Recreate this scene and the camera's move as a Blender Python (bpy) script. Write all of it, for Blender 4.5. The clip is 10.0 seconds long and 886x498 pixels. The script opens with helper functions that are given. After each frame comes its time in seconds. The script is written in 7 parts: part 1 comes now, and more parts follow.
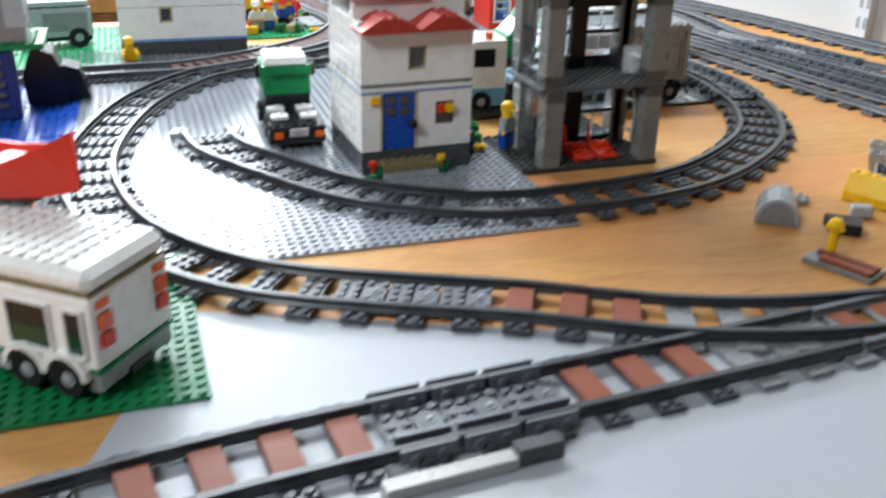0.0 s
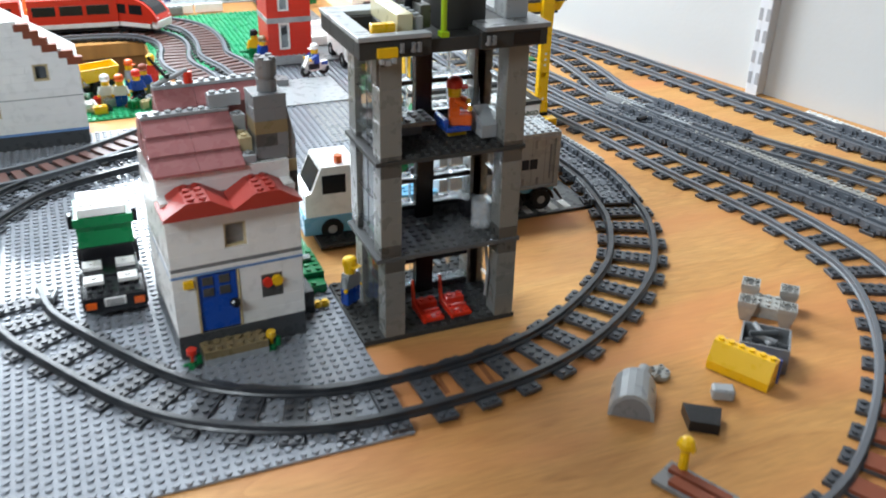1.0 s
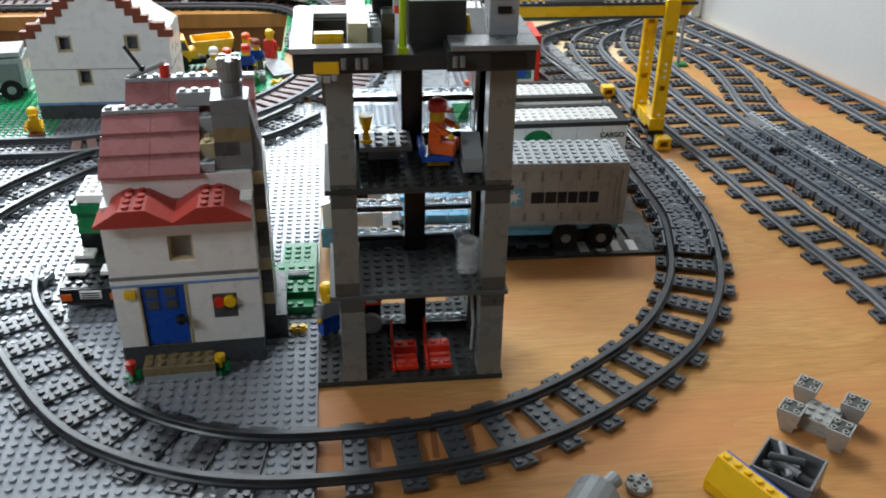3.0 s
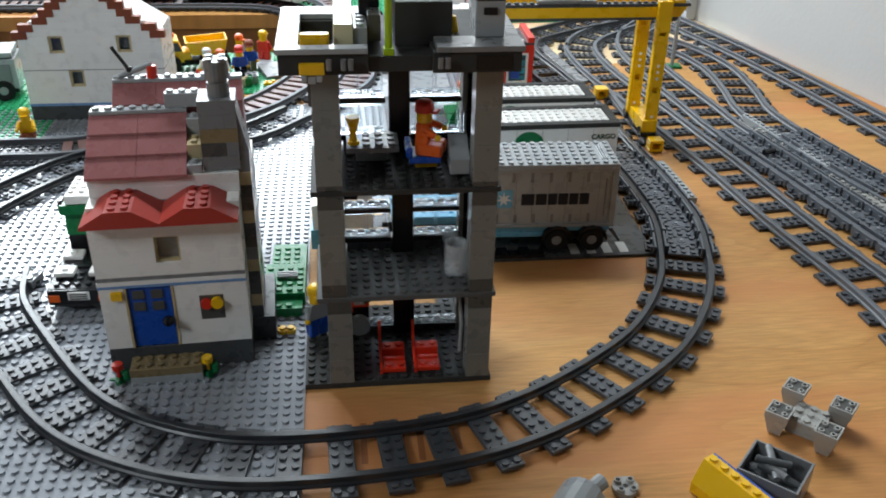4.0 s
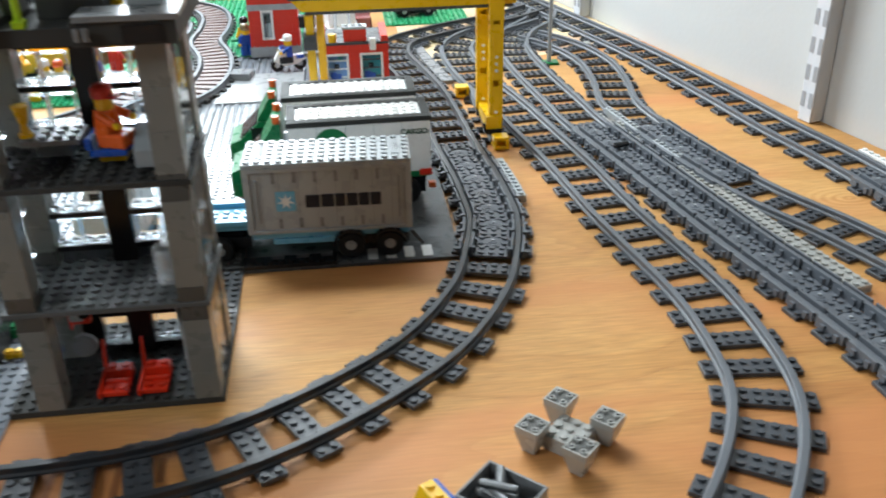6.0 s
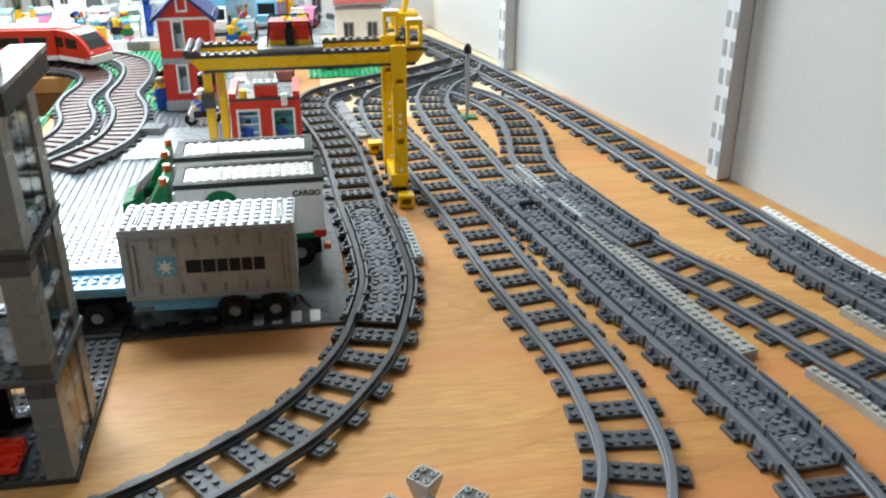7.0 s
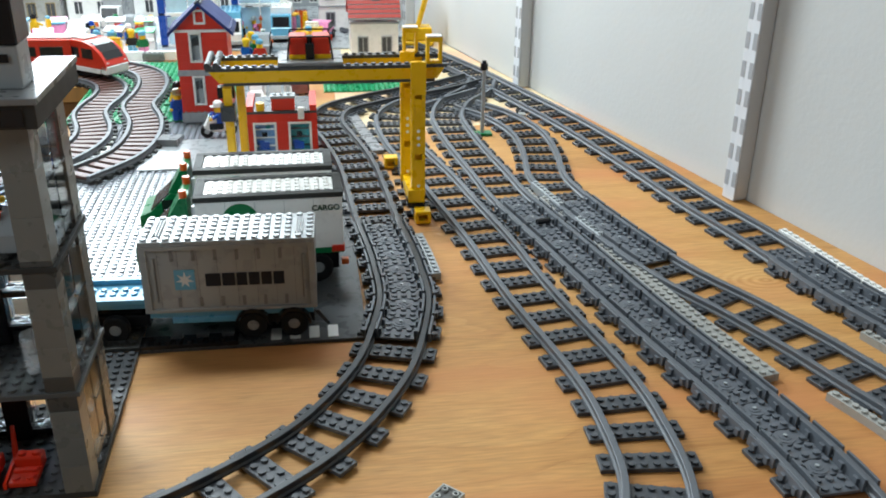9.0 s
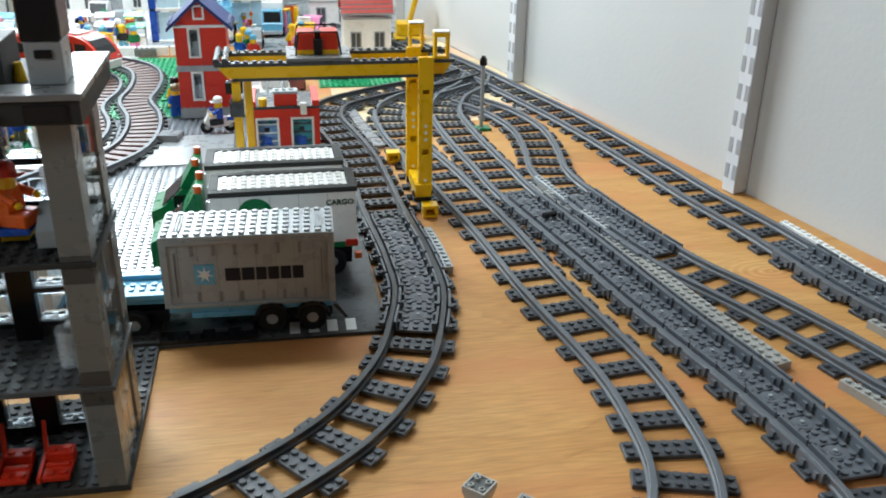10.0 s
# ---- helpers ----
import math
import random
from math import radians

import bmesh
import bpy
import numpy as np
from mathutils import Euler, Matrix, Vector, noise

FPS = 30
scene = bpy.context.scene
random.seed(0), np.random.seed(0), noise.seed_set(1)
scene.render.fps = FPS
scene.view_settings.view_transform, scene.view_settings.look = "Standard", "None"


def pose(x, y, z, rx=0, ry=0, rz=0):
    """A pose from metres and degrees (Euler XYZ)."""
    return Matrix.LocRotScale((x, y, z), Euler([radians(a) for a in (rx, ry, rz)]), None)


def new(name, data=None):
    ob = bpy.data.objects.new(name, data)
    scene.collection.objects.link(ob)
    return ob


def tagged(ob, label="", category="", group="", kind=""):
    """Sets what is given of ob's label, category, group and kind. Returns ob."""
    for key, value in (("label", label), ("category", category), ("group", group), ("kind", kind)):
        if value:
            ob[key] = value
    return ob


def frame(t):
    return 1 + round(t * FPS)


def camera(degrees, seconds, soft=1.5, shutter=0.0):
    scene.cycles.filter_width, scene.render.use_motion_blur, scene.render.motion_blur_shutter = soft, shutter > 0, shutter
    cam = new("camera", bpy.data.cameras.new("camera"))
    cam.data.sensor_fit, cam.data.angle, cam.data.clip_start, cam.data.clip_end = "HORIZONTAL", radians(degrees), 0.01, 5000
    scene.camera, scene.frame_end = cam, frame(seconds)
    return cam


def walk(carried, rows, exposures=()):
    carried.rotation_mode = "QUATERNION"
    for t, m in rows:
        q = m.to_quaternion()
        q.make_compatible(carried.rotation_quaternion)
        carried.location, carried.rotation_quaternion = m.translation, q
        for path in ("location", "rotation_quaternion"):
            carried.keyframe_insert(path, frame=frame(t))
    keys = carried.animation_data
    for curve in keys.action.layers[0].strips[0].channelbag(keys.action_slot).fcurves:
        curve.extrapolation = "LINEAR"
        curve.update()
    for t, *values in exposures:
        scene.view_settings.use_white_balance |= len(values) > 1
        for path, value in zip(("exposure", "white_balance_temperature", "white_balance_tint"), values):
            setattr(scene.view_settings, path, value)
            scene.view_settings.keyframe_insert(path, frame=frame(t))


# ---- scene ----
# ---------- the camera and its way ----------
cam = camera(51.84, 10.0, soft=1.9, shutter=0.5)
PATH = [
    (0.00, -0.2984, -0.6678, 0.2653, 65.28, -1.34, -18.30),
    (0.50, -0.2364, -0.6543, 0.3374, 64.68, -1.10, -20.15),
    (1.00, -0.1763, -0.5605, 0.3945, 62.28, -1.24, -22.55),
    (1.50, -0.1318, -0.5016, 0.3975, 61.06, -1.87, -18.03),
    (2.00, -0.0377, -0.4884, 0.3752, 60.63, -1.85, -9.14),
    (2.50, 0.0084, -0.4957, 0.3927, 60.35, -1.85, -5.94),
    (3.00, 0.0251, -0.5030, 0.3959, 60.27, -0.92, -6.22),
    (4.50, 0.0332, -0.5007, 0.3951, 60.40, -1.09, -6.18),
    (5.00, 0.0411, -0.4955, 0.3930, 60.38, -0.85, -5.97),
    (5.50, 0.1294, -0.4856, 0.3770, 62.35, 1.41, -7.25),
    (6.00, 0.2124, -0.4663, 0.3483, 61.82, 0.85, -6.90),
    (6.20, 0.2346, -0.4631, 0.3434, 61.97, 0.44, -6.75),
    (7.30, 0.2763, -0.4514, 0.3631, 65.14, 0.09, -9.38),
    (7.50, 0.2742, -0.4501, 0.3636, 65.45, -0.24, -8.50),
    (8.00, 0.2723, -0.4504, 0.3616, 65.86, -0.19, -8.50),
    (8.50, 0.2667, -0.4502, 0.3590, 65.41, -0.70, -8.45),
    (9.00, 0.2620, -0.4498, 0.3598, 65.22, -0.75, -8.38),
    (9.50, 0.2590, -0.4506, 0.3616, 65.11, -1.02, -8.28),
    (10.00, 0.2288, -0.4523, 0.3611, 64.96, -1.07, -9.96),
]
EXPOSURES = [(0.0, 0.46, 6850, 8), (1.3, 0.26, 6800, 7), (2.4, -0.20, 6950, 7), (5.0, -0.24, 6950, 7), (5.5, -0.16, 6900, 6), (6.0, 0.24, 6900, 5), (7.5, 0.08, 6900, 3), (10.0, -0.09, 6800, 3)]
walk(cam, [(t, pose(x, y, z, rx, ry, rz)) for t, x, y, z, rx, ry, rz in PATH], EXPOSURES)

# ---------- world and light ----------
world = bpy.data.worlds.new("room_air")
scene.world = world
world.use_nodes = True
world.node_tree.nodes["Background"].inputs[0].default_value = (0.85, 0.93, 1.0, 1)
world.node_tree.nodes["Background"].inputs[1].default_value = 0.15


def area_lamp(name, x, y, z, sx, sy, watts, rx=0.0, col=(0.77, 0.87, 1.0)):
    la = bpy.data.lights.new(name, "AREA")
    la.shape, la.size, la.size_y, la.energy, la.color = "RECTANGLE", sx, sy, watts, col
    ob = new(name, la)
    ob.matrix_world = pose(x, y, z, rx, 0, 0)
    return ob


# daylight through the two far windows, and two unseen fill lamps added for the fronts
area_lamp("window_light", -0.31, 2.598, 1.06, 0.88, 0.36, 36, -90)
area_lamp("window_light", -1.32, 2.598, 1.27, 0.86, 0.42, 66, -90)
# added fill over the city, then added fill from front left; no fitting hangs there
area_lamp("fill_light", -0.14, 0.94, 1.28, 0.90, 0.30, 27)
area_lamp("fill_light", -1.55, -0.90, 1.42, 0.80, 0.50, 27, 40)

# ---------- units of the toy bricks ----------
U, BH, PH = 0.008, 0.0096, 0.0032


class Mesh:
    """A plain list of corners and faces that grows box by box."""

    def __init__(self):
        self.v, self.f = [], []

    def add(self, vs, fs):
        n = len(self.v)
        self.v.extend(vs)
        self.f.extend([tuple(i + n for i in f) for f in fs])
        return self

    def box(self, x0, y0, z0, x1, y1, z1, c=0.0002):
        """A box with chamfered edges."""
        if x1 < x0: x0, x1 = x1, x0
        if y1 < y0: y0, y1 = y1, y0
        if z1 < z0: z0, z1 = z1, z0
        c = min(c, (x1 - x0) / 3, (y1 - y0) / 3, (z1 - z0) / 3)
        if c <= 0:
            vs = [(x, y, z) for z in (z0, z1) for y in (y0, y1) for x in (x0, x1)]
            return self.add(vs, [(0, 2, 3, 1), (4, 5, 7, 6), (0, 1, 5, 4), (2, 6, 7, 3), (0, 4, 6, 2), (1, 3, 7, 5)])
        vs, ix = [], {}
        for i, (x, sx) in enumerate(((x0, 1), (x1, -1))):
            for j, (y, sy) in enumerate(((y0, 1), (y1, -1))):
                for k, (z, sz) in enumerate(((z0, 1), (z1, -1))):
                    for a in range(3):
                        ix[i, j, k, a] = len(vs)
                        vs.append((x + (c * sx if a != 0 else 0), y + (c * sy if a != 1 else 0), z + (c * sz if a != 2 else 0)))
        fs = []
        ring = ((0, 0), (1, 0), (1, 1), (0, 1))
        for s in (0, 1):
            o = 1 if s else -1
            fs.append(tuple(ix[s, p, q, 0] for p, q in ring[::o]))
            fs.append(tuple(ix[p, s, q, 1] for p, q in ring[::-o]))
            fs.append(tuple(ix[p, q, s, 2] for p, q in ring[::o]))
        for p in (0, 1):
            for q in (0, 1):
                fs.append((ix[0, p, q, 1], ix[1, p, q, 1], ix[1, p, q, 2], ix[0, p, q, 2]))
                fs.append((ix[p, 0, q, 0], ix[p, 1, q, 0], ix[p, 1, q, 2], ix[p, 0, q, 2]))
                fs.append((ix[p, q, 0, 0], ix[p, q, 1, 0], ix[p, q, 1, 1], ix[p, q, 0, 1]))
        for i in (0, 1):
            for j in (0, 1):
                for k in (0, 1):
                    fs.append((ix[i, j, k, 0], ix[i, j, k, 1], ix[i, j, k, 2]))
        return self.add(vs, fs)

    def cyl(self, x, y, z0, z1, r, n=10, r2=None):
        r2 = r if r2 is None else r2
        a = [2 * math.pi * i / n for i in range(n)]
        vs = [(x + r * math.cos(t), y + r * math.sin(t), z0) for t in a] + [(x + r2 * math.cos(t), y + r2 * math.sin(t), z1) for t in a]
        fs = [(i, (i + 1) % n, n + (i + 1) % n, n + i) for i in range(n)] + [tuple(range(n, 2 * n)), tuple(range(n - 1, -1, -1))]
        return self.add(vs, fs)

    def rod(self, a, b, r, n=8, r2=None):
        """A round bar from a to b."""
        a, b = Vector(a), Vector(b)
        w = (b - a).normalized()
        u = w.orthogonal().normalized()
        v = w.cross(u)
        r2 = r if r2 is None else r2
        vs = []
        for p, q in ((a, r), (b, r2)):
            vs += [tuple(p + q * (math.cos(2 * math.pi * i / n) * u + math.sin(2 * math.pi * i / n) * v)) for i in range(n)]
        fs = [(i, (i + 1) % n, n + (i + 1) % n, n + i) for i in range(n)] + [tuple(range(n, 2 * n)), tuple(range(n - 1, -1, -1))]
        return self.add(vs, fs)

    def studs(self, x0, y0, nx, ny, z, n=8, keep=None):
        """Rows of studs, the first brick corner at x0, y0."""
        for i in range(nx):
            for j in range(ny):
                if keep is None or keep(i, j):
                    x, y = x0 + (i + 0.5) * U, y0 + (j + 0.5) * U
                    a = [2 * math.pi * k / n for k in range(n)]
                    r, h = 0.0024, 0.0017
                    vs = [(x + r * math.cos(t), y + r * math.sin(t), z) for t in a] + [(x + r * math.cos(t), y + r * math.sin(t), z + h) for t in a]
                    self.add(vs, [(k, (k + 1) % n, n + (k + 1) % n, n + k) for k in range(n)] + [tuple(range(n, 2 * n))])
        return self

    def prism(self, poly, lo, hi, axis="x"):
        """A polygon (p, q) pushed along an axis. x: (y, z); y: (x, z); z: (x, y)."""
        def at(p, q, s):
            return {"x": (s, p, q), "y": (p, s, q), "z": (p, q, s)}[axis]
        n = len(poly)
        vs = [at(p, q, lo) for p, q in poly] + [at(p, q, hi) for p, q in poly]
        fs = [tuple(range(n - 1, -1, -1)), tuple(range(n, 2 * n))] + [(i, (i + 1) % n, n + (i + 1) % n, n + i) for i in range(n)]
        return self.add(vs, fs)

    def ball(self, x, y, z, r, n=10, sz=1.0):
        m = n // 2
        vs = [(x, y, z - r * sz)]
        for j in range(1, m):
            b = math.pi * j / m
            vs += [(x + r * math.sin(b) * math.cos(2 * math.pi * i / n), y + r * math.sin(b) * math.sin(2 * math.pi * i / n), z - r * sz * math.cos(b)) for i in range(n)]
        vs.append((x, y, z + r * sz))
        fs = [(0, 1 + (i + 1) % n, 1 + i) for i in range(n)]
        for j in range(m - 2):
            fs += [(1 + j * n + i, 1 + j * n + (i + 1) % n, 1 + (j + 1) * n + (i + 1) % n, 1 + (j + 1) * n + i) for i in range(n)]
        k = len(vs) - 1
        fs += [(k, 1 + (m - 2) * n + i, 1 + (m - 2) * n + (i + 1) % n) for i in range(n)]
        return self.add(vs, fs)

    def move(self, m):
        self.v = [tuple(m @ Vector(p)) for p in self.v]
        return self

    def data(self, name, mat):
        me = bpy.data.meshes.new(name)
        me.from_pydata(self.v, [], self.f)
        bm = bmesh.new()
        bm.from_mesh(me)
        bmesh.ops.recalc_face_normals(bm, faces=bm.faces)
        bm.to_mesh(me)
        bm.free()
        if mat is not None:
            me.materials.append(mat)
        return me


def part(name, ms, mat, parent=None, label="", at=None):
    """One mesh object, under a thing or standing alone."""
    ob = new(name, ms if isinstance(ms, bpy.types.Mesh) else ms.data(name, mat))
    if parent is not None:
        ob.parent = parent
    if at is not None:
        ob.matrix_basis = at
    if label:
        ob["label"] = label
    return ob


def thing(name, at, label, category, group=""):
    ob = new(name)
    ob.empty_display_size = 0.01
    ob.matrix_basis = at
    return tagged(ob, label, category, group)


def bx(x0, y0, z0, x1, y1, z1, c=0.0002):
    return Mesh().box(x0, y0, z0, x1, y1, z1, c)


# ---------- materials ----------
def nodes(name):
    m = bpy.data.materials.new(name)
    m.use_nodes = True
    nt = m.node_tree
    return m, nt, nt.nodes["Principled BSDF"]


def plastic(name, col, rough=0.28, vary=0.05, bump=0.03):
    """Moulded toy plastic: even colour, faint dust and finger marks, shade varying a little from piece to piece."""
    m, nt, p = nodes(name)
    info = nt.nodes.new("ShaderNodeObjectInfo")
    geo = nt.nodes.new("ShaderNodeNewGeometry")
    n1 = nt.nodes.new("ShaderNodeTexNoise")
    n1.inputs["Scale"].default_value, n1.inputs["Detail"].default_value = 90, 4
    n2 = nt.nodes.new("ShaderNodeTexNoise")
    n2.inputs["Scale"].default_value, n2.inputs["Detail"].default_value = 900, 2
    nt.links.new(geo.outputs["Position"], n1.inputs["Vector"])
    nt.links.new(geo.outputs["Position"], n2.inputs["Vector"])
    add = nt.nodes.new("ShaderNodeMath")
    add.operation = "MULTIPLY_ADD"
    nt.links.new(info.outputs["Random"], add.inputs[0])
    add.inputs[1].default_value, add.inputs[2].default_value = vary, 1 - vary / 2
    mul = nt.nodes.new("ShaderNodeMath")
    mul.operation = "MULTIPLY_ADD"
    nt.links.new(n1.outputs["Fac"], mul.inputs[0])
    mul.inputs[1].default_value, mul.inputs[2].default_value = 0.10, 0.95
    both = nt.nodes.new("ShaderNodeMath")
    both.operation = "MULTIPLY"
    nt.links.new(add.outputs[0], both.inputs[0])
    nt.links.new(mul.outputs[0], both.inputs[1])
    mix = nt.nodes.new("ShaderNodeVectorMath")
    mix.operation = "SCALE"
    mix.inputs[0].default_value = col
    nt.links.new(both.outputs[0], mix.inputs["Scale"])
    nt.links.new(mix.outputs[0], p.inputs["Base Color"])
    ro = nt.nodes.new("ShaderNodeMapRange")
    nt.links.new(n1.outputs["Fac"], ro.inputs[0])
    ro.inputs["From Min"].default_value, ro.inputs["From Max"].default_value = 0.3, 0.7
    ro.inputs["To Min"].default_value, ro.inputs["To Max"].default_value = rough - 0.03, rough + 0.05
    nt.links.new(ro.outputs[0], p.inputs["Roughness"])
    bp = nt.nodes.new("ShaderNodeBump")
    bp.inputs["Strength"].default_value, bp.inputs["Distance"].default_value = bump, 0.0003
    nt.links.new(n2.outputs["Fac"], bp.inputs["Height"])
    nt.links.new(bp.outputs[0], p.inputs["Normal"])
    return m


LGREY = plastic("light_grey_plastic", (0.345, 0.365, 0.375))
DGREEN = plastic("dark_green_clear_plastic", (0.004, 0.05, 0.022), 0.15)
BASEGREY = plastic("baseplate_grey_plastic", (0.275, 0.295, 0.325), 0.18)
MGREY = plastic("mid_grey_plastic", (0.20, 0.205, 0.21))
DGREY = plastic("dark_grey_plastic", (0.064, 0.068, 0.072))
TRACK = plastic("track_grey_plastic", (0.055, 0.060, 0.069), 0.36)
RAILM = plastic("rail_grey_plastic", (0.105, 0.114, 0.128), 0.46)
# same rails as RAILM, colour darkened for the dim room the near ones reflect
RAILD = plastic("rail_shaded_plastic", (0.030, 0.033, 0.038), 0.32)
DECK = plastic("deck_grey_plastic", (0.108, 0.119, 0.136), 0.36)
OLDGREY = plastic("old_light_grey_plastic", (0.36, 0.355, 0.33))
OLDDARK = plastic("old_dark_grey_plastic", (0.075, 0.074, 0.068))
WHITE = plastic("white_plastic", (0.84, 0.83, 0.80), 0.28, 0.025)
PILLAR = plastic("pillar_grey_plastic", (0.190, 0.191, 0.176))
MIDFLOOR = plastic("mid_floor_grey_plastic", (0.10, 0.103, 0.103), 0.5)
CREAM = plastic("cream_plastic", (0.72, 0.66, 0.42))
SEATRED = plastic("seat_red_plastic", (0.72, 0.035, 0.012), 0.2)
BLACK = plastic("black_plastic", (0.014, 0.014, 0.016), 0.22)
RED = plastic("red_plastic", (0.66, 0.030, 0.012), 0.34)
ROOFRED = plastic("roof_red_plastic", (0.42, 0.035, 0.022), 0.46)
# base lightened towards pink: part of the roof's sheen is in the colour
DRED = plastic("dark_red_tile", (0.35, 0.135, 0.135), 0.27)
BLUE = plastic("blue_plastic", (0.008, 0.075, 0.42))
DBLUE = plastic("dark_blue_plastic", (0.009, 0.026, 0.15), 0.5)
AZURE = plastic("light_blue_plastic", (0.13, 0.40, 0.58))
PALEBLUE = plastic("pale_blue_plastic", (0.50, 0.72, 0.84))
SANDBLUE = plastic("mid_blue_plastic", (0.16, 0.30, 0.55))
YELLOW = plastic("yellow_plastic", (0.88, 0.51, 0.010))
ROOFDARK = plastic("roof_dark_grey_plastic", (0.046, 0.046, 0.044), 0.5)
ORANGE = plastic("orange_plastic", (0.80, 0.12, 0.01))
GREEN = plastic("green_plastic", (0.006, 0.17, 0.055))
BGREEN = plastic("bright_green_plastic", (0.030, 0.35, 0.15))
LIME = plastic("lime_plastic", (0.35, 0.55, 0.02), 0.15)
TAN = plastic("tan_plastic", (0.52, 0.42, 0.24))
DTAN = plastic("dark_tan_plastic", (0.24, 0.18, 0.09))
BROWN = plastic("reddish_brown_plastic", (0.235, 0.062, 0.030), 0.5)
# the reddish brown again, darkened to carry the shade on the far ties
DBROWN = plastic("shaded_brown_plastic", (0.115, 0.052, 0.042), 0.42)
PALEPINK = plastic("pale_pink_plastic", (0.70, 0.42, 0.42))
PINK = plastic("pink_plastic", (0.75, 0.25, 0.45))
TEAL = plastic("teal_plastic", (0.03, 0.28, 0.30))
RUBBER = plastic("black_rubber", (0.010, 0.010, 0.011), 0.7)
CHROME = plastic("silver_plastic", (0.55, 0.56, 0.58), 0.3)
INK = plastic("black_print", (0.016, 0.018, 0.026), 0.6)
PAINT = plastic("white_print", (0.78, 0.78, 0.76), 0.4)
for mat, level in ((RUBBER, 0.3), (BLACK, 0.3), (INK, 0.3), (DGREY, 0.3), (ROOFDARK, 0.16), (BROWN, 0.3), (MIDFLOOR, 0.16), (GREEN, 0.3)):
    mat.node_tree.nodes["Principled BSDF"].inputs["Specular IOR Level"].default_value = level


def clear(name, col, rough=0.03, mixf=0.55):
    m, nt, p = nodes(name)
    p.inputs["Base Color"].default_value = (*col, 1)
    p.inputs["Roughness"].default_value = rough
    p.inputs["Transmission Weight"].default_value = 1.0
    p.inputs["IOR"].default_value = 1.25
    return m


FROST = clear("clear_plastic_edge", (0.90, 0.95, 1.0), 0.18)
GLASS = clear("clear_plastic", (0.93, 0.97, 1.0))
FILM, _, film_p = nodes("thin_clear_plastic")
film_p.inputs["Base Color"].default_value = (0.85, 0.88, 0.9, 1)
film_p.inputs["Alpha"].default_value = 0.22
film_p.inputs["Roughness"].default_value = 0.08
BLUEGLASS = clear("light_blue_clear_plastic", (0.55, 0.82, 0.95))


def wood_material(name, a, b, c, knots=()):
    """Rotary-cut plywood: long wavy grain, cathedral bands, a few knots and pencil-dark flecks."""
    m, nt, p = nodes(name)
    L = nt.links.new
    geo = nt.nodes.new("ShaderNodeNewGeometry")
    mp = nt.nodes.new("ShaderNodeMapping")
    mp.inputs["Rotation"].default_value = (0, 0, radians(16))
    mp.inputs["Scale"].default_value = (1.0, 4.5, 1.0)
    L(geo.outputs["Position"], mp.inputs["Vector"])
    warp = nt.nodes.new("ShaderNodeTexNoise")
    warp.inputs["Scale"].default_value, warp.inputs["Detail"].default_value = 1.7, 3
    L(mp.outputs[0], warp.inputs["Vector"])
    bands = nt.nodes.new("ShaderNodeMath")
    bands.operation = "MULTIPLY"
    L(warp.outputs["Fac"], bands.inputs[0])
    bands.inputs[1].default_value = 120
    sn = nt.nodes.new("ShaderNodeMath")
    sn.operation = "SINE"
    L(bands.outputs[0], sn.inputs[0])
    fine = nt.nodes.new("ShaderNodeTexNoise")
    mp2 = nt.nodes.new("ShaderNodeMapping")
    mp2.inputs["Rotation"].default_value = (0, 0, radians(16))
    mp2.inputs["Scale"].default_value = (14, 260, 1)
    L(geo.outputs["Position"], mp2.inputs["Vector"])
    L(mp2.outputs[0], fine.inputs["Vector"])
    fine.inputs["Scale"].default_value, fine.inputs["Detail"].default_value = 1.0, 4
    big = nt.nodes.new("ShaderNodeTexNoise")
    big.inputs["Scale"].default_value, big.inputs["Detail"].default_value = 3.0, 3
    L(geo.outputs["Position"], big.inputs["Vector"])
    s1 = nt.nodes.new("ShaderNodeMath")
    s1.operation = "MULTIPLY_ADD"
    up = nt.nodes.new("ShaderNodeMath")
    up.operation = "MULTIPLY_ADD"
    L(sn.outputs[0], up.inputs[0])
    up.inputs[1].default_value, up.inputs[2].default_value = 0.5, 0.5
    thin = nt.nodes.new("ShaderNodeMath")
    thin.operation = "POWER"
    L(up.outputs[0], thin.inputs[0])
    thin.inputs[1].default_value = 4.0
    L(thin.outputs[0], s1.inputs[0])
    s1.inputs[1].default_value, s1.inputs[2].default_value = 0.075, -0.18
    s2 = nt.nodes.new("ShaderNodeMath")
    s2.operation = "MULTIPLY_ADD"
    L(fine.outputs["Fac"], s2.inputs[0])
    s2.inputs[1].default_value = 0.13
    L(s1.outputs[0], s2.inputs[2])
    s3 = nt.nodes.new("ShaderNodeMath")
    s3.operation = "MULTIPLY_ADD"
    L(big.outputs["Fac"], s3.inputs[0])
    s3.inputs[1].default_value = 1.15
    L(s2.outputs[0], s3.inputs[2])
    # growth bands: a slow darkening that stops at a sharp late-wood line
    mul = nt.nodes.new("ShaderNodeMath")
    mul.operation = "MULTIPLY"
    L(warp.outputs["Fac"], mul.inputs[0])
    mul.inputs[1].default_value = 7.0
    frac = nt.nodes.new("ShaderNodeMath")
    frac.operation = "FRACT"
    L(mul.outputs[0], frac.inputs[0])
    late = nt.nodes.new("ShaderNodeMath")
    late.operation = "POWER"
    L(frac.outputs[0], late.inputs[0])
    late.inputs[1].default_value = 3.0
    s4 = nt.nodes.new("ShaderNodeMath")
    s4.operation = "MULTIPLY_ADD"
    L(late.outputs[0], s4.inputs[0])
    s4.inputs[1].default_value = 0.13
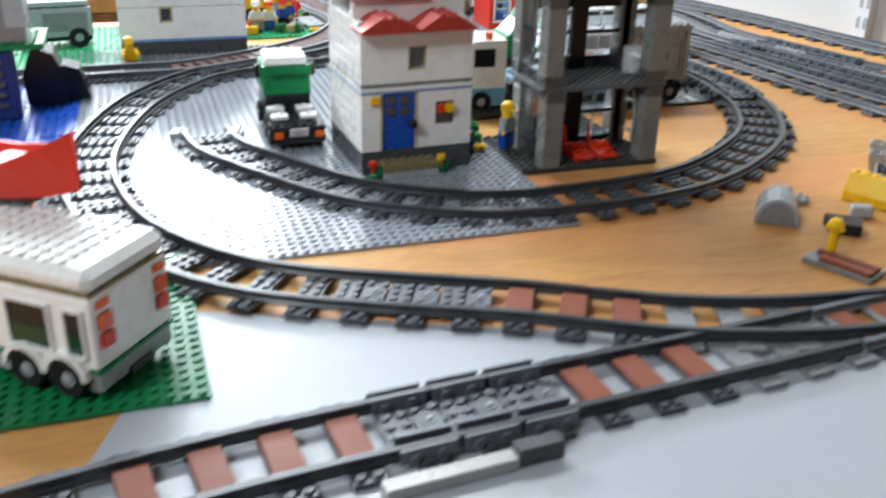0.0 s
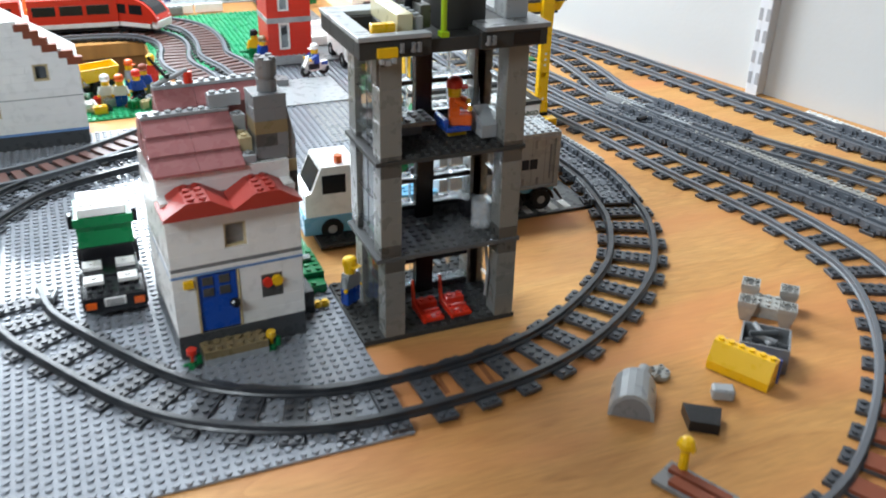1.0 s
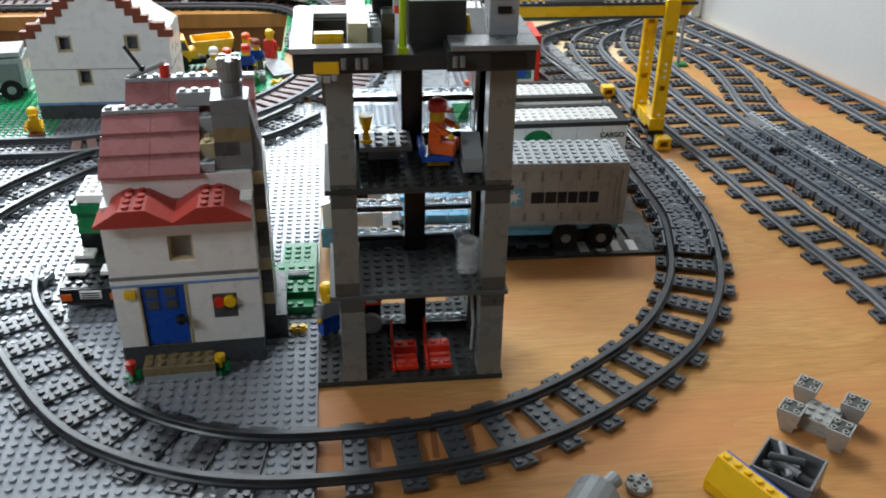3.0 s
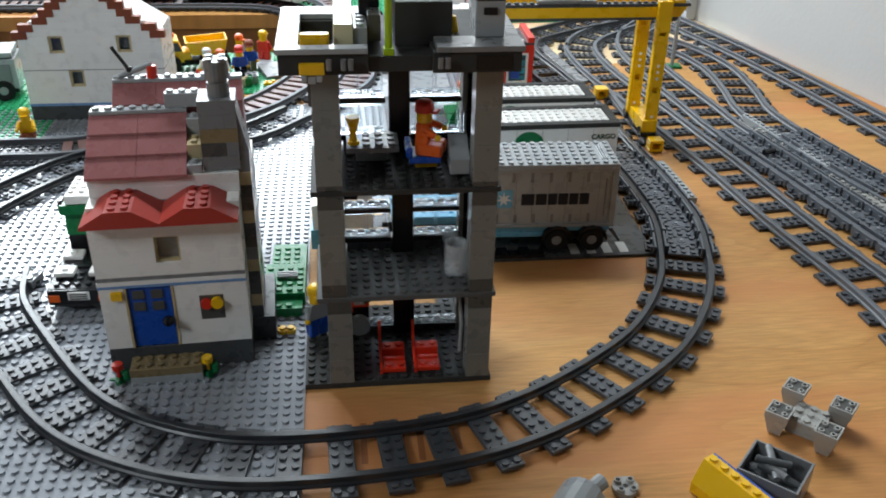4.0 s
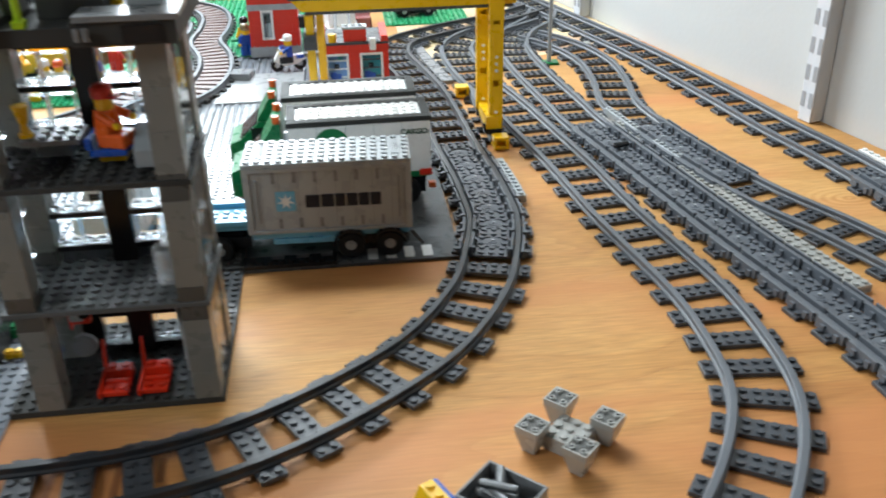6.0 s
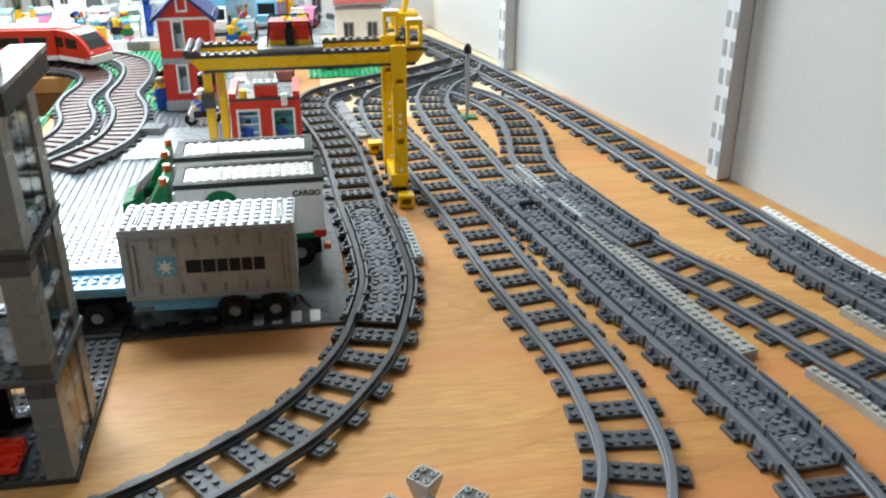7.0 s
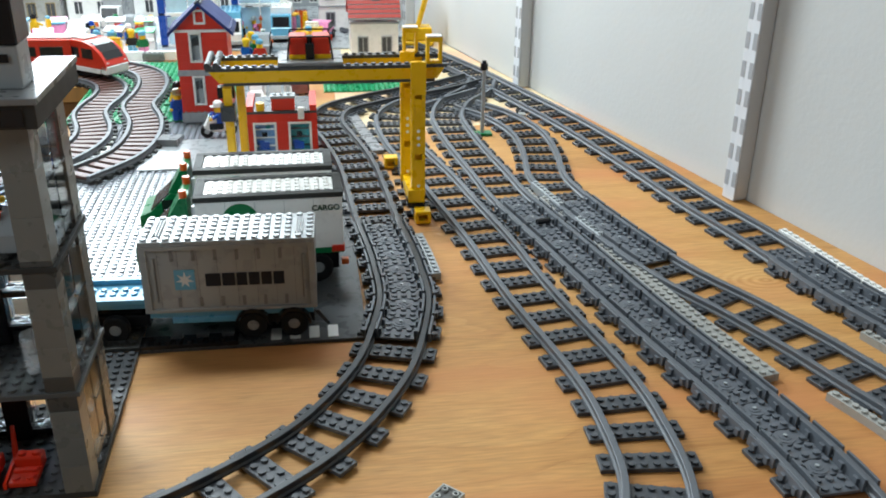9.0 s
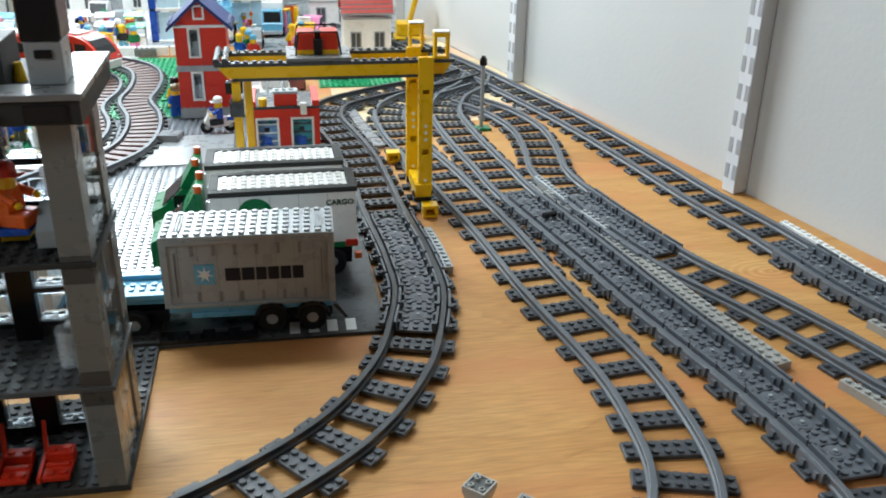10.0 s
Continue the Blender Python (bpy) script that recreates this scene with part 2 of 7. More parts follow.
    L(s3.outputs[0], s4.inputs[2])
    # short dark flecks along the grain
    mp3 = nt.nodes.new("ShaderNodeMapping")
    mp3.inputs["Rotation"].default_value = (0, 0, radians(16))
    mp3.inputs["Scale"].default_value = (16, 60, 1)
    L(geo.outputs["Position"], mp3.inputs["Vector"])
    spots = nt.nodes.new("ShaderNodeTexNoise")
    spots.inputs["Scale"].default_value, spots.inputs["Detail"].default_value = 1.0, 1
    L(mp3.outputs[0], spots.inputs["Vector"])
    fl = nt.nodes.new("ShaderNodeMapRange")
    L(spots.outputs["Fac"], fl.inputs[0])
    fl.inputs["From Min"].default_value, fl.inputs["From Max"].default_value = 0.80, 0.85
    s5 = nt.nodes.new("ShaderNodeMath")
    s5.operation = "MULTIPLY_ADD"
    L(fl.outputs[0], s5.inputs[0])
    s5.inputs[1].default_value = 0.4
    L(s4.outputs[0], s5.inputs[2])
    # knots: fading rings round a few places
    total = s5.outputs[0]
    for kx, ky in knots:
        dist = nt.nodes.new("ShaderNodeVectorMath")
        dist.operation = "DISTANCE"
        off = nt.nodes.new("ShaderNodeMapping")
        off.inputs["Location"].default_value = (-kx, -ky * 1.7, 0)
        off.inputs["Scale"].default_value = (1, 1.7, 1)
        L(geo.outputs["Position"], off.inputs["Vector"])
        L(off.outputs[0], dist.inputs[0])
        wob = nt.nodes.new("ShaderNodeMath")
        wob.operation = "MULTIPLY_ADD"
        L(big.outputs["Fac"], wob.inputs[0])
        wob.inputs[1].default_value = 0.05
        L(dist.outputs["Value"], wob.inputs[2])
        ring = nt.nodes.new("ShaderNodeMath")
        ring.operation = "SINE"
        fr = nt.nodes.new("ShaderNodeMath")
        fr.operation = "MULTIPLY"
        L(wob.outputs[0], fr.inputs[0])
        fr.inputs[1].default_value = 620
        L(fr.outputs[0], ring.inputs[0])
        fade = nt.nodes.new("ShaderNodeMapRange")
        L(dist.outputs["Value"], fade.inputs[0])
        fade.inputs["From Min"].default_value, fade.inputs["From Max"].default_value = 0.004, 0.060
        fade.inputs["To Min"].default_value, fade.inputs["To Max"].default_value = 0.24, 0.0
        pr = nt.nodes.new("ShaderNodeMath")
        pr.operation = "MULTIPLY_ADD"
        L(ring.outputs[0], pr.inputs[0])
        L(fade.outputs[0], pr.inputs[1])
        L(total, pr.inputs[2])
        total = pr.outputs[0]
    # short dark pores along the grain
    pore = nt.nodes.new("ShaderNodeTexNoise")
    mp3 = nt.nodes.new("ShaderNodeMapping")
    mp3.inputs["Rotation"].default_value = (0, 0, radians(16))
    mp3.inputs["Scale"].default_value = (30, 320, 1)
    L(geo.outputs["Position"], mp3.inputs["Vector"])
    L(mp3.outputs[0], pore.inputs["Vector"])
    pore.inputs["Scale"].default_value, pore.inputs["Detail"].default_value = 1.0, 1
    pm = nt.nodes.new("ShaderNodeMapRange")
    L(pore.outputs["Fac"], pm.inputs[0])
    pm.inputs["From Min"].default_value, pm.inputs["From Max"].default_value = 0.70, 0.80
    pm.inputs["To Min"].default_value, pm.inputs["To Max"].default_value = 0.0, 0.22
    ps = nt.nodes.new("ShaderNodeMath")
    ps.operation = "ADD"
    L(total, ps.inputs[0])
    L(pm.outputs[0], ps.inputs[1])
    ramp = nt.nodes.new("ShaderNodeValToRGB")
    ramp.color_ramp.elements[0].position, ramp.color_ramp.elements[0].color = 0.25, (*a, 1)
    ramp.color_ramp.elements[1].position, ramp.color_ramp.elements[1].color = 0.85, (*c, 1)
    e = ramp.color_ramp.elements.new(0.55)
    e.color = (*b, 1)
    L(ps.outputs[0], ramp.inputs[0])
    # short pale and dark dashes of the open grain, and reddish heartwood patches with soft edges
    mp4 = nt.nodes.new("ShaderNodeMapping")
    mp4.inputs["Rotation"].default_value = (0, 0, radians(14))
    mp4.inputs["Scale"].default_value = (45, 520, 1)
    L(geo.outputs["Position"], mp4.inputs["Vector"])
    dash = nt.nodes.new("ShaderNodeTexNoise")
    dash.inputs["Scale"].default_value, dash.inputs["Detail"].default_value = 1.0, 3
    L(mp4.outputs[0], dash.inputs["Vector"])
    dm = nt.nodes.new("ShaderNodeMapRange")
    L(dash.outputs["Fac"], dm.inputs[0])
    dm.inputs["From Min"].default_value, dm.inputs["From Max"].default_value = 0.3, 0.7
    dm.inputs["To Min"].default_value, dm.inputs["To Max"].default_value = 0.84, 1.14
    shade = nt.nodes.new("ShaderNodeVectorMath")
    shade.operation = "SCALE"
    L(ramp.outputs[0], shade.inputs[0])
    L(dm.outputs[0], shade.inputs["Scale"])
    mp5 = nt.nodes.new("ShaderNodeMapping")
    mp5.inputs["Rotation"].default_value = (0, 0, radians(16))
    mp5.inputs["Scale"].default_value = (2.2, 9.0, 1)
    L(geo.outputs["Position"], mp5.inputs["Vector"])
    heart = nt.nodes.new("ShaderNodeTexNoise")
    heart.inputs["Scale"].default_value, heart.inputs["Detail"].default_value = 1.0, 4
    L(mp5.outputs[0], heart.inputs["Vector"])
    hm = nt.nodes.new("ShaderNodeMapRange")
    L(heart.outputs["Fac"], hm.inputs[0])
    hm.inputs["From Min"].default_value, hm.inputs["From Max"].default_value = 0.46, 0.62
    hm.inputs["To Min"].default_value, hm.inputs["To Max"].default_value = 0.0, 0.80
    red = nt.nodes.new("ShaderNodeMix")
    red.data_type = "RGBA"
    L(hm.outputs[0], red.inputs["Factor"])
    L(shade.outputs[0], red.inputs["A"])
    red.inputs["B"].default_value = (a[0] * 0.88, a[1] * 0.62, a[2] * 0.60, 1)
    L(red.outputs["Result"], p.inputs["Base Color"])
    p.inputs["Roughness"].default_value = 0.5
    p.inputs["Specular IOR Level"].default_value = 0.25
    bp = nt.nodes.new("ShaderNodeBump")
    bp.inputs["Strength"].default_value, bp.inputs["Distance"].default_value = 0.15, 0.0004
    L(fine.outputs["Fac"], bp.inputs["Height"])
    L(bp.outputs[0], p.inputs["Normal"])
    return m


WOOD = wood_material("plywood", (0.64, 0.355, 0.130), (0.54, 0.268, 0.084), (0.36, 0.15, 0.042), ((0.655, 0.222),))
PALEWOOD = wood_material("pale_plywood", (0.86, 0.71, 0.46), (0.80, 0.63, 0.38), (0.62, 0.44, 0.24))
EDGEWOOD = wood_material("plywood_edge", (0.36, 0.18, 0.07), (0.28, 0.13, 0.05), (0.2, 0.085, 0.03))


def wall_paint(name, col):
    m, nt, p = nodes(name)
    L = nt.links.new
    geo = nt.nodes.new("ShaderNodeNewGeometry")
    n1 = nt.nodes.new("ShaderNodeTexNoise")
    n1.inputs["Scale"].default_value, n1.inputs["Detail"].default_value = 4, 5
    n2 = nt.nodes.new("ShaderNodeTexNoise")
    n2.inputs["Scale"].default_value, n2.inputs["Detail"].default_value = 160, 3
    L(geo.outputs["Position"], n1.inputs["Vector"])
    L(geo.outputs["Position"], n2.inputs["Vector"])
    mr = nt.nodes.new("ShaderNodeMapRange")
    L(n1.outputs["Fac"], mr.inputs[0])
    mr.inputs["To Min"].default_value, mr.inputs["To Max"].default_value = 0.9, 1.06
    sc = nt.nodes.new("ShaderNodeVectorMath")
    sc.operation = "SCALE"
    sc.inputs[0].default_value = col
    L(mr.outputs[0], sc.inputs["Scale"])
    L(sc.outputs[0], p.inputs["Base Color"])
    p.inputs["Roughness"].default_value = 0.7
    bp = nt.nodes.new("ShaderNodeBump")
    bp.inputs["Strength"].default_value, bp.inputs["Distance"].default_value = 0.25, 0.001
    L(n2.outputs["Fac"], bp.inputs["Height"])
    L(bp.outputs[0], p.inputs["Normal"])
    return m


WALL = wall_paint("wall_paint", (0.67, 0.675, 0.665))
ROOMP = wall_paint("room_paint", (0.10, 0.10, 0.10))
METAL = wall_paint("painted_steel", (0.62, 0.625, 0.63))
FACE = wall_paint("white_painted_steel", (0.80, 0.81, 0.84))
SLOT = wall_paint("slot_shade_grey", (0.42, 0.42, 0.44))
PAPER = wall_paint("glossy_sheet", (0.39, 0.41, 0.44))
PAPER.node_tree.nodes["Principled BSDF"].inputs["Roughness"].default_value = 0.30
CEIL = wall_paint("ceiling_paint", (0.18, 0.18, 0.18))
FLOORM = wall_paint("room_floor_paint", (0.25, 0.24, 0.22))


# ---------- the room and the table ----------
WALL_X, WALL_Y, WALL_SLOPE = 0.768, 0.24, -0.260
wall_dir = Vector((WALL_SLOPE, 1, 0)).normalized()
WALL_TURN = math.degrees(math.atan2(-wall_dir.x, wall_dir.y))


def along_wall(y):
    return WALL_X + WALL_SLOPE * (y - WALL_Y)


def room():
    """Table top with an opening in it, the side wall, and plain walls and ceiling that close the room."""
    H0, H1 = -0.022, 0.0
    px0, px1, py0, py1 = -0.95, -0.058, 0.752, 0.955
    def edge(y):
        return along_wall(y) - 0.0015

    # two boards: the orange one in front, a paler one behind that begins in a slanted joint
    jx, ja, jb = 0.30, 0.655, 0.748
    ms = Mesh().prism([(-2.2, -1.2), (edge(-1.2), -1.2), (edge(jb), jb), (jx, ja), (jx, py0), (-2.2, py0)], H0, H1, "z")
    ms.prism([(-2.2, py1), (jx, py1), (jx, 2.6), (-2.2, 2.6)], H0, H1, "z")
    ms.prism([(px1, py0), (jx, py0), (jx, py1), (px1, py1)], H0, H1, "z")
    ms.box(-2.2, py0, H0, px0, py1, H1, 0)
    tagged(part("table_top", ms, WOOD), "orange plywood table top carrying the layout, with an opening", "table", kind="structure")
    pale = Mesh().prism([(jx + 0.0006, ja + 0.0008), (edge(jb), jb + 0.0008), (edge(2.6), 2.6), (jx + 0.0006, 2.6)], H0, H1 - 0.0003, "z")
    tagged(part("table_top", pale, PALEWOOD), "pale yellow plywood board behind the yard tracks", "table", kind="structure")
    tagged(part("table_edge", bx(px0, py1 + 0.004, -0.075, px1 + 0.002, py1 + 0.02, H0 - 0.001), EDGEWOOD), "brown wooden beam under the table opening's edge", "beam", kind="structure")
    tagged(part("floor", bx(-3.2, -2.6, -0.95, 2.2, 4.4, -0.90, 0), FLOORM), "grey room floor under the table", "floor", kind="structure")
    wall = Mesh().box(0, -2.92, -0.95, 0.08, 2.46, 1.66, 0)
    wall.move(Matrix.Translation((WALL_X, WALL_Y, 0)) @ pose(0, 0, 0, 0, 0, WALL_TURN))
    tagged(part("wall_east", wall, WALL), "off-white painted wall beside the table", "wall", kind="structure")
    wins = ((-1.76, -0.88, 1.05, 1.49), (-0.76, 0.14, 0.87, 1.25))
    xs = [-3.2, *(x for w in wins for x in w[:2]), 2.2]
    nw = Mesh()
    for k in (0, 2, 4):
        nw.box(xs[k], 2.62, -0.95, xs[k + 1], 2.72, 1.66, 0)
    for wx0, wx1, wz0, wz1 in wins:
        nw.box(wx0, 2.62, -0.95, wx1, 2.72, wz0, 0).box(wx0, 2.62, wz1, wx1, 2.72, 1.66, 0)
    tagged(part("wall_north", nw, WALL), "plain white far wall with two window openings", "wall", kind="structure")
    for n, (wx0, wx1, wz0, wz1) in enumerate(wins):
        wn = tagged(thing("window_%d" % (n + 1), Matrix(), "white framed window in the far wall", "window"), kind="structure")
        for a, b, c, d in ((wx0, wx0 + 0.03, wz0, wz1), (wx1 - 0.03, wx1, wz0, wz1), (wx0 + 0.03, wx1 - 0.03, wz0, wz0 + 0.03), (wx0 + 0.03, wx1 - 0.03, wz1 - 0.03, wz1)):
            part("window_frame", bx(a, 2.63, c, b, 2.67, d, 0.002), METAL, wn)
        part("window_sill", bx(wx0 - 0.03, 2.60, wz0 - 0.025, wx1 + 0.03, 2.70, wz0 - 0.001, 0.002), METAL, wn)
        part("pane", bx(wx0 + 0.03, 2.645, wz0 + 0.03, wx1 - 0.03, 2.65, wz1 - 0.03, 0), GLASS, wn, "clear window pane")
    tagged(part("wall_south", bx(-3.2, -2.7, -0.95, 2.2, -2.6, 1.66, 0), ROOMP), "plain dull grey wall behind the table", "wall", kind="structure")
    tagged(part("wall_west", bx(-3.3, -2.6, -0.95, -3.2, 4.4, 1.66, 0), ROOMP), "plain dull grey wall", "wall", kind="structure")
    tagged(part("ceiling", bx(-3.3, -2.7, 1.66, 2.3, 4.4, 1.72, 0), CEIL), "plain dull grey ceiling", "ceiling", kind="structure")


room()


def shelf_standard(y):
    """A slotted steel shelf upright screwed to the wall."""
    at = Matrix.Translation((along_wall(y), y, 0)) @ pose(0, 0, 0, 0, 0, WALL_TURN)
    t = thing("shelf_upright", at, "pale painted steel slotted shelf upright on the wall", "upright", "shelf uprights")
    part("channel", Mesh().box(-0.0175, -0.0092, 0.001, -0.0008, 0.0092, 1.5, 0.0008), METAL, t)
    part("face", bx(-0.0190, -0.0092, 0.001, -0.0176, 0.0092, 1.5, 0.0003), FACE, t, "white slotted front face")
    # slots are flat slabs on the face; their grey holds the recess shade
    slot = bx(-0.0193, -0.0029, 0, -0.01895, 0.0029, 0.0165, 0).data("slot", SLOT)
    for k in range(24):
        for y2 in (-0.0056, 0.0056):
            part("slot", slot, None, t, "slot drawn flat in shade grey", at=Matrix.Translation((0, y2, 0.016 + k * 0.0292)))
    for k in (7, 17):
        part("screw", Mesh().rod((-0.0196, 0, k * 0.0292 + 0.0095), (-0.0190, 0, k * 0.0292 + 0.0095), 0.0028, 10), DGREY, t, "dark screw head")
    return t


for y in (0.416, 0.902, 1.37):
    shelf_standard(y)


def studded_plate(name, x0, y0, nx, ny, mat, label, top=0.0018, z0=0.0002, skip=None, n=8):
    """A thin studded baseplate lying on the table."""
    t = thing(name, Matrix(), label, "baseplate")
    part("plate", bx(x0 + 0.0001, y0 + 0.0001, z0, x0 + nx * U - 0.0001, y0 + ny * U - 0.0001, z0 + top, 0.0002), mat, t)
    vs, fs = [], []
    a = [2 * math.pi * k / n for k in range(n)]
    ca = [0.0024 * math.cos(t) for t in a]
    sa = [0.0024 * math.sin(t) for t in a]
    z1, z2 = z0 + top, z0 + top + 0.0017
    side = [(k, (k + 1) % n, n + (k + 1) % n, n + k) for k in range(n)] + [tuple(range(n, 2 * n))]
    for i in range(nx):
        for j in range(ny):
            if skip and skip(i, j):
                continue
            x, y, b = x0 + (i + 0.5) * U, y0 + (j + 0.5) * U, len(vs)
            vs += [(x + c, y + s, z1) for c, s in zip(ca, sa)] + [(x + c, y + s, z2) for c, s in zip(ca, sa)]
            fs += [tuple(q + b for q in f) for f in side]
    part("stud_field", Mesh().add(vs, fs), mat, t, "rows of small round studs")
    return t


studded_plate("baseplate", -0.384, -0.1105, 48, 48, BASEGREY, "light grey studded baseplate under the house")
studded_plate("baseplate", -0.384, 0.2735, 48, 34, BASEGREY, "light grey studded baseplate under the rear tracks")
studded_plate("baseplate", 0.0, 0.2735, 32, 60, BASEGREY, "light grey studded baseplate behind the tower")
studded_plate("baseplate", -0.410, -0.266, 16, 22, GREEN, "green studded baseplate under the camper van", z0=0.0012)
studded_plate("baseplate", -0.616, 0.135, 32, 32, BLUE, "bright blue studded baseplate with dark rocks", z0=0.0021)
studded_plate("baseplate", -0.645, 0.40, 44, 38, BGREEN, "green studded baseplate round the white house", z0=0.0004)
studded_plate("baseplate", -0.0565, 0.752, 35, 42, BGREEN, "green studded baseplate beside the winding tracks", z0=0.0024)
studded_plate("baseplate", -0.292, 0.590, 30, 20, BGREEN, "green studded baseplate under the dump truck", z0=0.0004)
studded_plate("baseplate", 0.285, 0.89, 16, 10, BGREEN, "green studded baseplate behind the crane", z0=0.0004)

# the loose glossy sheet under the front tracks
sh = Mesh().box(0, -0.44, 0.0003, 0.47, 0, 0.0009, 0)
sh.move(Matrix.Translation((-0.286, -0.168, 0)) @ pose(0, 0, 0, 0, 0, -22.0))
tagged(part("sheet", sh, PAPER), "smooth glossy pale grey sheet lying under the front tracks", "sheet")

# road plate with stripes
t = thing("road_plate", Matrix(), "dark grey road plate with white stripes under the trucks", "road plate")
part("plate", bx(0.128, 0.161, 0.0002, 0.298, 0.42, 0.0030), DGREY, t)
for i in range(4):
    part("stripe", bx(0.268 - i * 0.0145, 0.165, 0.0032, 0.276 - i * 0.0145, 0.183, 0.0034, 0), PAINT, t, "white painted road stripe")
part("plate", bx(0.1, 0.42, 0.0002, 0.298, 0.56, 0.0030), MGREY, t)
strip = Mesh().box(0.10, 0.08, 0.0002, 0.1278, 0.161, 0.0030).studs(0.1036, 0.081, 3, 10, 0.0030)
tagged(part("plate", strip, DGREY), "dark grey studded plate beside the tower", "plate")

fr = Mesh().box(0.012, 0.1612, 0.0031, 0.1279, 0.238, 0.0062).studs(0.0152, 0.1640, 14, 9, 0.0062)
tagged(part("plate", fr, ROOFDARK), "dark grey studded plate under the blue truck", "plate")
fr = Mesh().box(0.1282, 0.1612, 0.0031, 0.200, 0.1760, 0.0062).studs(0.1286, 0.1614, 8, 1, 0.0062)
tagged(part("plate", fr, BLACK), "black studded strip along the road plate", "plate")
for k in range(3):
    tagged(part("tile", bx(0.1500 + k * 0.0190, 0.1700, 0.0063, 0.1590 + k * 0.0190, 0.1755, 0.0090), DGREY), "dark grey tile on the road plate", "toy tile", "road tiles")


# ---------- tracks ----------
def spline(pts, step=0.002):
    """A smooth way through the points, in even steps."""
    p = np.array(pts, float)
    p = np.vstack([2 * p[0] - p[1], p, 2 * p[-1] - p[-2]])
    out = []
    for k in range(1, len(p) - 2):
        a, b, c, d = p[k - 1], p[k], p[k + 1], p[k + 2]
        for u in np.linspace(0, 1, 24, endpoint=False):
            out.append(0.5 * (2 * b + (c - a) * u + (2 * a - 5 * b + 4 * c - d) * u * u + (3 * b - a - 3 * c + d) * u ** 3))
    p = np.array(out + [p[-2]])
    d = np.r_[0, np.cumsum(np.linalg.norm(np.diff(p, axis=0), axis=1))]
    s = np.arange(0, d[-1], step)
    q = np.stack([np.interp(s, d, p[:, k]) for k in (0, 1)], 1)
    w = int(0.03 / step)
    k = np.hanning(2 * w + 1)
    k /= k.sum()
    pad = np.vstack([2 * q[0] - q[w:0:-1], q, 2 * q[-1] - q[-2:-w - 2:-1]])
    q = np.stack([np.convolve(pad[:, i], k, "valid") for i in (0, 1)], 1)
    d = np.r_[0, np.cumsum(np.linalg.norm(np.diff(q, axis=0), axis=1))]
    s = np.arange(0, d[-1], step)
    return np.stack([np.interp(s, d, q[:, k]) for k in (0, 1)], 1)


def tie_mesh(mat, n=8):
    ms = Mesh().box(-1.0 * U, -4 * U, 0, 1.0 * U, 4 * U, PH, 0.0003)
    for a in (-0.5, 0.5):
        for b in (-3.5, -1.5, -0.5, 0.5, 1.5, 3.5):
            ms.cyl(a * U, b * U, PH, PH + 0.0017, 0.0024, n)
    return ms.data("tie", mat)


TIES = {"grey": tie_mesh(TRACK), "brown": None}
bt = Mesh().box(-1.0 * U, -4 * U, 0, 1.0 * U, 4 * U, PH, 0.0003)
for a in (-0.5, 0.5):
    for b in (-3.5, 3.5):
        bt.cyl(a * U, b * U, PH, PH + 0.0017, 0.0024, 8)
TIES["brown"] = bt.data("tie", TRACK)
BROWN_TILE = bx(-0.98 * U, -2 * U, PH, 0.98 * U, 2 * U, PH + 0.0032, 0.0003).data("tie_tile", BROWN)
sl = Mesh().box(-0.98 * U, -2.95 * U, 0, 0.98 * U, 2.95 * U, PH * 0.7, 0.0003)
for b in (-3.2, 3.2):
    sl.box(-0.45 * U, (b - 0.35) * U, 0, 0.45 * U, (b + 0.35) * U, PH * 1.3, 0.0003)
TIES["slat"] = sl.data("tie", ROOFDARK)
SLAT_TILE = bx(-0.62 * U, -2 * U, PH * 0.9, 0.62 * U, 2 * U, PH + 0.0032, 0.0003).data("tie_tile", DBROWN)
st = Mesh().box(-1.0 * U, -4 * U, 0, 1.0 * U, 4 * U, PH, 0.0003)
TIES["plain"] = st.data("tie", MGREY)
RAIL_SHAPE = [(-0.0034, PH), (-0.0034, 0.0046), (-0.0023, 0.0058), (-0.0023, 0.0093), (-0.0019, 0.0096), (0.0019, 0.0096), (0.0023, 0.0093), (0.0023, 0.0058), (0.0034, 0.0046), (0.0034, PH)]


def sweep(ms, line, tang, off, shape):
    """Push a cross-section along a line at a sideways distance."""
    nrm = np.stack([-tang[:, 1], tang[:, 0]], 1)
    n = len(shape)
    vs = []
    for p, m in zip(line, nrm):
        for a, z in shape:
            q = p + m * (off + a)
            vs.append((q[0], q[1], z))
    fs = []
    for i in range(len(line) - 1):
        fs += [(i * n + k, i * n + (k + 1) % n, (i + 1) * n + (k + 1) % n, (i + 1) * n + k) for k in range(n)]
    fs += [tuple(range(n - 1, -1, -1)), tuple((len(line) - 1) * n + k for k in range(n))]
    ms.add(vs, fs)


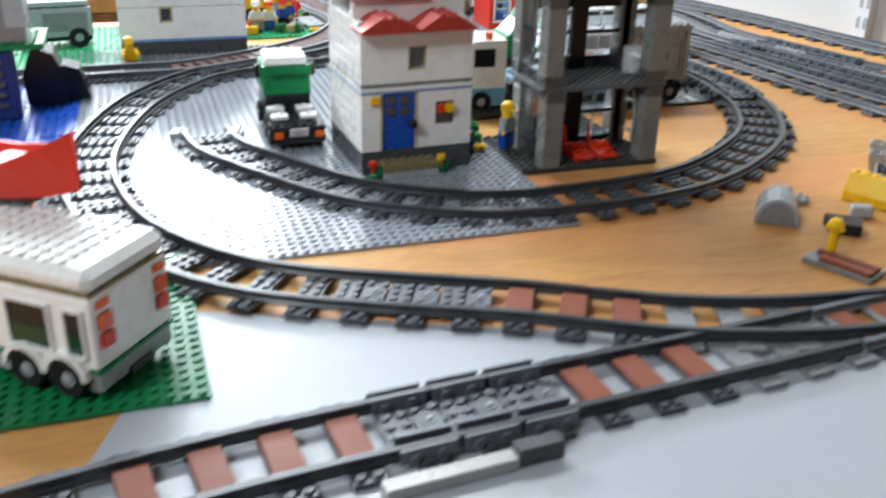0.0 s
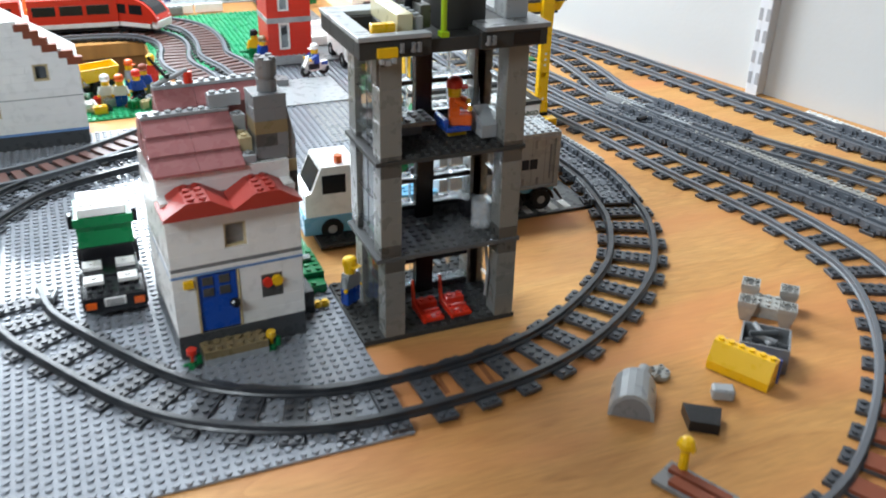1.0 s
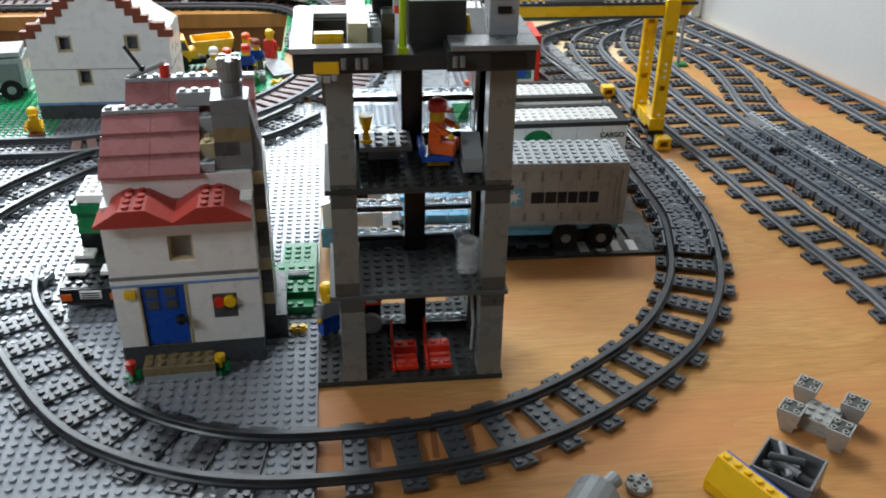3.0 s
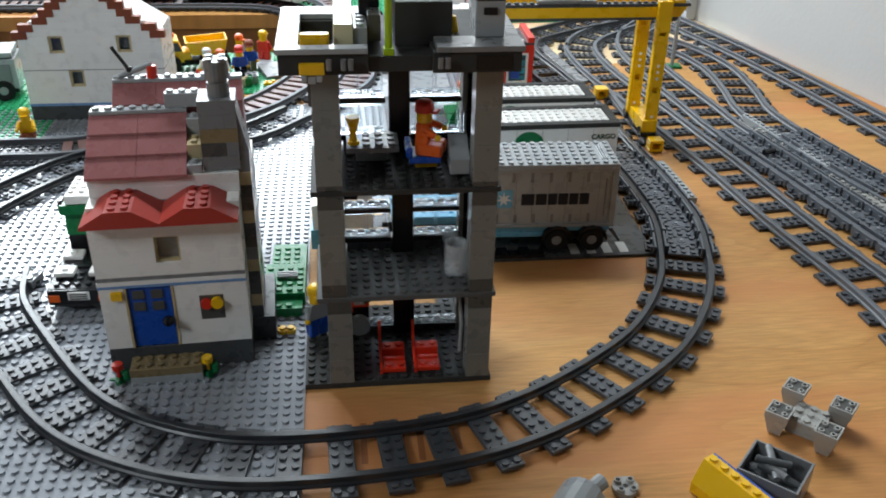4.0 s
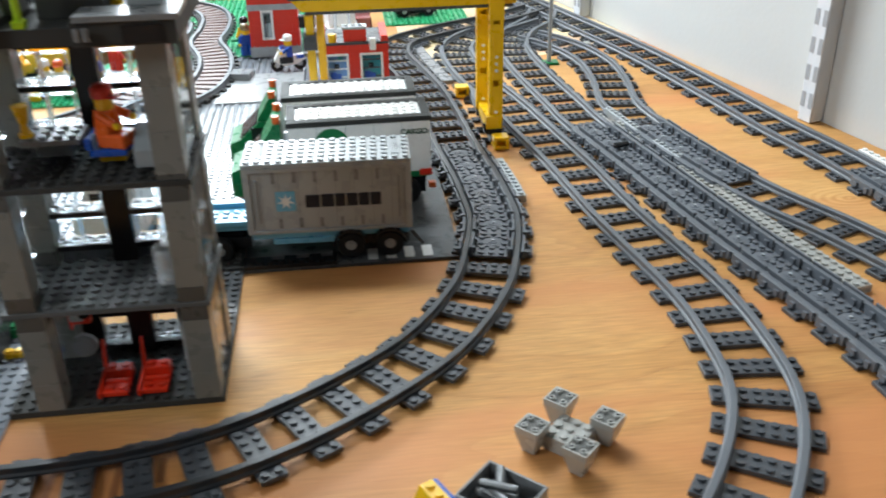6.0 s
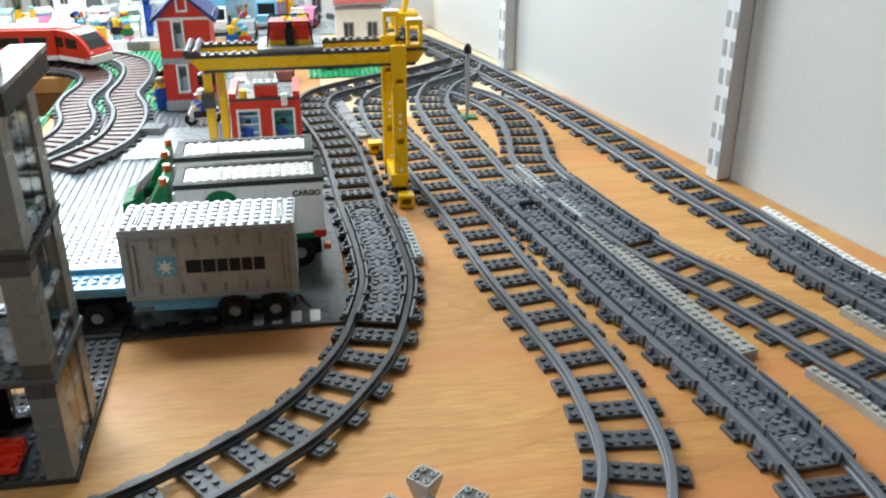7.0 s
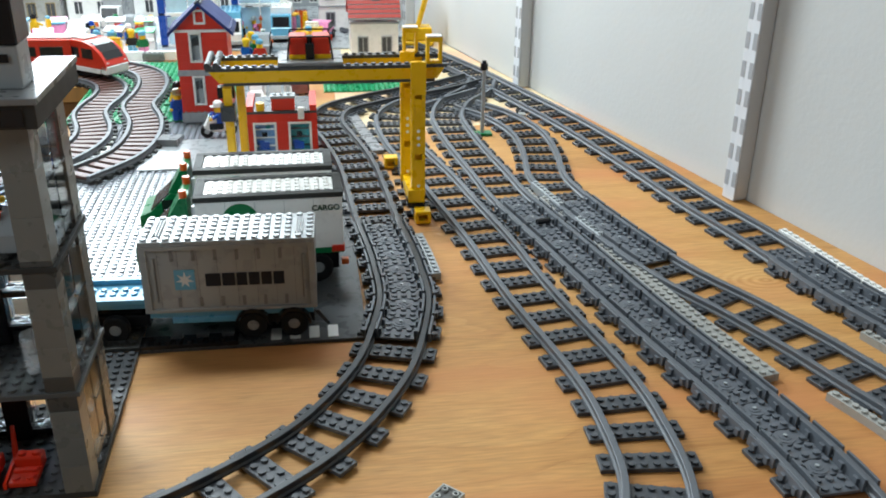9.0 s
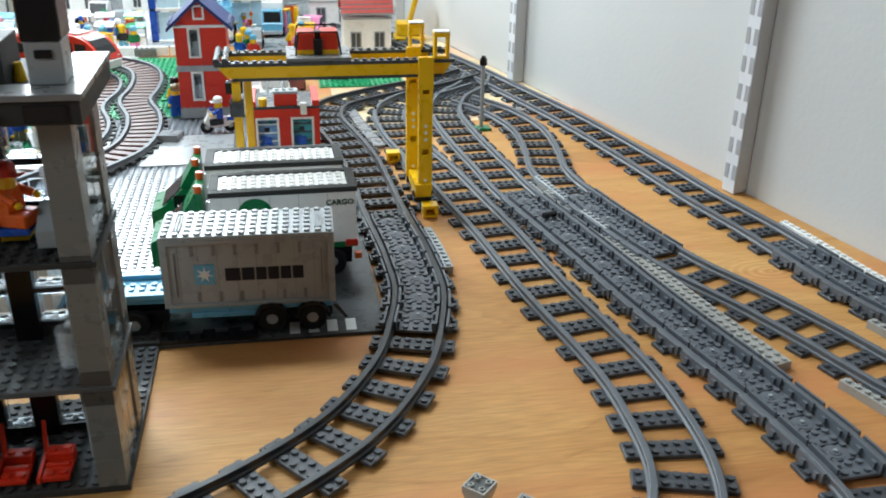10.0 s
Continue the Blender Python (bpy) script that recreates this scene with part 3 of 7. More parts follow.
def track(pts, label, group, z=0.0, colours=None, deck=(), strip=(), strip_off=4.7, rows=2, pitch=16, guards=True, rail=None):
    """A line of track sections, each with two rails and four ties. deck, strip: stretches (from, to) in metres along the line."""
    q = spline(pts)
    step = 0.002
    tang = np.gradient(q, axis=0)
    tang /= np.linalg.norm(tang, axis=1)[:, None]
    per = 64
    for s in range(0, len(q) - 12, per):
        e = min(s + per, len(q) - 1)
        mid = (s + e) // 2
        o = Matrix.Translation((q[mid][0], q[mid][1], z)) @ Matrix.Rotation(math.atan2(tang[mid][1], tang[mid][0]), 4, "Z")
        inv = o.inverted()
        t = thing("track_section", o, label, "toy track", group)
        line, tg = np.vstack([q[s:e:4], q[e:e + 1]]), np.vstack([tang[s:e:4], tang[e:e + 1]])
        for side in (-1, 1):
            ms = Mesh()
            sweep(ms, line, tg, side * 2.5 * U, RAIL_SHAPE)
            ms.v = [(x, y, zz + z) for x, y, zz in ms.v]
            part("rail", ms.move(inv), rail or RAILM, t, "smooth grey rail")
        for k in range(s + pitch // 2, e, pitch):
            m = inv @ Matrix.Translation((q[k][0], q[k][1], z)) @ Matrix.Rotation(math.atan2(tang[k][1], tang[k][0]), 4, "Z")
            kind = colours(k * step, q[k][0], q[k][1]) if colours else "grey"
            tie = part("tie", TIES[kind], None, t, at=m)
            if kind in ("brown", "slat"):
                part("tie_tile", BROWN_TILE if kind == "brown" else SLAT_TILE, None, tie, "reddish-brown tile")
        for a, b in deck:
            lo, hi = max(s, int(a / step)), min(e, int(b / step))
            if hi - lo > 6:
                for k in range(lo, hi - 7, 8):
                    ms = Mesh()
                    sweep(ms, q[k:k + 8:7], tang[k:k + 8:7], 0.0, [(-0.0130, PH), (-0.0130, 0.0052), (0.0130, 0.0052), (0.0130, PH)])
                    turn = Matrix.Rotation(math.atan2(tang[k + 4][1], tang[k + 4][0]), 4, "Z")
                    here = Matrix.Translation((q[k + 4][0], q[k + 4][1], 0)) @ turn
                    top = Mesh()
                    if (k // 8) % 2:
                        top.cyl(0, 0, 0.0052, 0.0056, 0.0070, 16).cyl(0, 0, 0.0056, 0.0060, 0.0042, 14, 0.0040)
                        for a2, b2 in ((-0.6, -1), (-0.6, 1), (0.6, -1), (0.6, 1)):
                            top.cyl(a2 * U, b2 * U * 1.15, 0.0052, 0.0069, 0.0022, 8)
                    else:
                        for a2 in (-0.5, 0.5):
                            for b2 in (-1, 0, 1):
                                top.cyl(a2 * U, b2 * U, 0.0052, 0.0069, 0.0024, 8)
                    top.move(here)
                    ms.add(top.v, top.f)
                    ms.v = [(x, y, zz + z) for x, y, zz in ms.v]
                    deck_part = part("deck_plate", ms.move(inv), DECK, t, "studded grey deck plate between the rails")
                    if (k // 8) % 2:
                        pin = Mesh().cyl(0, 0, 0.0064 + z, 0.0072 + z, 0.0014, 10).move(inv @ here)
                        part("centre_pin", pin, LGREY, deck_part, "pale pin in the round plate")
                for side in (-1, 1) if guards else ():
                    for k in range(lo, hi - 15, 16):
                        for off, hi_z, lean in ((0.0150, 0.0122, 0.0008), (0.0252, 0.0104, -0.0006)):
                            g = Mesh()
                            sweep(g, q[k:k + 15:2], tang[k:k + 15:2], side * off, [(-0.0009, PH), (-0.0009 + side * lean, hi_z), (0.0009 + side * lean, hi_z), (0.0009, PH)])
                            for kk in (k + 2, k + 9):
                                sweep(g, q[kk:kk + 3], tang[kk:kk + 3], side * (off - 0.0016 if lean > 0 else off + 0.0016), [(-0.0010, PH), (-0.0010, hi_z - 0.0022), (0.0010, hi_z - 0.0022), (0.0010, PH)])
                            g.v = [(x, y, zz + z) for x, y, zz in g.v]
                            part("guard_rail", g.move(inv), DECK, t, "raised grey guard rail")
        for a, b, side, tone in strip:
            lo, hi = max(s, int(a / step)), min(e, int(b / step))
            if hi - lo > 6:
                ms = Mesh()
                off, hw = side * strip_off * U, rows * U / 2 - 0.0002
                sweep(ms, np.vstack([q[lo:hi:4], q[hi:hi + 1]]), np.vstack([tang[lo:hi:4], tang[hi:hi + 1]]), off, [(-hw, 0.0), (-hw, 0.0064), (hw, 0.0064), (hw, 0.0)])
                for k in range(lo + 2, hi - 1, 4):
                    nn = np.array([-tang[k][1], tang[k][0]])
                    for b2 in (-0.5, 0.5) if rows == 2 else (0.0,):
                        c = q[k] + nn * (off + b2 * U)
                        ms.cyl(c[0], c[1], 0.0064, 0.0081, 0.0024, 8)
                ms.v = [(x, y, zz + z) for x, y, zz in ms.v]
                part("edge_strip", ms.move(inv), tone, t, "pale grey studded edging strip")
    return q


GREYL = "dark grey plastic toy track section with studded ties"
ring = [(-0.247, 0.165), (-0.239, 0.12), (-0.219, 0.081), (-0.161, -0.006), (-0.117, -0.045), (-0.052, -0.072), (0.02, -0.0765), (0.1, -0.067), (0.16, -0.044), (0.222, -0.003), (0.266, 0.039), (0.304, 0.102), (0.322, 0.160), (0.332, 0.21), (0.332, 0.25), (0.33, 0.30), (0.323, 0.38), (0.319, 0.45), (0.314, 0.53), (0.307, 0.585), (0.296, 0.645), (0.284, 0.715), (0.298, 0.775), (0.342, 0.812), (0.394, 0.845), (0.46, 0.88), (0.52, 0.93)]
track(ring, GREYL, "ring track", z=0.0021, deck=((0.800, 1.03),), strip=((0.905, 0.99, -1, LGREY),), strip_off=4.1, rows=1, rail=RAILD)
line_b = [(0.07, -0.302), (0.13, -0.297), (0.19, -0.291), (0.25, -0.270), (0.32, -0.222), (0.382, -0.165), (0.428, -0.105), (0.456, -0.045), (0.4625, 0.02), (0.4595, 0.085), (0.439, 0.205), (0.425, 0.322), (0.411, 0.41), (0.397, 0.50), (0.377, 0.60), (0.369, 0.68), (0.372, 0.74), (0.394, 0.785), (0.44, 0.83), (0.50, 0.88)]
track(line_b, GREYL, "second track", colours=lambda s, x, y: "brown" if 0.08 < x and y < -0.19 else "grey")
front = [(-0.525, -0.3658), (-0.42, -0.350), (-0.37, -0.343), (-0.28, -0.329), (-0.2, -0.322), (-0.125, -0.316), (-0.02, -0.309), (0.07, -0.302)]
track(front, "dark grey toy track section with brown and grey ties", "front track", z=0.0009,
      colours=lambda s, x, y: "brown" if -0.35 < x < -0.212 or -0.118 < x < -0.015 else ("plain" if x > -0.015 else "grey"), deck=((0.320, 0.416),), rail=RAILD)
loop = [(-0.019, 0.505), (-0.07, 0.447), (-0.13, 0.425), (-0.192, 0.402), (-0.242, 0.37), (-0.302, 0.28), (-0.338, 0.165), (-0.347, 0.068), (-0.328, -0.033), (-0.291, -0.101), (-0.24, -0.153), (-0.168, -0.190), (-0.10, -0.219), (-0.05, -0.247), (0.0, -0.270), (0.06, -0.287), (0.13, -0.296)]
track(loop, GREYL, "outer loop track", z=0.0021, colours=lambda s, x, y: "grey" if y > -0.1 or x < -0.105 else ("brown" if x < -0.02 else "plain"), deck=((0.896, 1.0),), guards=False, rail=RAILD)
wind_a = [(0.005, 0.535), (0.046, 0.60), (0.057, 0.67), (0.051, 0.74), (0.031, 0.81), (0.036, 0.87), (0.034, 0.94), (0.016, 1.00), (-0.03, 1.045), (-0.1, 1.066), (-0.2, 1.07), (-0.35, 1.07), (-0.52, 1.07)]
track(wind_a, "grey toy track with brown ties", "winding tracks", z=0.0035, colours=lambda s, x, y: "slat", pitch=8)
wind_b = [(-0.60, 0.412), (-0.45, 0.412), (-0.32, 0.416), (-0.245, 0.42), (-0.16, 0.46), (-0.076, 0.522), (-0.030, 0.590), (-0.007, 0.652), (-0.008, 0.71), (-0.026, 0.775), (-0.026, 0.82), (-0.018, 0.87), (-0.024, 0.925), (-0.055, 0.972), (-0.1, 0.992), (-0.18, 1.0), (-0.35, 1.003), (-0.6, 1.003)]
track(wind_b, "grey toy track with brown ties", "winding tracks", z=0.0025, colours=lambda s, x, y: "slat" if s > 0.33 else "grey", pitch=8)
line_c = [(0.545, -0.25), (0.559, -0.14), (0.5625, -0.055), (0.549, 0.033), (0.521, 0.155), (0.494, 0.295), (0.468, 0.427), (0.461, 0.498), (0.450, 0.6), (0.4445, 0.70), (0.450, 0.75), (0.472, 0.81), (0.51, 0.86), (0.53, 0.92)]
track(line_c, GREYL, "third track", deck=((0.192, 0.69),), strip=((0.31, 0.56, -1, OLDGREY), (0.62, 0.68, -1, OLDGREY)))
line_d = [(0.690, -0.20), (0.676, -0.09), (0.662, 0.0), (0.646, 0.05), (0.632, 0.094), (0.620, 0.126), (0.604, 0.166), (0.580, 0.215), (0.564, 0.26), (0.543, 0.345), (0.527, 0.43), (0.523, 0.49), (0.534, 0.56), (0.538, 0.645), (0.518, 0.725), (0.478, 0.79)]
track(line_d, GREYL, "fourth track", deck=((0.096, 0.23), (0.480, 0.64)), strip=((0.02, 0.262, 1, OLDGREY), (0.55, 0.68, 1, OLDGREY)), strip_off=4.35, rows=1)
line_e = [(0.785, -0.12), (0.755, 0.0), (0.735, 0.07), (0.714, 0.14), (0.702, 0.186), (0.684, 0.296), (0.663, 0.388), (0.646, 0.487), (0.624, 0.60), (0.606, 0.680), (0.586, 0.754), (0.554, 0.862), (0.527, 0.955), (0.475, 1.10), (0.41, 1.24), (0.33, 1.36), (0.2, 1.42)]
track(line_e, GREYL, "wall track", deck=((0.128, 0.41),), strip=((0.20, 0.44, -1, WHITE), (0.08, 0.26, 1, OLDGREY)), strip_off=4.4, rows=1)


# ---------- building with bricks ----------
BRICKS = {}


def brick_data(n, w, mat, h=BH):
    key = (n, w, mat.name, round(h, 5))
    if key not in BRICKS:
        BRICKS[key] = Mesh().box(0.00002, 0.00002, 0.00002, n * U - 0.00002, w * U - 0.00002, h - 0.00002, 0.00014).data("brick", mat)
    return BRICKS[key]


def course(parent, origin, n, axis, mats, z, seed, gaps=(), w=1, h=BH):
    """One course of bricks from origin along x or y, n studs long, leaving out the gaps (from, to)."""
    free = [True] * n
    for a, b in gaps:
        for i in range(max(0, a), min(n, b)):
            free[i] = False
    i, k = 0, seed
    lens = (4, 3, 6, 2, 4, 4, 3)
    while i < n:
        if not free[i]:
            i += 1
            continue
        run = 1
        want = lens[k % 7] if i else (2 if seed % 2 else 4)
        while run < want and i + run < n and free[i + run]:
            run += 1
        k += 1
        mat = mats[k % len(mats)] if isinstance(mats, (list, tuple)) else mats
        m = Matrix.Translation((origin[0] + (i * U if axis == "x" else 0), origin[1] + (i * U if axis == "y" else 0), z))
        if axis == "y":
            m = m @ Matrix.Translation((w * U, 0, 0)) @ Matrix.Rotation(math.pi / 2, 4, "Z")
        part("brick", brick_data(run, w, mat, h), None, parent, at=m)
        i += run


def brick_wall(parent, origin, n, axis, mats, z0, courses, gaps=(), w=1):
    """gaps: (from, to, first course, last course + 1)."""
    for c in range(courses):
        course(parent, origin, n, axis, mats, z0 + c * BH, c * 3 + 1, [(a, b) for a, b, lo, hi in gaps if lo <= c < hi], w)


def pane_window(parent, x0, z0, wn, hn, y, frame_mat, glass, name="window", axis="y", t=0.004, f=0.0014):
    """A framed window with panes, lying in the plane y (or x), wn studs wide and hn bricks high."""
    W, Hh = wn * U, hn * BH
    fr = Mesh()
    for a, b, c, d in ((0, f, 0, Hh), (W - f, W, 0, Hh), (f, W - f, 0, f), (f, W - f, Hh - f, Hh)):
        fr.box(a, 0, c, b, t, d, 0.0002)
    gl = Mesh().box(f, t * 0.4, f, W - f, t * 0.6, Hh - f, 0)
    m = Matrix.Translation((x0, y, z0)) if axis == "y" else Matrix.Translation((y, x0, z0)) @ Matrix.Rotation(math.pi / 2, 4, "Z")
    w = part(name, fr, frame_mat, parent, at=m)
    g = part("pane", gl, glass, w, "clear pane")
    g.visible_shadow = False
    return w


def figure(x, y, z, turn, torso, legs, hat, label, sit=False, arm=None, skin=None):
    """A small toy figure as one plain shape in a few colours."""
    skin = skin or YELLOW
    me = bpy.data.meshes.new("toy_figure")
    bits = []
    s = 0.001
    if sit:
        bits.append((Mesh().box(-7.8 * s, -13 * s, 0, -0.3 * s, 4 * s, 8 * s, 0.001).box(0.3 * s, -13 * s, 0, 7.8 * s, 4 * s, 8 * s, 0.001), legs))
    else:
        bits.append((Mesh().box(-7.8 * s, -4 * s, 0, -0.3 * s, 4 * s, 15 * s, 0.001).box(0.3 * s, -4 * s, 0, 7.8 * s, 4 * s, 15 * s, 0.001), legs))
    h = 8 * s if sit else 15 * s
    body = Mesh().prism([(-7.6 * s, h), (7.6 * s, h), (5.6 * s, h + 13 * s), (-5.6 * s, h + 13 * s)], -3.8 * s, 3.8 * s, "y")
    for sx in (-1, 1):
        if sit:
            body.rod((sx * 6.6 * s, 0, h + 11 * s), (sx * 8.2 * s, -9 * s, h + 7 * s), 2.3 * s)
        else:
            body.rod((sx * 6.6 * s, 0, h + 11 * s), (sx * 9.2 * s, -3 * s, h + 2 * s), 2.3 * s)
    bits.append((body, torso))
    head = Mesh().cyl(0, 0, h + 13 * s, h + 22 * s, 5 * s, 12)
    for sx in (-1, 1):
        head.ball(sx * (8.6 if sit else 9.6) * s, (-11 if sit else -4) * s, h + (6 if sit else 0.5) * s, 2.2 * s, 8)
    bits.append((head, skin))
    cap = Mesh().cyl(0, 0, h + 19.5 * s, h + 24 * s, 6 * s, 12).ball(0, 0, h + 24 * s, 5.9 * s, 12, 0.6).box(-4 * s, -9.5 * s, h + 19.6 * s, 4 * s, -4 * s, h + 20.8 * s, 0.0003)
    bits.append((cap, hat))
    vs, fs, mi = [], [], []
    for k, (b, mat) in enumerate(bits):
        n = len(vs)
        vs += b.v
        fs += [tuple(i + n for i in f) for f in b.f]
        mi += [k] * len(b.f)
        me.materials.append(mat)
    me.from_pydata(vs, [], fs)
    me.polygons.foreach_set("material_index", mi)
    ob = new("toy_figure", me)
    ob.matrix_basis = pose(x, y, z, 0, 0, turn)
    return tagged(ob, label, "toy figure")


# ---------- the grey tower ----------
def tower():
    t = thing("tower", Matrix(), "open-fronted three-storey grey toy tower with clear windows", "toy building")
    D = 9
    base = Mesh().box(0, 0, 0.0004, 16 * U, 12 * U, 0.0046).studs(0, 0, 16, 12, 0.0046)
    part("base_plate", base, ROOFDARK, t)
    floors = (0.0046, 0.0740, 0.1508)
    tops = (0.0705, 0.1473, 0.2275)
    for k, (z0, z1) in enumerate(zip(floors, tops)):
        xl = 2.2 * U if k == 0 else 1.85 * U
        for x in (xl, 13.8 * U):
            for y in (0.0, (D - 2) * U):
                lo, hi = z0, z1
                if k < 2:
                    part("corner_block", bx(x, y, z1 - BH, x + 2 * U, y + 2 * U, z1, 0.0003), OLDDARK, t, "dark grey corner brick")
                    hi = z1 - BH
                if k:
                    lo = z0 + (BH if k == 1 else PH)
                    part("corner_block", bx(x, y, z0, x + 2 * U, y + 2 * U, lo, 0.0003), OLDDARK, t, "dark grey corner brick")
                for i in range(3):
                    part("corner_pillar", bx(x, y, lo + (hi - lo) * i / 3, x + 2 * U, y + 2 * U, lo + (hi - lo) * (i + 1) / 3, 0.00025), PILLAR, t)
        # back wall: black mullions, low wall and clear windows in two rows
        rows = (((0.0110, 0.0330), (0.0360, 0.0580)), ((0.0855, 0.1050), (0.1080, 0.1270)), ((0.1625, 0.1845), (0.1880, 0.2090)))[k]
        part("mullion", bx((8.0, 8.0, 7.8)[k] * U, (D - 2) * U, z0, (9.9, 9.8, 9.5)[k] * U, (D - 1) * U, z1, 0.0005), BLACK, t)
        part("rear_wall", bx(4 * U, (D - 1.5) * U, z0, 14 * U, (D - 0.5) * U, rows[0][0] - 0.0012, 0.0003), BLACK if k == 0 else DGREY, t)
        part("rear_header", bx(4 * U, (D - 1.5) * U, rows[1][1] + 0.0004, 14 * U, (D - 0.5) * U, z1, 0.0003), BLACK, t)
        for r, (z, zt) in enumerate(rows):
            for x0, cells in ((0.0470, 1) if k == 0 else (0.0300, 2) if k == 1 else (0.0272, 2), (0.0800, 2) if k == 0 else (0.0790, 2) if k == 1 else (0.0768, 2)):
                w = Mesh()
                for c in range(cells):
                    w.box(x0 + c * 2 * U + 0.0005, (D - 1.8) * U, z + 0.001, x0 + (c + 1) * 2 * U - 0.0005, (D - 1.0) * U, z + 0.0026, 0)
                    w.box(x0 + c * 2 * U + 0.0005, (D - 1.15) * U, z + 0.0026, x0 + (c + 1) * 2 * U - 0.0005, (D - 1.0) * U, zt - 0.002, 0)
                w.studs(x0, (D - 1.9) * U, cells * 2, 1, z + 0.0026, 8)
                g = part("rear_window", w, GLASS, t, "clear window block with studs")
                for c in range(cells):
                    e = Mesh()
                    xa, xb, za, zb, yy = x0 + c * 2 * U + 0.0003, x0 + (c + 1) * 2 * U - 0.0003, z + 0.0028, zt - 0.0022, (D - 1.02) * U
                    for p, q, u, v in ((xa, xa + 0.0011, za, zb), (xb - 0.0011, xb, za, zb), (xa + 0.0011, xb - 0.0011, zb - 0.0012, zb), (xa + 0.0011, xb - 0.0011, za, za + 0.0012)):
                        e.box(p, yy, u, q, yy + 0.0020, v, 0)
                    part("window_edge", e, FROST, g, "bright clear pane edge")
                part("window_bar", bx(x0 - 0.001, (D - 1.9) * U, z - 0.0026, x0 + cells * 2 * U + 0.001, (D - 0.9) * U, z + 0.0006), BLACK, t)
        if k == 0:
            part("rear_panel", bx(4 * U, (D - 1.4) * U, 0.0106, 0.0462, (D - 0.6) * U, 0.0585, 0.0003), BLACK, t)
        part("side_post", bx(0.1130, (D - 2) * U, z0, 0.1200, (D - 1) * U, z1, 0.0003), BLACK, t)
        # clear side panels
        for x in (xl + 0.3 * U, 15.5 * U):
            for j in range(2):
                y0 = (2 + j * 2.5) * U
                g = Mesh().box(x, y0 + 0.0004, z0 + 0.002, x + 0.0014, y0 + 2.5 * U - 0.0004, z1 - 0.002, 0.0002)
                for q in range(2):
                    zz = z0 + 0.012 + q * 0.028
                    g.box(x - 0.0016, y0 + 0.0004, zz, x + 0.003, y0 + 2.5 * U - 0.0004, zz + 0.0016, 0.0002)
                part("side_panel", g, GLASS, t, "clear side panel")
    for k, z in enumerate((0.0705, 0.1473)):
        s = Mesh().box(1.4 * U, -0.0006, z, 16 * U + 0.0004, D * U, z + 0.0034, 0.0003).studs(2 * U, 0, 14, D - 1, z + 0.0034)
        part("floor_slab", s, MIDFLOOR if k == 0 else ROOFDARK, t)
    # roof
    r = Mesh().box(-0.002, -0.010, 0.2275, 0.0480, 0.002, 0.2395, 0.0003).box(-0.002, 0.056, 0.2275, 0.0480, 0.080, 0.2395, 0.0003).box(-0.002, 0.002, 0.2275, 0.009, 0.056, 0.2395, 0.0003).box(0.0285, 0.002, 0.2275, 0.0480, 0.056, 0.2395, 0.0003)
    r.box(0.0480, -0.006, 0.2275, 0.084, 0.080, 0.2365, 0.0003).box(0.084, -0.010, 0.2275, 0.1345, 0.080, 0.2395, 0.0003)
    r.studs(4.4 * U, 0.010, 1, 4, 0.2395).studs(10.6 * U, -0.004, 2, 3, 0.2395)
    part("roof_slab", r, ROOFDARK, t, "dark grey roof slab with an open hatch")
    rim = Mesh().box(-0.0035, -0.0115, 0.2396, 0.0475, -0.003, 0.2428, 0.0003).box(-0.0035, -0.003, 0.2396, 0.009, 0.060, 0.2428, 0.0003).box(-0.0035, 0.060, 0.2396, 0.0475, 0.078, 0.2428, 0.0003)
    part("roof_rim", rim, LGREY, t, "pale grey smooth roof edging")
    part("cream_block", bx(0.0290, 0.0040, 0.2396, 0.0400, 0.0598, 0.2520, 0.0004), CREAM, t, "cream block beside the hatch")
    part("studded_block", Mesh().box(0.0402, 0.0060, 0.2396, 0.0480, 0.0380, 0.2492, 0.0003).studs(0.0402, 0.0060, 1, 4, 0.2492), LGREY, t, "pale grey studded block")
    rim = Mesh().box(0.086, -0.0115, 0.2396, 0.136, 0.010, 0.2428, 0.0003).box(0.116, 0.010, 0.2396, 0.136, 0.078, 0.2428, 0.0003)
    part("roof_rim", rim, MGREY, t, "grey smooth roof edging")
    part("roof_box", bx(0.1095, 0.006, 0.2428, 0.1265, 0.026, 0.2640, 0.0006), LGREY, t)
    part("roof_vent", bx(0.114, 0.0050, 0.2560, 0.122, 0.0062, 0.2600, 0.0002), BLACK, t)
    part("roof_box", bx(0.1085, 0.005, 0.2640, 0.1275, 0.027, 0.288, 0.0008), BLACK, t)
    part("roof_block", bx(0.064, 0.012, 0.2366, 0.097, 0.046, 0.262, 0.0004), ROOFDARK, t)
    ms = Mesh().box(0.044, 0.030, 0.2396, 0.056, 0.05, 0.30, 0.0006)
    part("roof_mast", ms, BLACK, t)
    ms = Mesh().box(0.0485, 0.012, 0.2396, 0.056, 0.028, 0.255, 0.0004)
    part("roof_hatch", ms, OLDDARK, t)
    ms = Mesh().box(0.0565, -0.006, 0.2366, 0.0625, 0.001, 0.2405, 0.0004).cyl(0.0595, -0.0025, 0.2405, 0.31, 0.0021, 10)
    part("lime_rod", ms, LIME, t, "clear lime green rod")
    ms = Mesh().box(0.0095, -0.0135, 0.2285, 0.0235, -0.0102, 0.2350, 0.0004)
    part("lamp_block", ms, YELLOW, t, "yellow plastic lamp block")
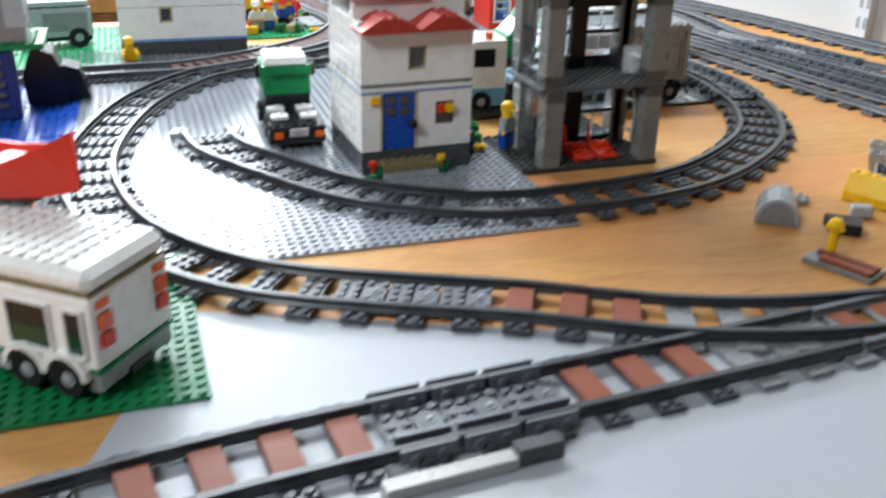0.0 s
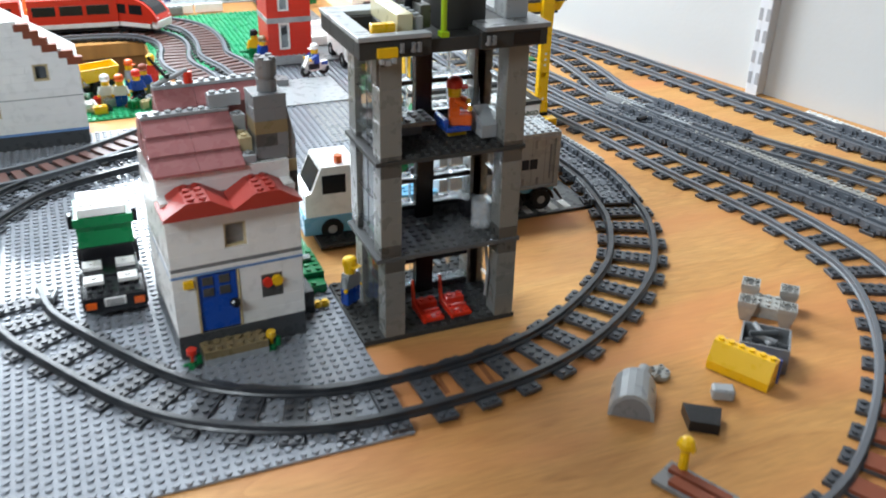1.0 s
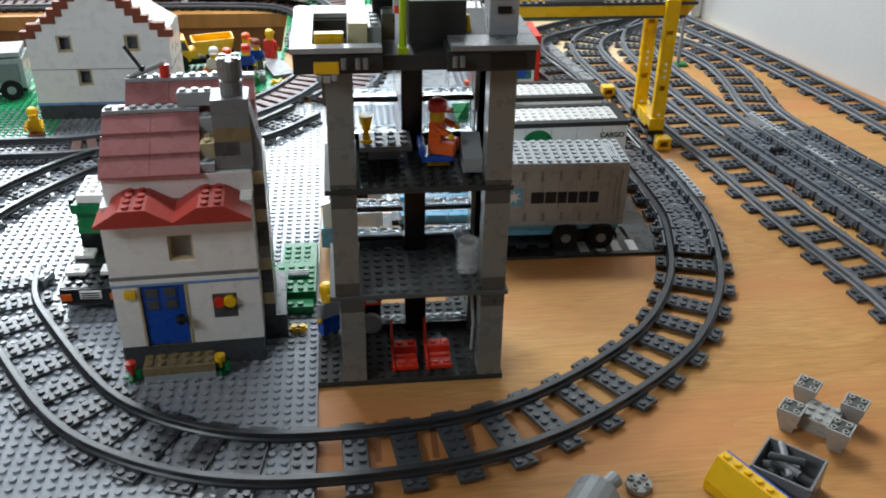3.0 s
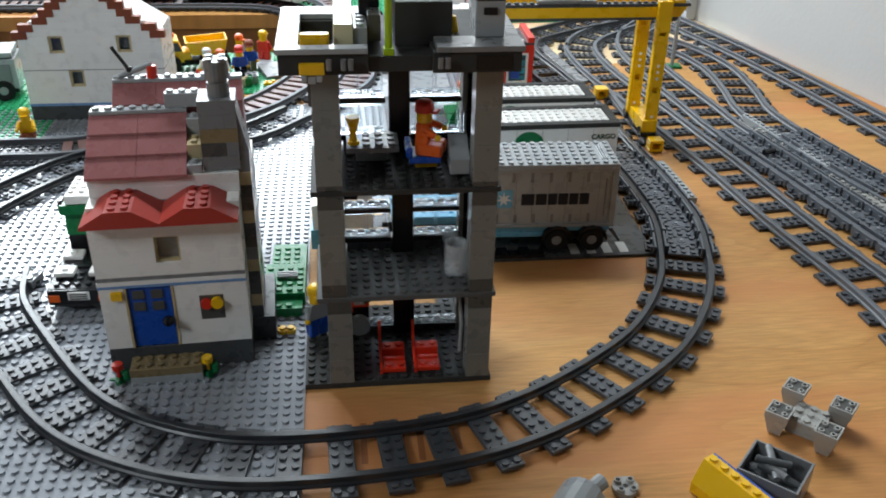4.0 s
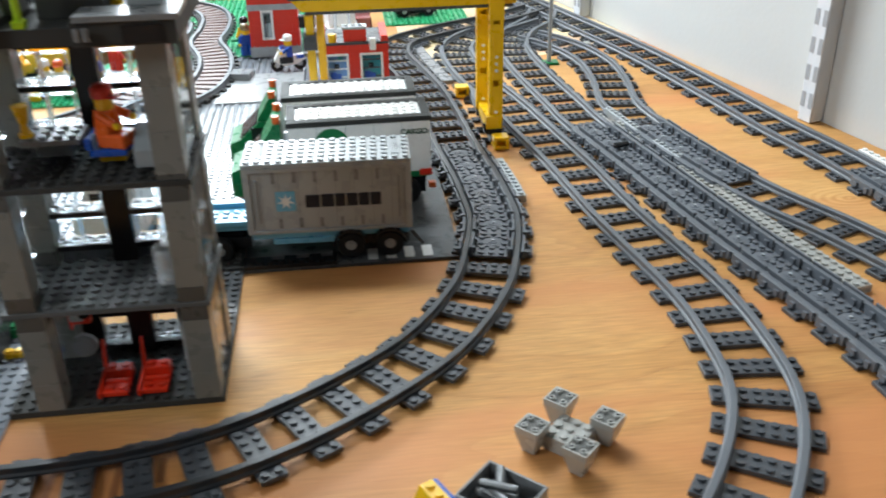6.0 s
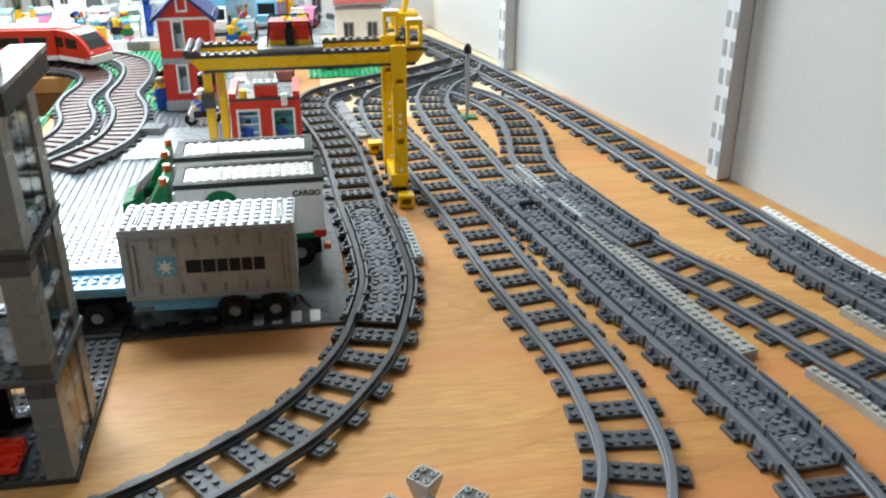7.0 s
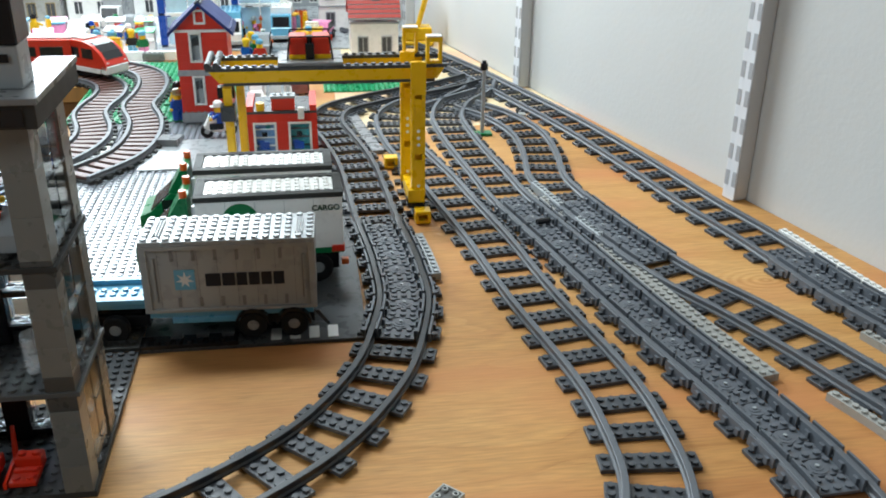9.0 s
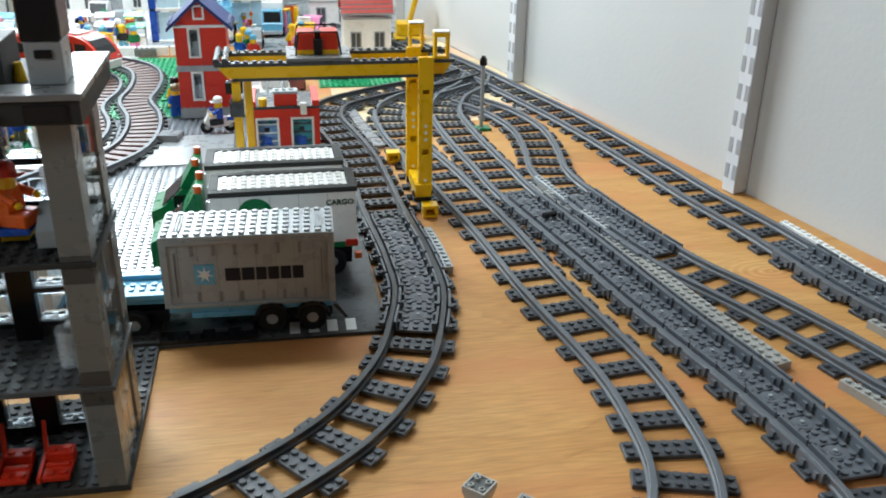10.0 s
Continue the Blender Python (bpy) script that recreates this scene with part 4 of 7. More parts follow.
    part("lamp_block", Mesh().box(0.0100, 0.0000, 0.2396, 0.0265, 0.0060, 0.2475, 0.0005).box(0.0112, -0.0008, 0.2412, 0.0253, 0.0001, 0.2458, 0.0002), YELLOW, t, "yellow plastic lamp block")
    part("lamp_hook", Mesh().box(0.0105, -0.0150, 0.2250, 0.0135, -0.0112, 0.2284, 0.0004).box(0.0190, -0.0150, 0.2250, 0.0220, -0.0112, 0.2284, 0.0004).box(0.0140, -0.0140, 0.2236, 0.0186, -0.0112, 0.2276, 0.0004), LGREY, t, "small pale grey hook piece")
    part("side_bracket", Mesh().box(0.0130, 0.0008, 0.2050, 0.0215, 0.0120, 0.2274, 0.0004).box(0.0152, -0.0006, 0.2190, 0.0196, 0.0007, 0.2230, 0.0003), OLDDARK, t, "dark grey bracket under the roof")
    for x in (0.026, 0.034, 0.038, 0.088, 0.092):
        part("clip", Mesh().rod((x, -0.0095, 0.231), (x, -0.0148, 0.2325), 0.0012, 6).cyl(x, -0.0138, 0.2315, 0.2375, 0.0016, 6), MGREY, t, "small grey clip")
    part("yellow_nozzle", Mesh().cyl(0.0995, 0.03, 0.2396, 0.249, 0.0035, 10, 0.002), YELLOW, t, "orange-yellow cone")
    part("panel_recess", bx(0.1085, -0.0108, 0.2290, 0.1285, -0.0098, 0.2375, 0.0001), BLACK, t)
    part("table", Mesh().box(0.034, 0.026, 0.1640, 0.067, 0.051, 0.1672).box(0.040, 0.036, 0.1542, 0.060, 0.046, 0.1640).studs(0.0345, 0.0265, 4, 3, 0.1672), MGREY, t, "mid grey studded table")
    part("console", Mesh().box(0.098, 0.012, 0.1542, 0.110, 0.030, 0.1640).prism([(0.012, 0.164), (0.030, 0.164), (0.030, 0.174)], 0.098, 0.110, "x"), LGREY, t, "pale grey control console")
    g = part("screen", bx(0.090, 0.044, 0.162, 0.110, 0.0455, 0.182, 0.0003), GLASS, t, "clear screen")
    g.visible_shadow = False
    # ground floor fittings
    w = Mesh().cyl(0, 0, 0, 0.004, 0.008, 14)
    w.move(Matrix.Translation((0.0385, 0.046, 0.022)) @ Matrix.Rotation(math.pi / 2, 4, "X"))
    part("wheel", w, MGREY, t, "grey cog wheel")
    part("wall_rack", Mesh().box(0.033, 0.040, 0.036, 0.0345, 0.054, 0.0605).box(0.0345, 0.04, 0.040, 0.046, 0.045, 0.044).box(0.0345, 0.04, 0.0575, 0.046, 0.045, 0.0605), RED, t, "red wall rack")
    part("tool_box", bx(0.0350, 0.036, 0.0440, 0.0430, 0.0398, 0.0540, 0.0004), LGREY, t, "pale grey tool box on the rack")
    part("tool_drum", Mesh().cyl(0.0440, 0.0375, 0.0470, 0.0560, 0.0034, 12), BLACK, t, "black drum on the rack")
    part("pipe", Mesh().rod((0.106, 0.014, 0.064), (0.108, 0.011, 0.042), 0.0013).rod((0.108, 0.011, 0.042), (0.1075, 0.013, 0.018), 0.0013), LGREY, t, "pale grey hose")


tower()


def red_seat(x, y):
    t = thing("seat", pose(x, y, 0.0066), "bright red plastic toy seat on the tower's ground floor", "seat", "tower seats")
    part("seat_pan", Mesh().box(0, 0, 0, 0.0158, 0.0158, 0.0034, 0.0005).studs(0, 0, 2, 1, 0.0034, 10), SEATRED, t)
    part("seat_back", Mesh().box(0, 0.0160, 0, 0.0158, 0.0250, 0.0086, 0.0006).studs(0, 0.0165, 2, 1, 0.0086, 10), SEATRED, t)
    part("seat_cross_bar", bx(0.0010, 0.0090, 0.0034, 0.0150, 0.0118, 0.0060, 0.0005), SEATRED, t)
    part("lever", Mesh().prism([(-0.0010, 0.0), (0.026, 0.0), (0.0295, 0.0240), (0.0275, 0.0245), (0.0220, 0.0060), (-0.0010, 0.0040)], -0.0022, -0.0003, "x"), SEATRED, t, "tall red side lever")


red_seat(0.0538, 0.0062)
red_seat(0.0775, 0.0062)
t = thing("swivel_seat", pose(0.079, 0.022, 0.1542), "blue toy seat on a yellow block on the top floor", "seat")
part("seat_block", bx(-0.002, 0.002, 0, 0.012, 0.014, 0.004), YELLOW, t)
part("seat_shell", Mesh().box(-0.006, -0.002, 0.004, 0.014, 0.018, 0.008, 0.0006).box(-0.008, -0.002, 0.008, -0.004, 0.018, 0.015, 0.0008), BLUE, t)
figure(0.083, 0.030, 0.1622, 70, ORANGE, ORANGE, RED, "orange-suited toy figure with a red cap, sitting in a seat", sit=True)
tr = Mesh().cyl(0.0385, 0.0305, 0.1690, 0.1710, 0.0040, 12, 0.0036).cyl(0.0385, 0.0305, 0.1710, 0.1770, 0.0026, 12, 0.0016).cyl(0.0385, 0.0305, 0.1770, 0.1870, 0.0024, 12, 0.0046)
tagged(part("trophy", tr, YELLOW), "small golden trophy cup on the tower table", "trophy")
prof = [(0.0004, 0.0792), (0.0078, 0.0792), (0.0080, 0.0930), (0.0078, 0.1010), (0.0068, 0.1010), (0.0068, 0.0812), (0.0004, 0.0812)]
vs = [(0.104 + r * math.cos(2 * math.pi * i / 18), 0.020 + r * math.sin(2 * math.pi * i / 18), zz) for i in range(18) for r, zz in prof]
cup = Mesh().add(vs, [(i * 7 + k, i * 7 + k + 1, ((i + 1) % 18) * 7 + k + 1, ((i + 1) % 18) * 7 + k) for i in range(18) for k in range(6)])
g = tagged(part("barrel", cup, FILM), "clear plastic barrel on the tower's middle floor", "barrel")
tagged(part("equipment_block", bx(0.097, 0.034, 0.0792, 0.110, 0.048, 0.094), BLACK), "black plastic equipment block on the middle floor", "block")


# ---------- the white town house ----------
def town_house():
    X0, Y0 = -0.1325, 0.0275
    t = thing("town_house", pose(X0, Y0, 0.0020, 0, 0, 3), "white toy brick house with red awnings and dark red roof", "toy building")
    N, D = 12, 12
    part("foundation", Mesh().box(0, 0, 0, N * U, D * U, 0.0205, 0.0004), DGREY, t)
    # front wall, lower storey: door and flower window left out
    brick_wall(t, (0, 0), N, "x", WHITE, 0.0205, 5, gaps=((2, 6, 0, 5), (8, 10, 2, 4)))
    brick_wall(t, (0, U), D - 1, "y", WHITE, 0.0205, 5)
    brick_wall(t, (N * U - U, U), D - 1, "y", WHITE, 0.0205, 5, gaps=((5, 10, 0, 5),))
    part("band", bx(-0.0004, -0.0004, 0.0685, N * U + 0.0004, D * U, 0.0703, 0.0001), SANDBLUE, t, "thin mid-blue band")
    part("band", bx(-0.0004, -0.0002, 0.0704, N * U + 0.0004, D * U, 0.0735, 0.0002), WHITE, t)
    part("band", bx(0, 0.0002, 0.0736, N * U, D * U, 0.0766, 0.0002), MGREY, t, "mid grey plate course")
    brick_wall(t, (0, 0), N, "x", WHITE, 0.0767, 4, gaps=((5, 7, 1, 3),))
    brick_wall(t, (0, U), D - 1, "y", WHITE, 0.0767, 5)
    brick_wall(t, (N * U - U, U), D - 1, "y", WHITE, 0.0767, 5, gaps=((5, 10, 0, 5),))
    part("band", bx(0, 0.0, 0.1152, N * U, 0.024, 0.1182, 0.0002), WHITE, t)
    part("band", bx(0.0006, 0.0222, 0.1183, N * U, 0.030, 0.1214, 0.0002), MGREY, t, "mid grey plate course")
    course(t, (0.0006, 0.0224), N, "x", WHITE, 0.1215, 1, h=BH)
    course(t, (0.0006, 0.0224), N, "x", WHITE, 0.1311, 2, h=0.0070)
    # door
    for x in (2 * U, 6 * U - 0.0016):
        part("door_jamb", bx(x, -0.0006, 0.0205, x + 0.0016, U, 0.0680), TAN, t)
    door = part("door", Mesh().box(2 * U + 0.0018, 0.0010, 0.0206, 6 * U - 0.0018, 0.0042, 0.0676, 0.0005), BLUE, t, "bright blue door with four small panes")
    for i in (0, 1):
        for j in (0, 1):
            part("pane", bx(0.0210 + i * 0.0120, 0.0000, 0.0500 + j * 0.0092, 0.0288 + i * 0.0120, 0.0011, 0.0565 + j * 0.0092, 0.0002), OLDDARK, door, "dark recessed pane")
    hd = Mesh().rod((0.0425, 0.001, 0.043), (0.0425, -0.0035, 0.043), 0.0014).ball(0.0425, -0.004, 0.043, 0.0042, 10, 0.9)
    part("door_knob", hd, BLACK, door, "black round knob")
    part("house_lamp", Mesh().box(0.0075, -0.0022, 0.0600, 0.0150, 0.0002, 0.0665, 0.0004), YELLOW, t, "yellow lamp beside the door")
    # windows
    w = pane_window(t, 5 * U, 0.0863, 2, 2, 0.0016, TAN, GLASS)
    part("backing", bx(5 * U + 0.001, 0.0068, 0.087, 7 * U - 0.001, 0.0076, 0.1045, 0), MGREY, t)
    box = part("flower_box", Mesh().box(8 * U, -0.0002, 0.0397, 10 * U, 0.006, 0.0587, 0.0004), OLDDARK, t)
    part("flower", Mesh().cyl(0, 0, 0, 0.003, 0.0038, 12).move(Matrix.Translation((8.55 * U, 0.0002, 0.0530)) @ Matrix.Rotation(math.pi / 2, 4, "X")), RED, box, "red flower")
    part("flower", Mesh().cyl(0, 0, 0, 0.0035, 0.0042, 12).move(Matrix.Translation((9.45 * U, 0.0002, 0.0535)) @ Matrix.Rotation(math.pi / 2, 4, "X")), YELLOW, box, "yellow flower")
    # step and plants in front
    part("step", Mesh().box(1.75 * U, -2 * U, 0, 7.75 * U, 0, 0.0064, 0.0003), LGREY, t)
    part("step_top", Mesh().box(1.75 * U, -2 * U, 0.0064, 7.75 * U, 0, 0.0128, 0.0003).studs(1.75 * U, -2 * U, 6, 2, 0.0128), DTAN, t, "dark tan studded step top")
    # red awnings
    for k in range(2):
        x0, w6 = k * 6.05 * U - 0.0020, 6.15 * U
        zl, zh = 0.1183, 0.1300
        a = Mesh().prism([(x0, zl), (x0 + w6, zl), (x0 + w6, zl + 0.0018), (x0 + 4.1 * U, zh), (x0 + 2.05 * U, zh), (x0, zl + 0.0018)], -0.0105, 0.0220, "y")
        a.studs(x0 + 2.07 * U, -0.0098, 2, 4, zh, 10)
        part("awning", a, ROOFRED, t, "red sloped awning with studs")

    # roof: rows of dark red sloped tiles on the street side
    def tile_row(y0, z0, x0, x1, rise=0.0096, run=0.0130):
        n = int(round((x1 - x0) / (4 * U))) or 1
        for i in range(n):
            a, b = x0 + (x1 - x0) * i / n, x0 + (x1 - x0) * (i + 1) / n
            part("roof_tile", Mesh().prism([(y0, z0), (y0, z0 + 0.0017), (y0 + run, z0 + rise), (y0 + run + U, z0 + rise), (y0 + run + U, z0)], a + 0.00012, b - 0.00012, "x"), DRED, t, "dark red glossy roof tile")

    zr, yr = 0.1382, 0.0195
    for r in range(3):
        tile_row(yr + r * 0.0132, zr + r * 0.0098, -0.0004 + r * 0.0006, 0.0640)
    part("roof_core", Mesh().prism([(yr + 0.008, zr - 0.001), (yr + 0.046, zr + 0.028), (0.082, zr + 0.028), (0.092, zr - 0.001)], 0.0010, 0.0634, "x"), DRED, t)
    yt, zt = yr + 0.0396, zr + 0.0294
    part("ridge", Mesh().box(0.001, yt, zt, 0.0640, yt + 0.008, zt + 0.0026, 0.0003).studs(0.001, yt, 7, 1, zt + 0.0026), LGREY, t, "pale grey studded ridge")
    tile_row(yt + 0.009, zt + 0.002, 0.0150, 0.1010, 0.0118, 0.0130)
    part("rear_core", bx(0.0155, yt + 0.012, zr, 0.1005, 0.0955, zt + 0.0018, 0.0003), DRED, t)
    part("rear_ridge", Mesh().box(0.0150, yt + 0.0222, zt + 0.0139, 0.1010, yt + 0.030, zt + 0.0165, 0.0003).studs(0.0152, yt + 0.0222, 10, 1, zt + 0.0165), LGREY, t, "pale grey studded ridge")
    part("ridge_vent", Mesh().box(0.0500, yt + 0.002, zt + 0.0027, 0.0740, yt + 0.010, zt + 0.0125, 0.0004).studs(0.0500, yt + 0.002, 3, 1, zt + 0.0125), LGREY, t)
    part("roof_side", Mesh().box(0.0642, 0.024, zr + 0.0001, 0.0735, 0.034, zr + 0.0060).studs(0.0648, 0.0255, 1, 1, zr + 0.0060), LGREY, t, "pale grey studded roof brick")
    part("roof_side", Mesh().box(0.0642, 0.034, zr + 0.0001, 0.0735, 0.050, zr + 0.0160).studs(0.0648, 0.0345, 1, 2, zr + 0.0160), TAN, t, "tan studded roof brick")
    part("roof_side", Mesh().box(0.0642, 0.050, zr + 0.0001, 0.0735, 0.060, zr + 0.0280).studs(0.0648, 0.0510, 1, 1, zr + 0.0280), LGREY, t, "pale grey studded roof brick")
    # chimney stack of mottled bricks on the side wall
    part("chimney_base", bx(0.0962, 0.0265, 0, 0.1120, 0.088, 0.0204, 0.0003), DGREY, t)
    z, k = 0.0205, 0
    while z < 0.1300:
        course(t, (0.0962, 0.0275), 7, "y", [(DGREY, TAN, OLDDARK, DGREY, TAN, MGREY, OLDDARK)[k % 7]], z, k, w=1)
        z += BH
        k += 1
    part("chimney_shoulder", Mesh().prism([(0.0962, z), (0.1042, z), (0.1042, z + 0.016), (0.0986, z + 0.042), (0.0962, z + 0.042)], 0.0280, 0.0500, "y"), MGREY, t)
    k, z = 0, zr + 0.0005
    while z < 0.180:
        course(t, (0.0745, 0.0262), 3, "x", [(MGREY, MGREY, OLDDARK, MGREY, MGREY, DTAN)[(k * 2 + j) % 6] for j in range(2)], z, k, w=3)
        z += BH
        k += 1
    part("chimney_pot", Mesh().cyl(0.0880, 0.038, z, z + 0.009, 0.0072, 18).cyl(0.0880, 0.038, z + 0.009, z + 0.0115, 0.0062, 18).cyl(0.0880, 0.038, z + 0.0115, z + 0.0235, 0.0078, 18).studs(0.0800, 0.030, 2, 2, z + 0.0235), MGREY, t, "mid grey round chimney pot")
    part("rear_wall", bx(0.0, 11 * U, 0.0205, 11 * U, 12 * U, 0.134, 0.0003), WHITE, t)
    part("aerial", Mesh().rod((2.0 * U, 0.086, zt + 0.016), (5.2 * U, 0.084, zt + 0.026), 0.0020), LGREY, t, "grey roof aerial")
    part("aerial_arm", Mesh().rod((3.4 * U, 0.086, zt + 0.0205), (2.0 * U, 0.092, zt + 0.036), 0.0013).ball(3.4 * U, 0.086, zt + 0.0215, 0.003), BLACK, t, "thin black arm")
    part("roof_lamp", Mesh().cyl(5.2 * U, 0.084, zt + 0.0166, zt + 0.0250, 0.0034, 10), RED, t, "red roof lamp")


town_house()


def flower_plant(x, y, z, flower, label):
    t = thing("plant", pose(x, y, z), label, "toy plant", "flowers")
    part("leaves", Mesh().cyl(0, 0, 0, 0.004, 0.0034, 8).box(-0.007, -0.0012, 0.0028, 0.007, 0.0012, 0.0044, 0.0004).box(-0.0012, -0.007, 0.0044, 0.0012, 0.007, 0.0060, 0.0004).box(0.003, -0.002, 0.004, 0.0068, 0.002, 0.011, 0.0006), GREEN, t)
    part("bloom", Mesh().cyl(0, 0, 0.006, 0.0125, 0.0014, 8).cyl(0, 0, 0.0125, 0.0165, 0.0038, 10), flower, t, "round bloom")


flower_plant(-0.0668, 0.0195, 0.0020, YELLOW, "yellow toy flower with green leaves beside the step")
flower_plant(-0.126, 0.016, 0.0020, RED, "red toy flower beside the house step")
t = thing("hedge", pose(-0.034, 0.088, 0.0020), "green studded toy hedge beside the house", "toy hedge")
part("hedge_block", Mesh().box(0, 0, 0, 0.030, 0.014, 0.008).box(0, 0.014, 0, 0.032, 0.060, 0.0128).box(0.004, 0.06, 0, 0.032, 0.098, 0.0096).studs(0, 0.015, 4, 5, 0.0128).studs(0.004, 0.061, 3, 4, 0.0096).studs(0, 0, 3, 1, 0.008), GREEN, t)
part("shutter", Mesh().box(0.010, 0.034, 0.0145, 0.026, 0.042, 0.0165).box(0.010, 0.036, 0.0165, 0.026, 0.037, 0.0172, 0).box(0.010, 0.039, 0.0165, 0.026, 0.040, 0.0172, 0), LGREY, t, "pale grey grille")
for x, y in ((-0.012, 0.066), (-0.018, 0.066)):
    tagged(part("round_plate", Mesh().cyl(x, y, 0.0036, 0.0068, 0.0038, 12).cyl(x, y, 0.0068, 0.0085, 0.0024, 10), YELLOW), "yellow round one-stud plate on the baseplate", "toy brick", "yellow studs")
figure(0.0080, 0.0590, 0.0063, 30, LGREY, BLUE, YELLOW, "small toy figure with a yellow helmet standing beside the tower")


# ---------- trucks and containers ----------
def wheel(parent, x, y, z, r=0.0125, w=0.008, hub=LGREY, side=-1):
    ty = Mesh()
    n = 20
    prof = [(0.42 * r, 0.0006), (0.90 * r, 0), (r, 0.12 * w), (r, 0.88 * w), (0.90 * r, w), (0.42 * r, w - 0.0006)]
    vs = []
    for i in range(n):
        a = 2 * math.pi * i / n
        vs += [(q * math.cos(a), s, q * math.sin(a)) for q, s in prof]
    k = len(prof)
    ty.add(vs, [(i * k + j, i * k + (j + 1) % k, ((i + 1) % n) * k + (j + 1) % k, ((i + 1) % n) * k + j) for i in range(n) for j in range(k)])
    t = part("wheel", ty.move(Matrix.Translation((x, y, z))), RUBBER, parent, "black rubber tyre")
    hb = Mesh().rod((x, y + 0.0012, z), (x, y + w - 0.0012, z), 0.42 * r, 14).rod((x, y + 0.0004, z), (x, y + w - 0.0004, z), 0.22 * r, 10)
    for i in range(5):
        a = 2 * math.pi * i / 5
        hb.rod((x + 0.30 * r * math.cos(a), y + 0.0005, z + 0.30 * r * math.sin(a)), (x + 0.30 * r * math.cos(a), y + 0.002, z + 0.30 * r * math.sin(a)), 0.1 * r, 6)
    part("hub", hb, hub, t, "pale grey hub")
    return t


def lettering(parent, text, x, y, z, size, mat, depth=0.0002):
    cu = bpy.data.curves.new("lettering", "FONT")
    cu.body, cu.size, cu.extrude, cu.align_x = text, size, depth, "LEFT"
    cu.offset = 0.00016
    ob = bpy.data.objects.new("lettering", cu)
    scene.collection.objects.link(ob)
    bpy.context.view_layer.update()
    me = bpy.data.meshes.new_from_object(ob.evaluated_get(bpy.context.evaluated_depsgraph_get()))
    bpy.data.objects.remove(ob)
    me.materials.clear()
    me.materials.append(mat)
    return part("lettering", me, None, parent, at=pose(x, y, z, 90, 0, 0))


def blue_truck():
    """Articulated truck with a grey corrugated container."""
    t = thing("container_truck", pose(0.132, 0.1760, 0.0034, 0, 0, -2.0), "light blue toy truck with a trailer on the road plate", "toy truck")
    part("trailer_bed", Mesh().box(0.004, 0.002, 0.0175, 0.126, 0.046, 0.0225, 0.0004).box(0.02, 0.0005, 0.0130, 0.078, 0.0475, 0.0175, 0.0004), AZURE, t)
    part("side_beam", bx(0.026, 0.0008, 0.0226, 0.114, 0.0465, 0.0226 + 0.0016, 0.0002), BLACK, t, "black beam under the container")
    part("axle_box", bx(0.070, 0.008, 0.0065, 0.126, 0.040, 0.0174), BLACK, t)
    for x in (0.0800, 0.1108):
        for y in (-0.0035, 0.0435):
            wheel(t, x, y, 0.0106, 0.0106)
    for x in (0.0800, 0.1108):
        arc = [(x + 0.0136 * math.cos(math.pi * i / 10), 0.0110 + 0.0128 * math.sin(math.pi * i / 10)) for i in range(11)] + [(x + 0.0118 * math.cos(math.pi * (10 - i) / 10), 0.0110 + 0.0112 * math.sin(math.pi * (10 - i) / 10)) for i in range(11)]
        part("wheel_arch", Mesh().prism(arc, -0.0038, 0.006, "y"), BLACK, t, "black wheel arch")
    part("mudguard", Mesh().prism([(0.126, 0.018), (0.130, 0.018), (0.138, 0.006), (0.136, 0.005)], 0.004, 0.006, "y"), DGREY, t)
    part("gooseneck", Mesh().box(-0.062, 0.006, 0.0240, 0.004, 0.042, 0.0290, 0.0004).box(-0.062, 0.003, 0.0290, 0.004, 0.010, 0.0330, 0.0004).box(-0.062, 0.038, 0.0290, 0.004, 0.045, 0.0330, 0.0004).studs(-0.062, 0.016, 8, 2, 0.0290), AZURE, t)
    part("chassis", Mesh().box(-0.118, 0.008, 0.0075, 0.002, 0.040, 0.0170, 0.0004).box(-0.070, 0.012, 0.0170, -0.004, 0.036, 0.0240, 0.0004), BLACK, t)
    for x in (-0.022, -0.048, -0.104):
        for y in (-0.0035, 0.0435):
            wheel(t, x, y, 0.0106, 0.0106)
    cab = part("cab", Mesh().prism([(-0.128, 0.018), (-0.078, 0.018), (-0.078, 0.072), (-0.112, 0.072), (-0.122, 0.048), (-0.128, 0.046)], 0.000, 0.048, "y"), WHITE, t)
    part("cab_skirt", bx(-0.130, -0.001, 0.006, -0.078, 0.049, 0.024), AZURE, t)
    part("windscreen", Mesh().prism([(-0.1228, 0.049), (-0.1222, 0.049), (-0.1135, 0.069), (-0.1141, 0.069)], 0.004, 0.044, "y"), BLACK, cab, "dark windscreen")
    for y in (-0.0008, 0.0472):
        part("side_window", bx(-0.112, y, 0.046, -0.090, y + 0.0016, 0.064), BLACK, cab, "dark side window")
    part("beacon", Mesh().cyl(-0.094, 0.010, 0.072, 0.079, 0.004, 10), ORANGE, cab, "orange roof beacon")


blue_truck()


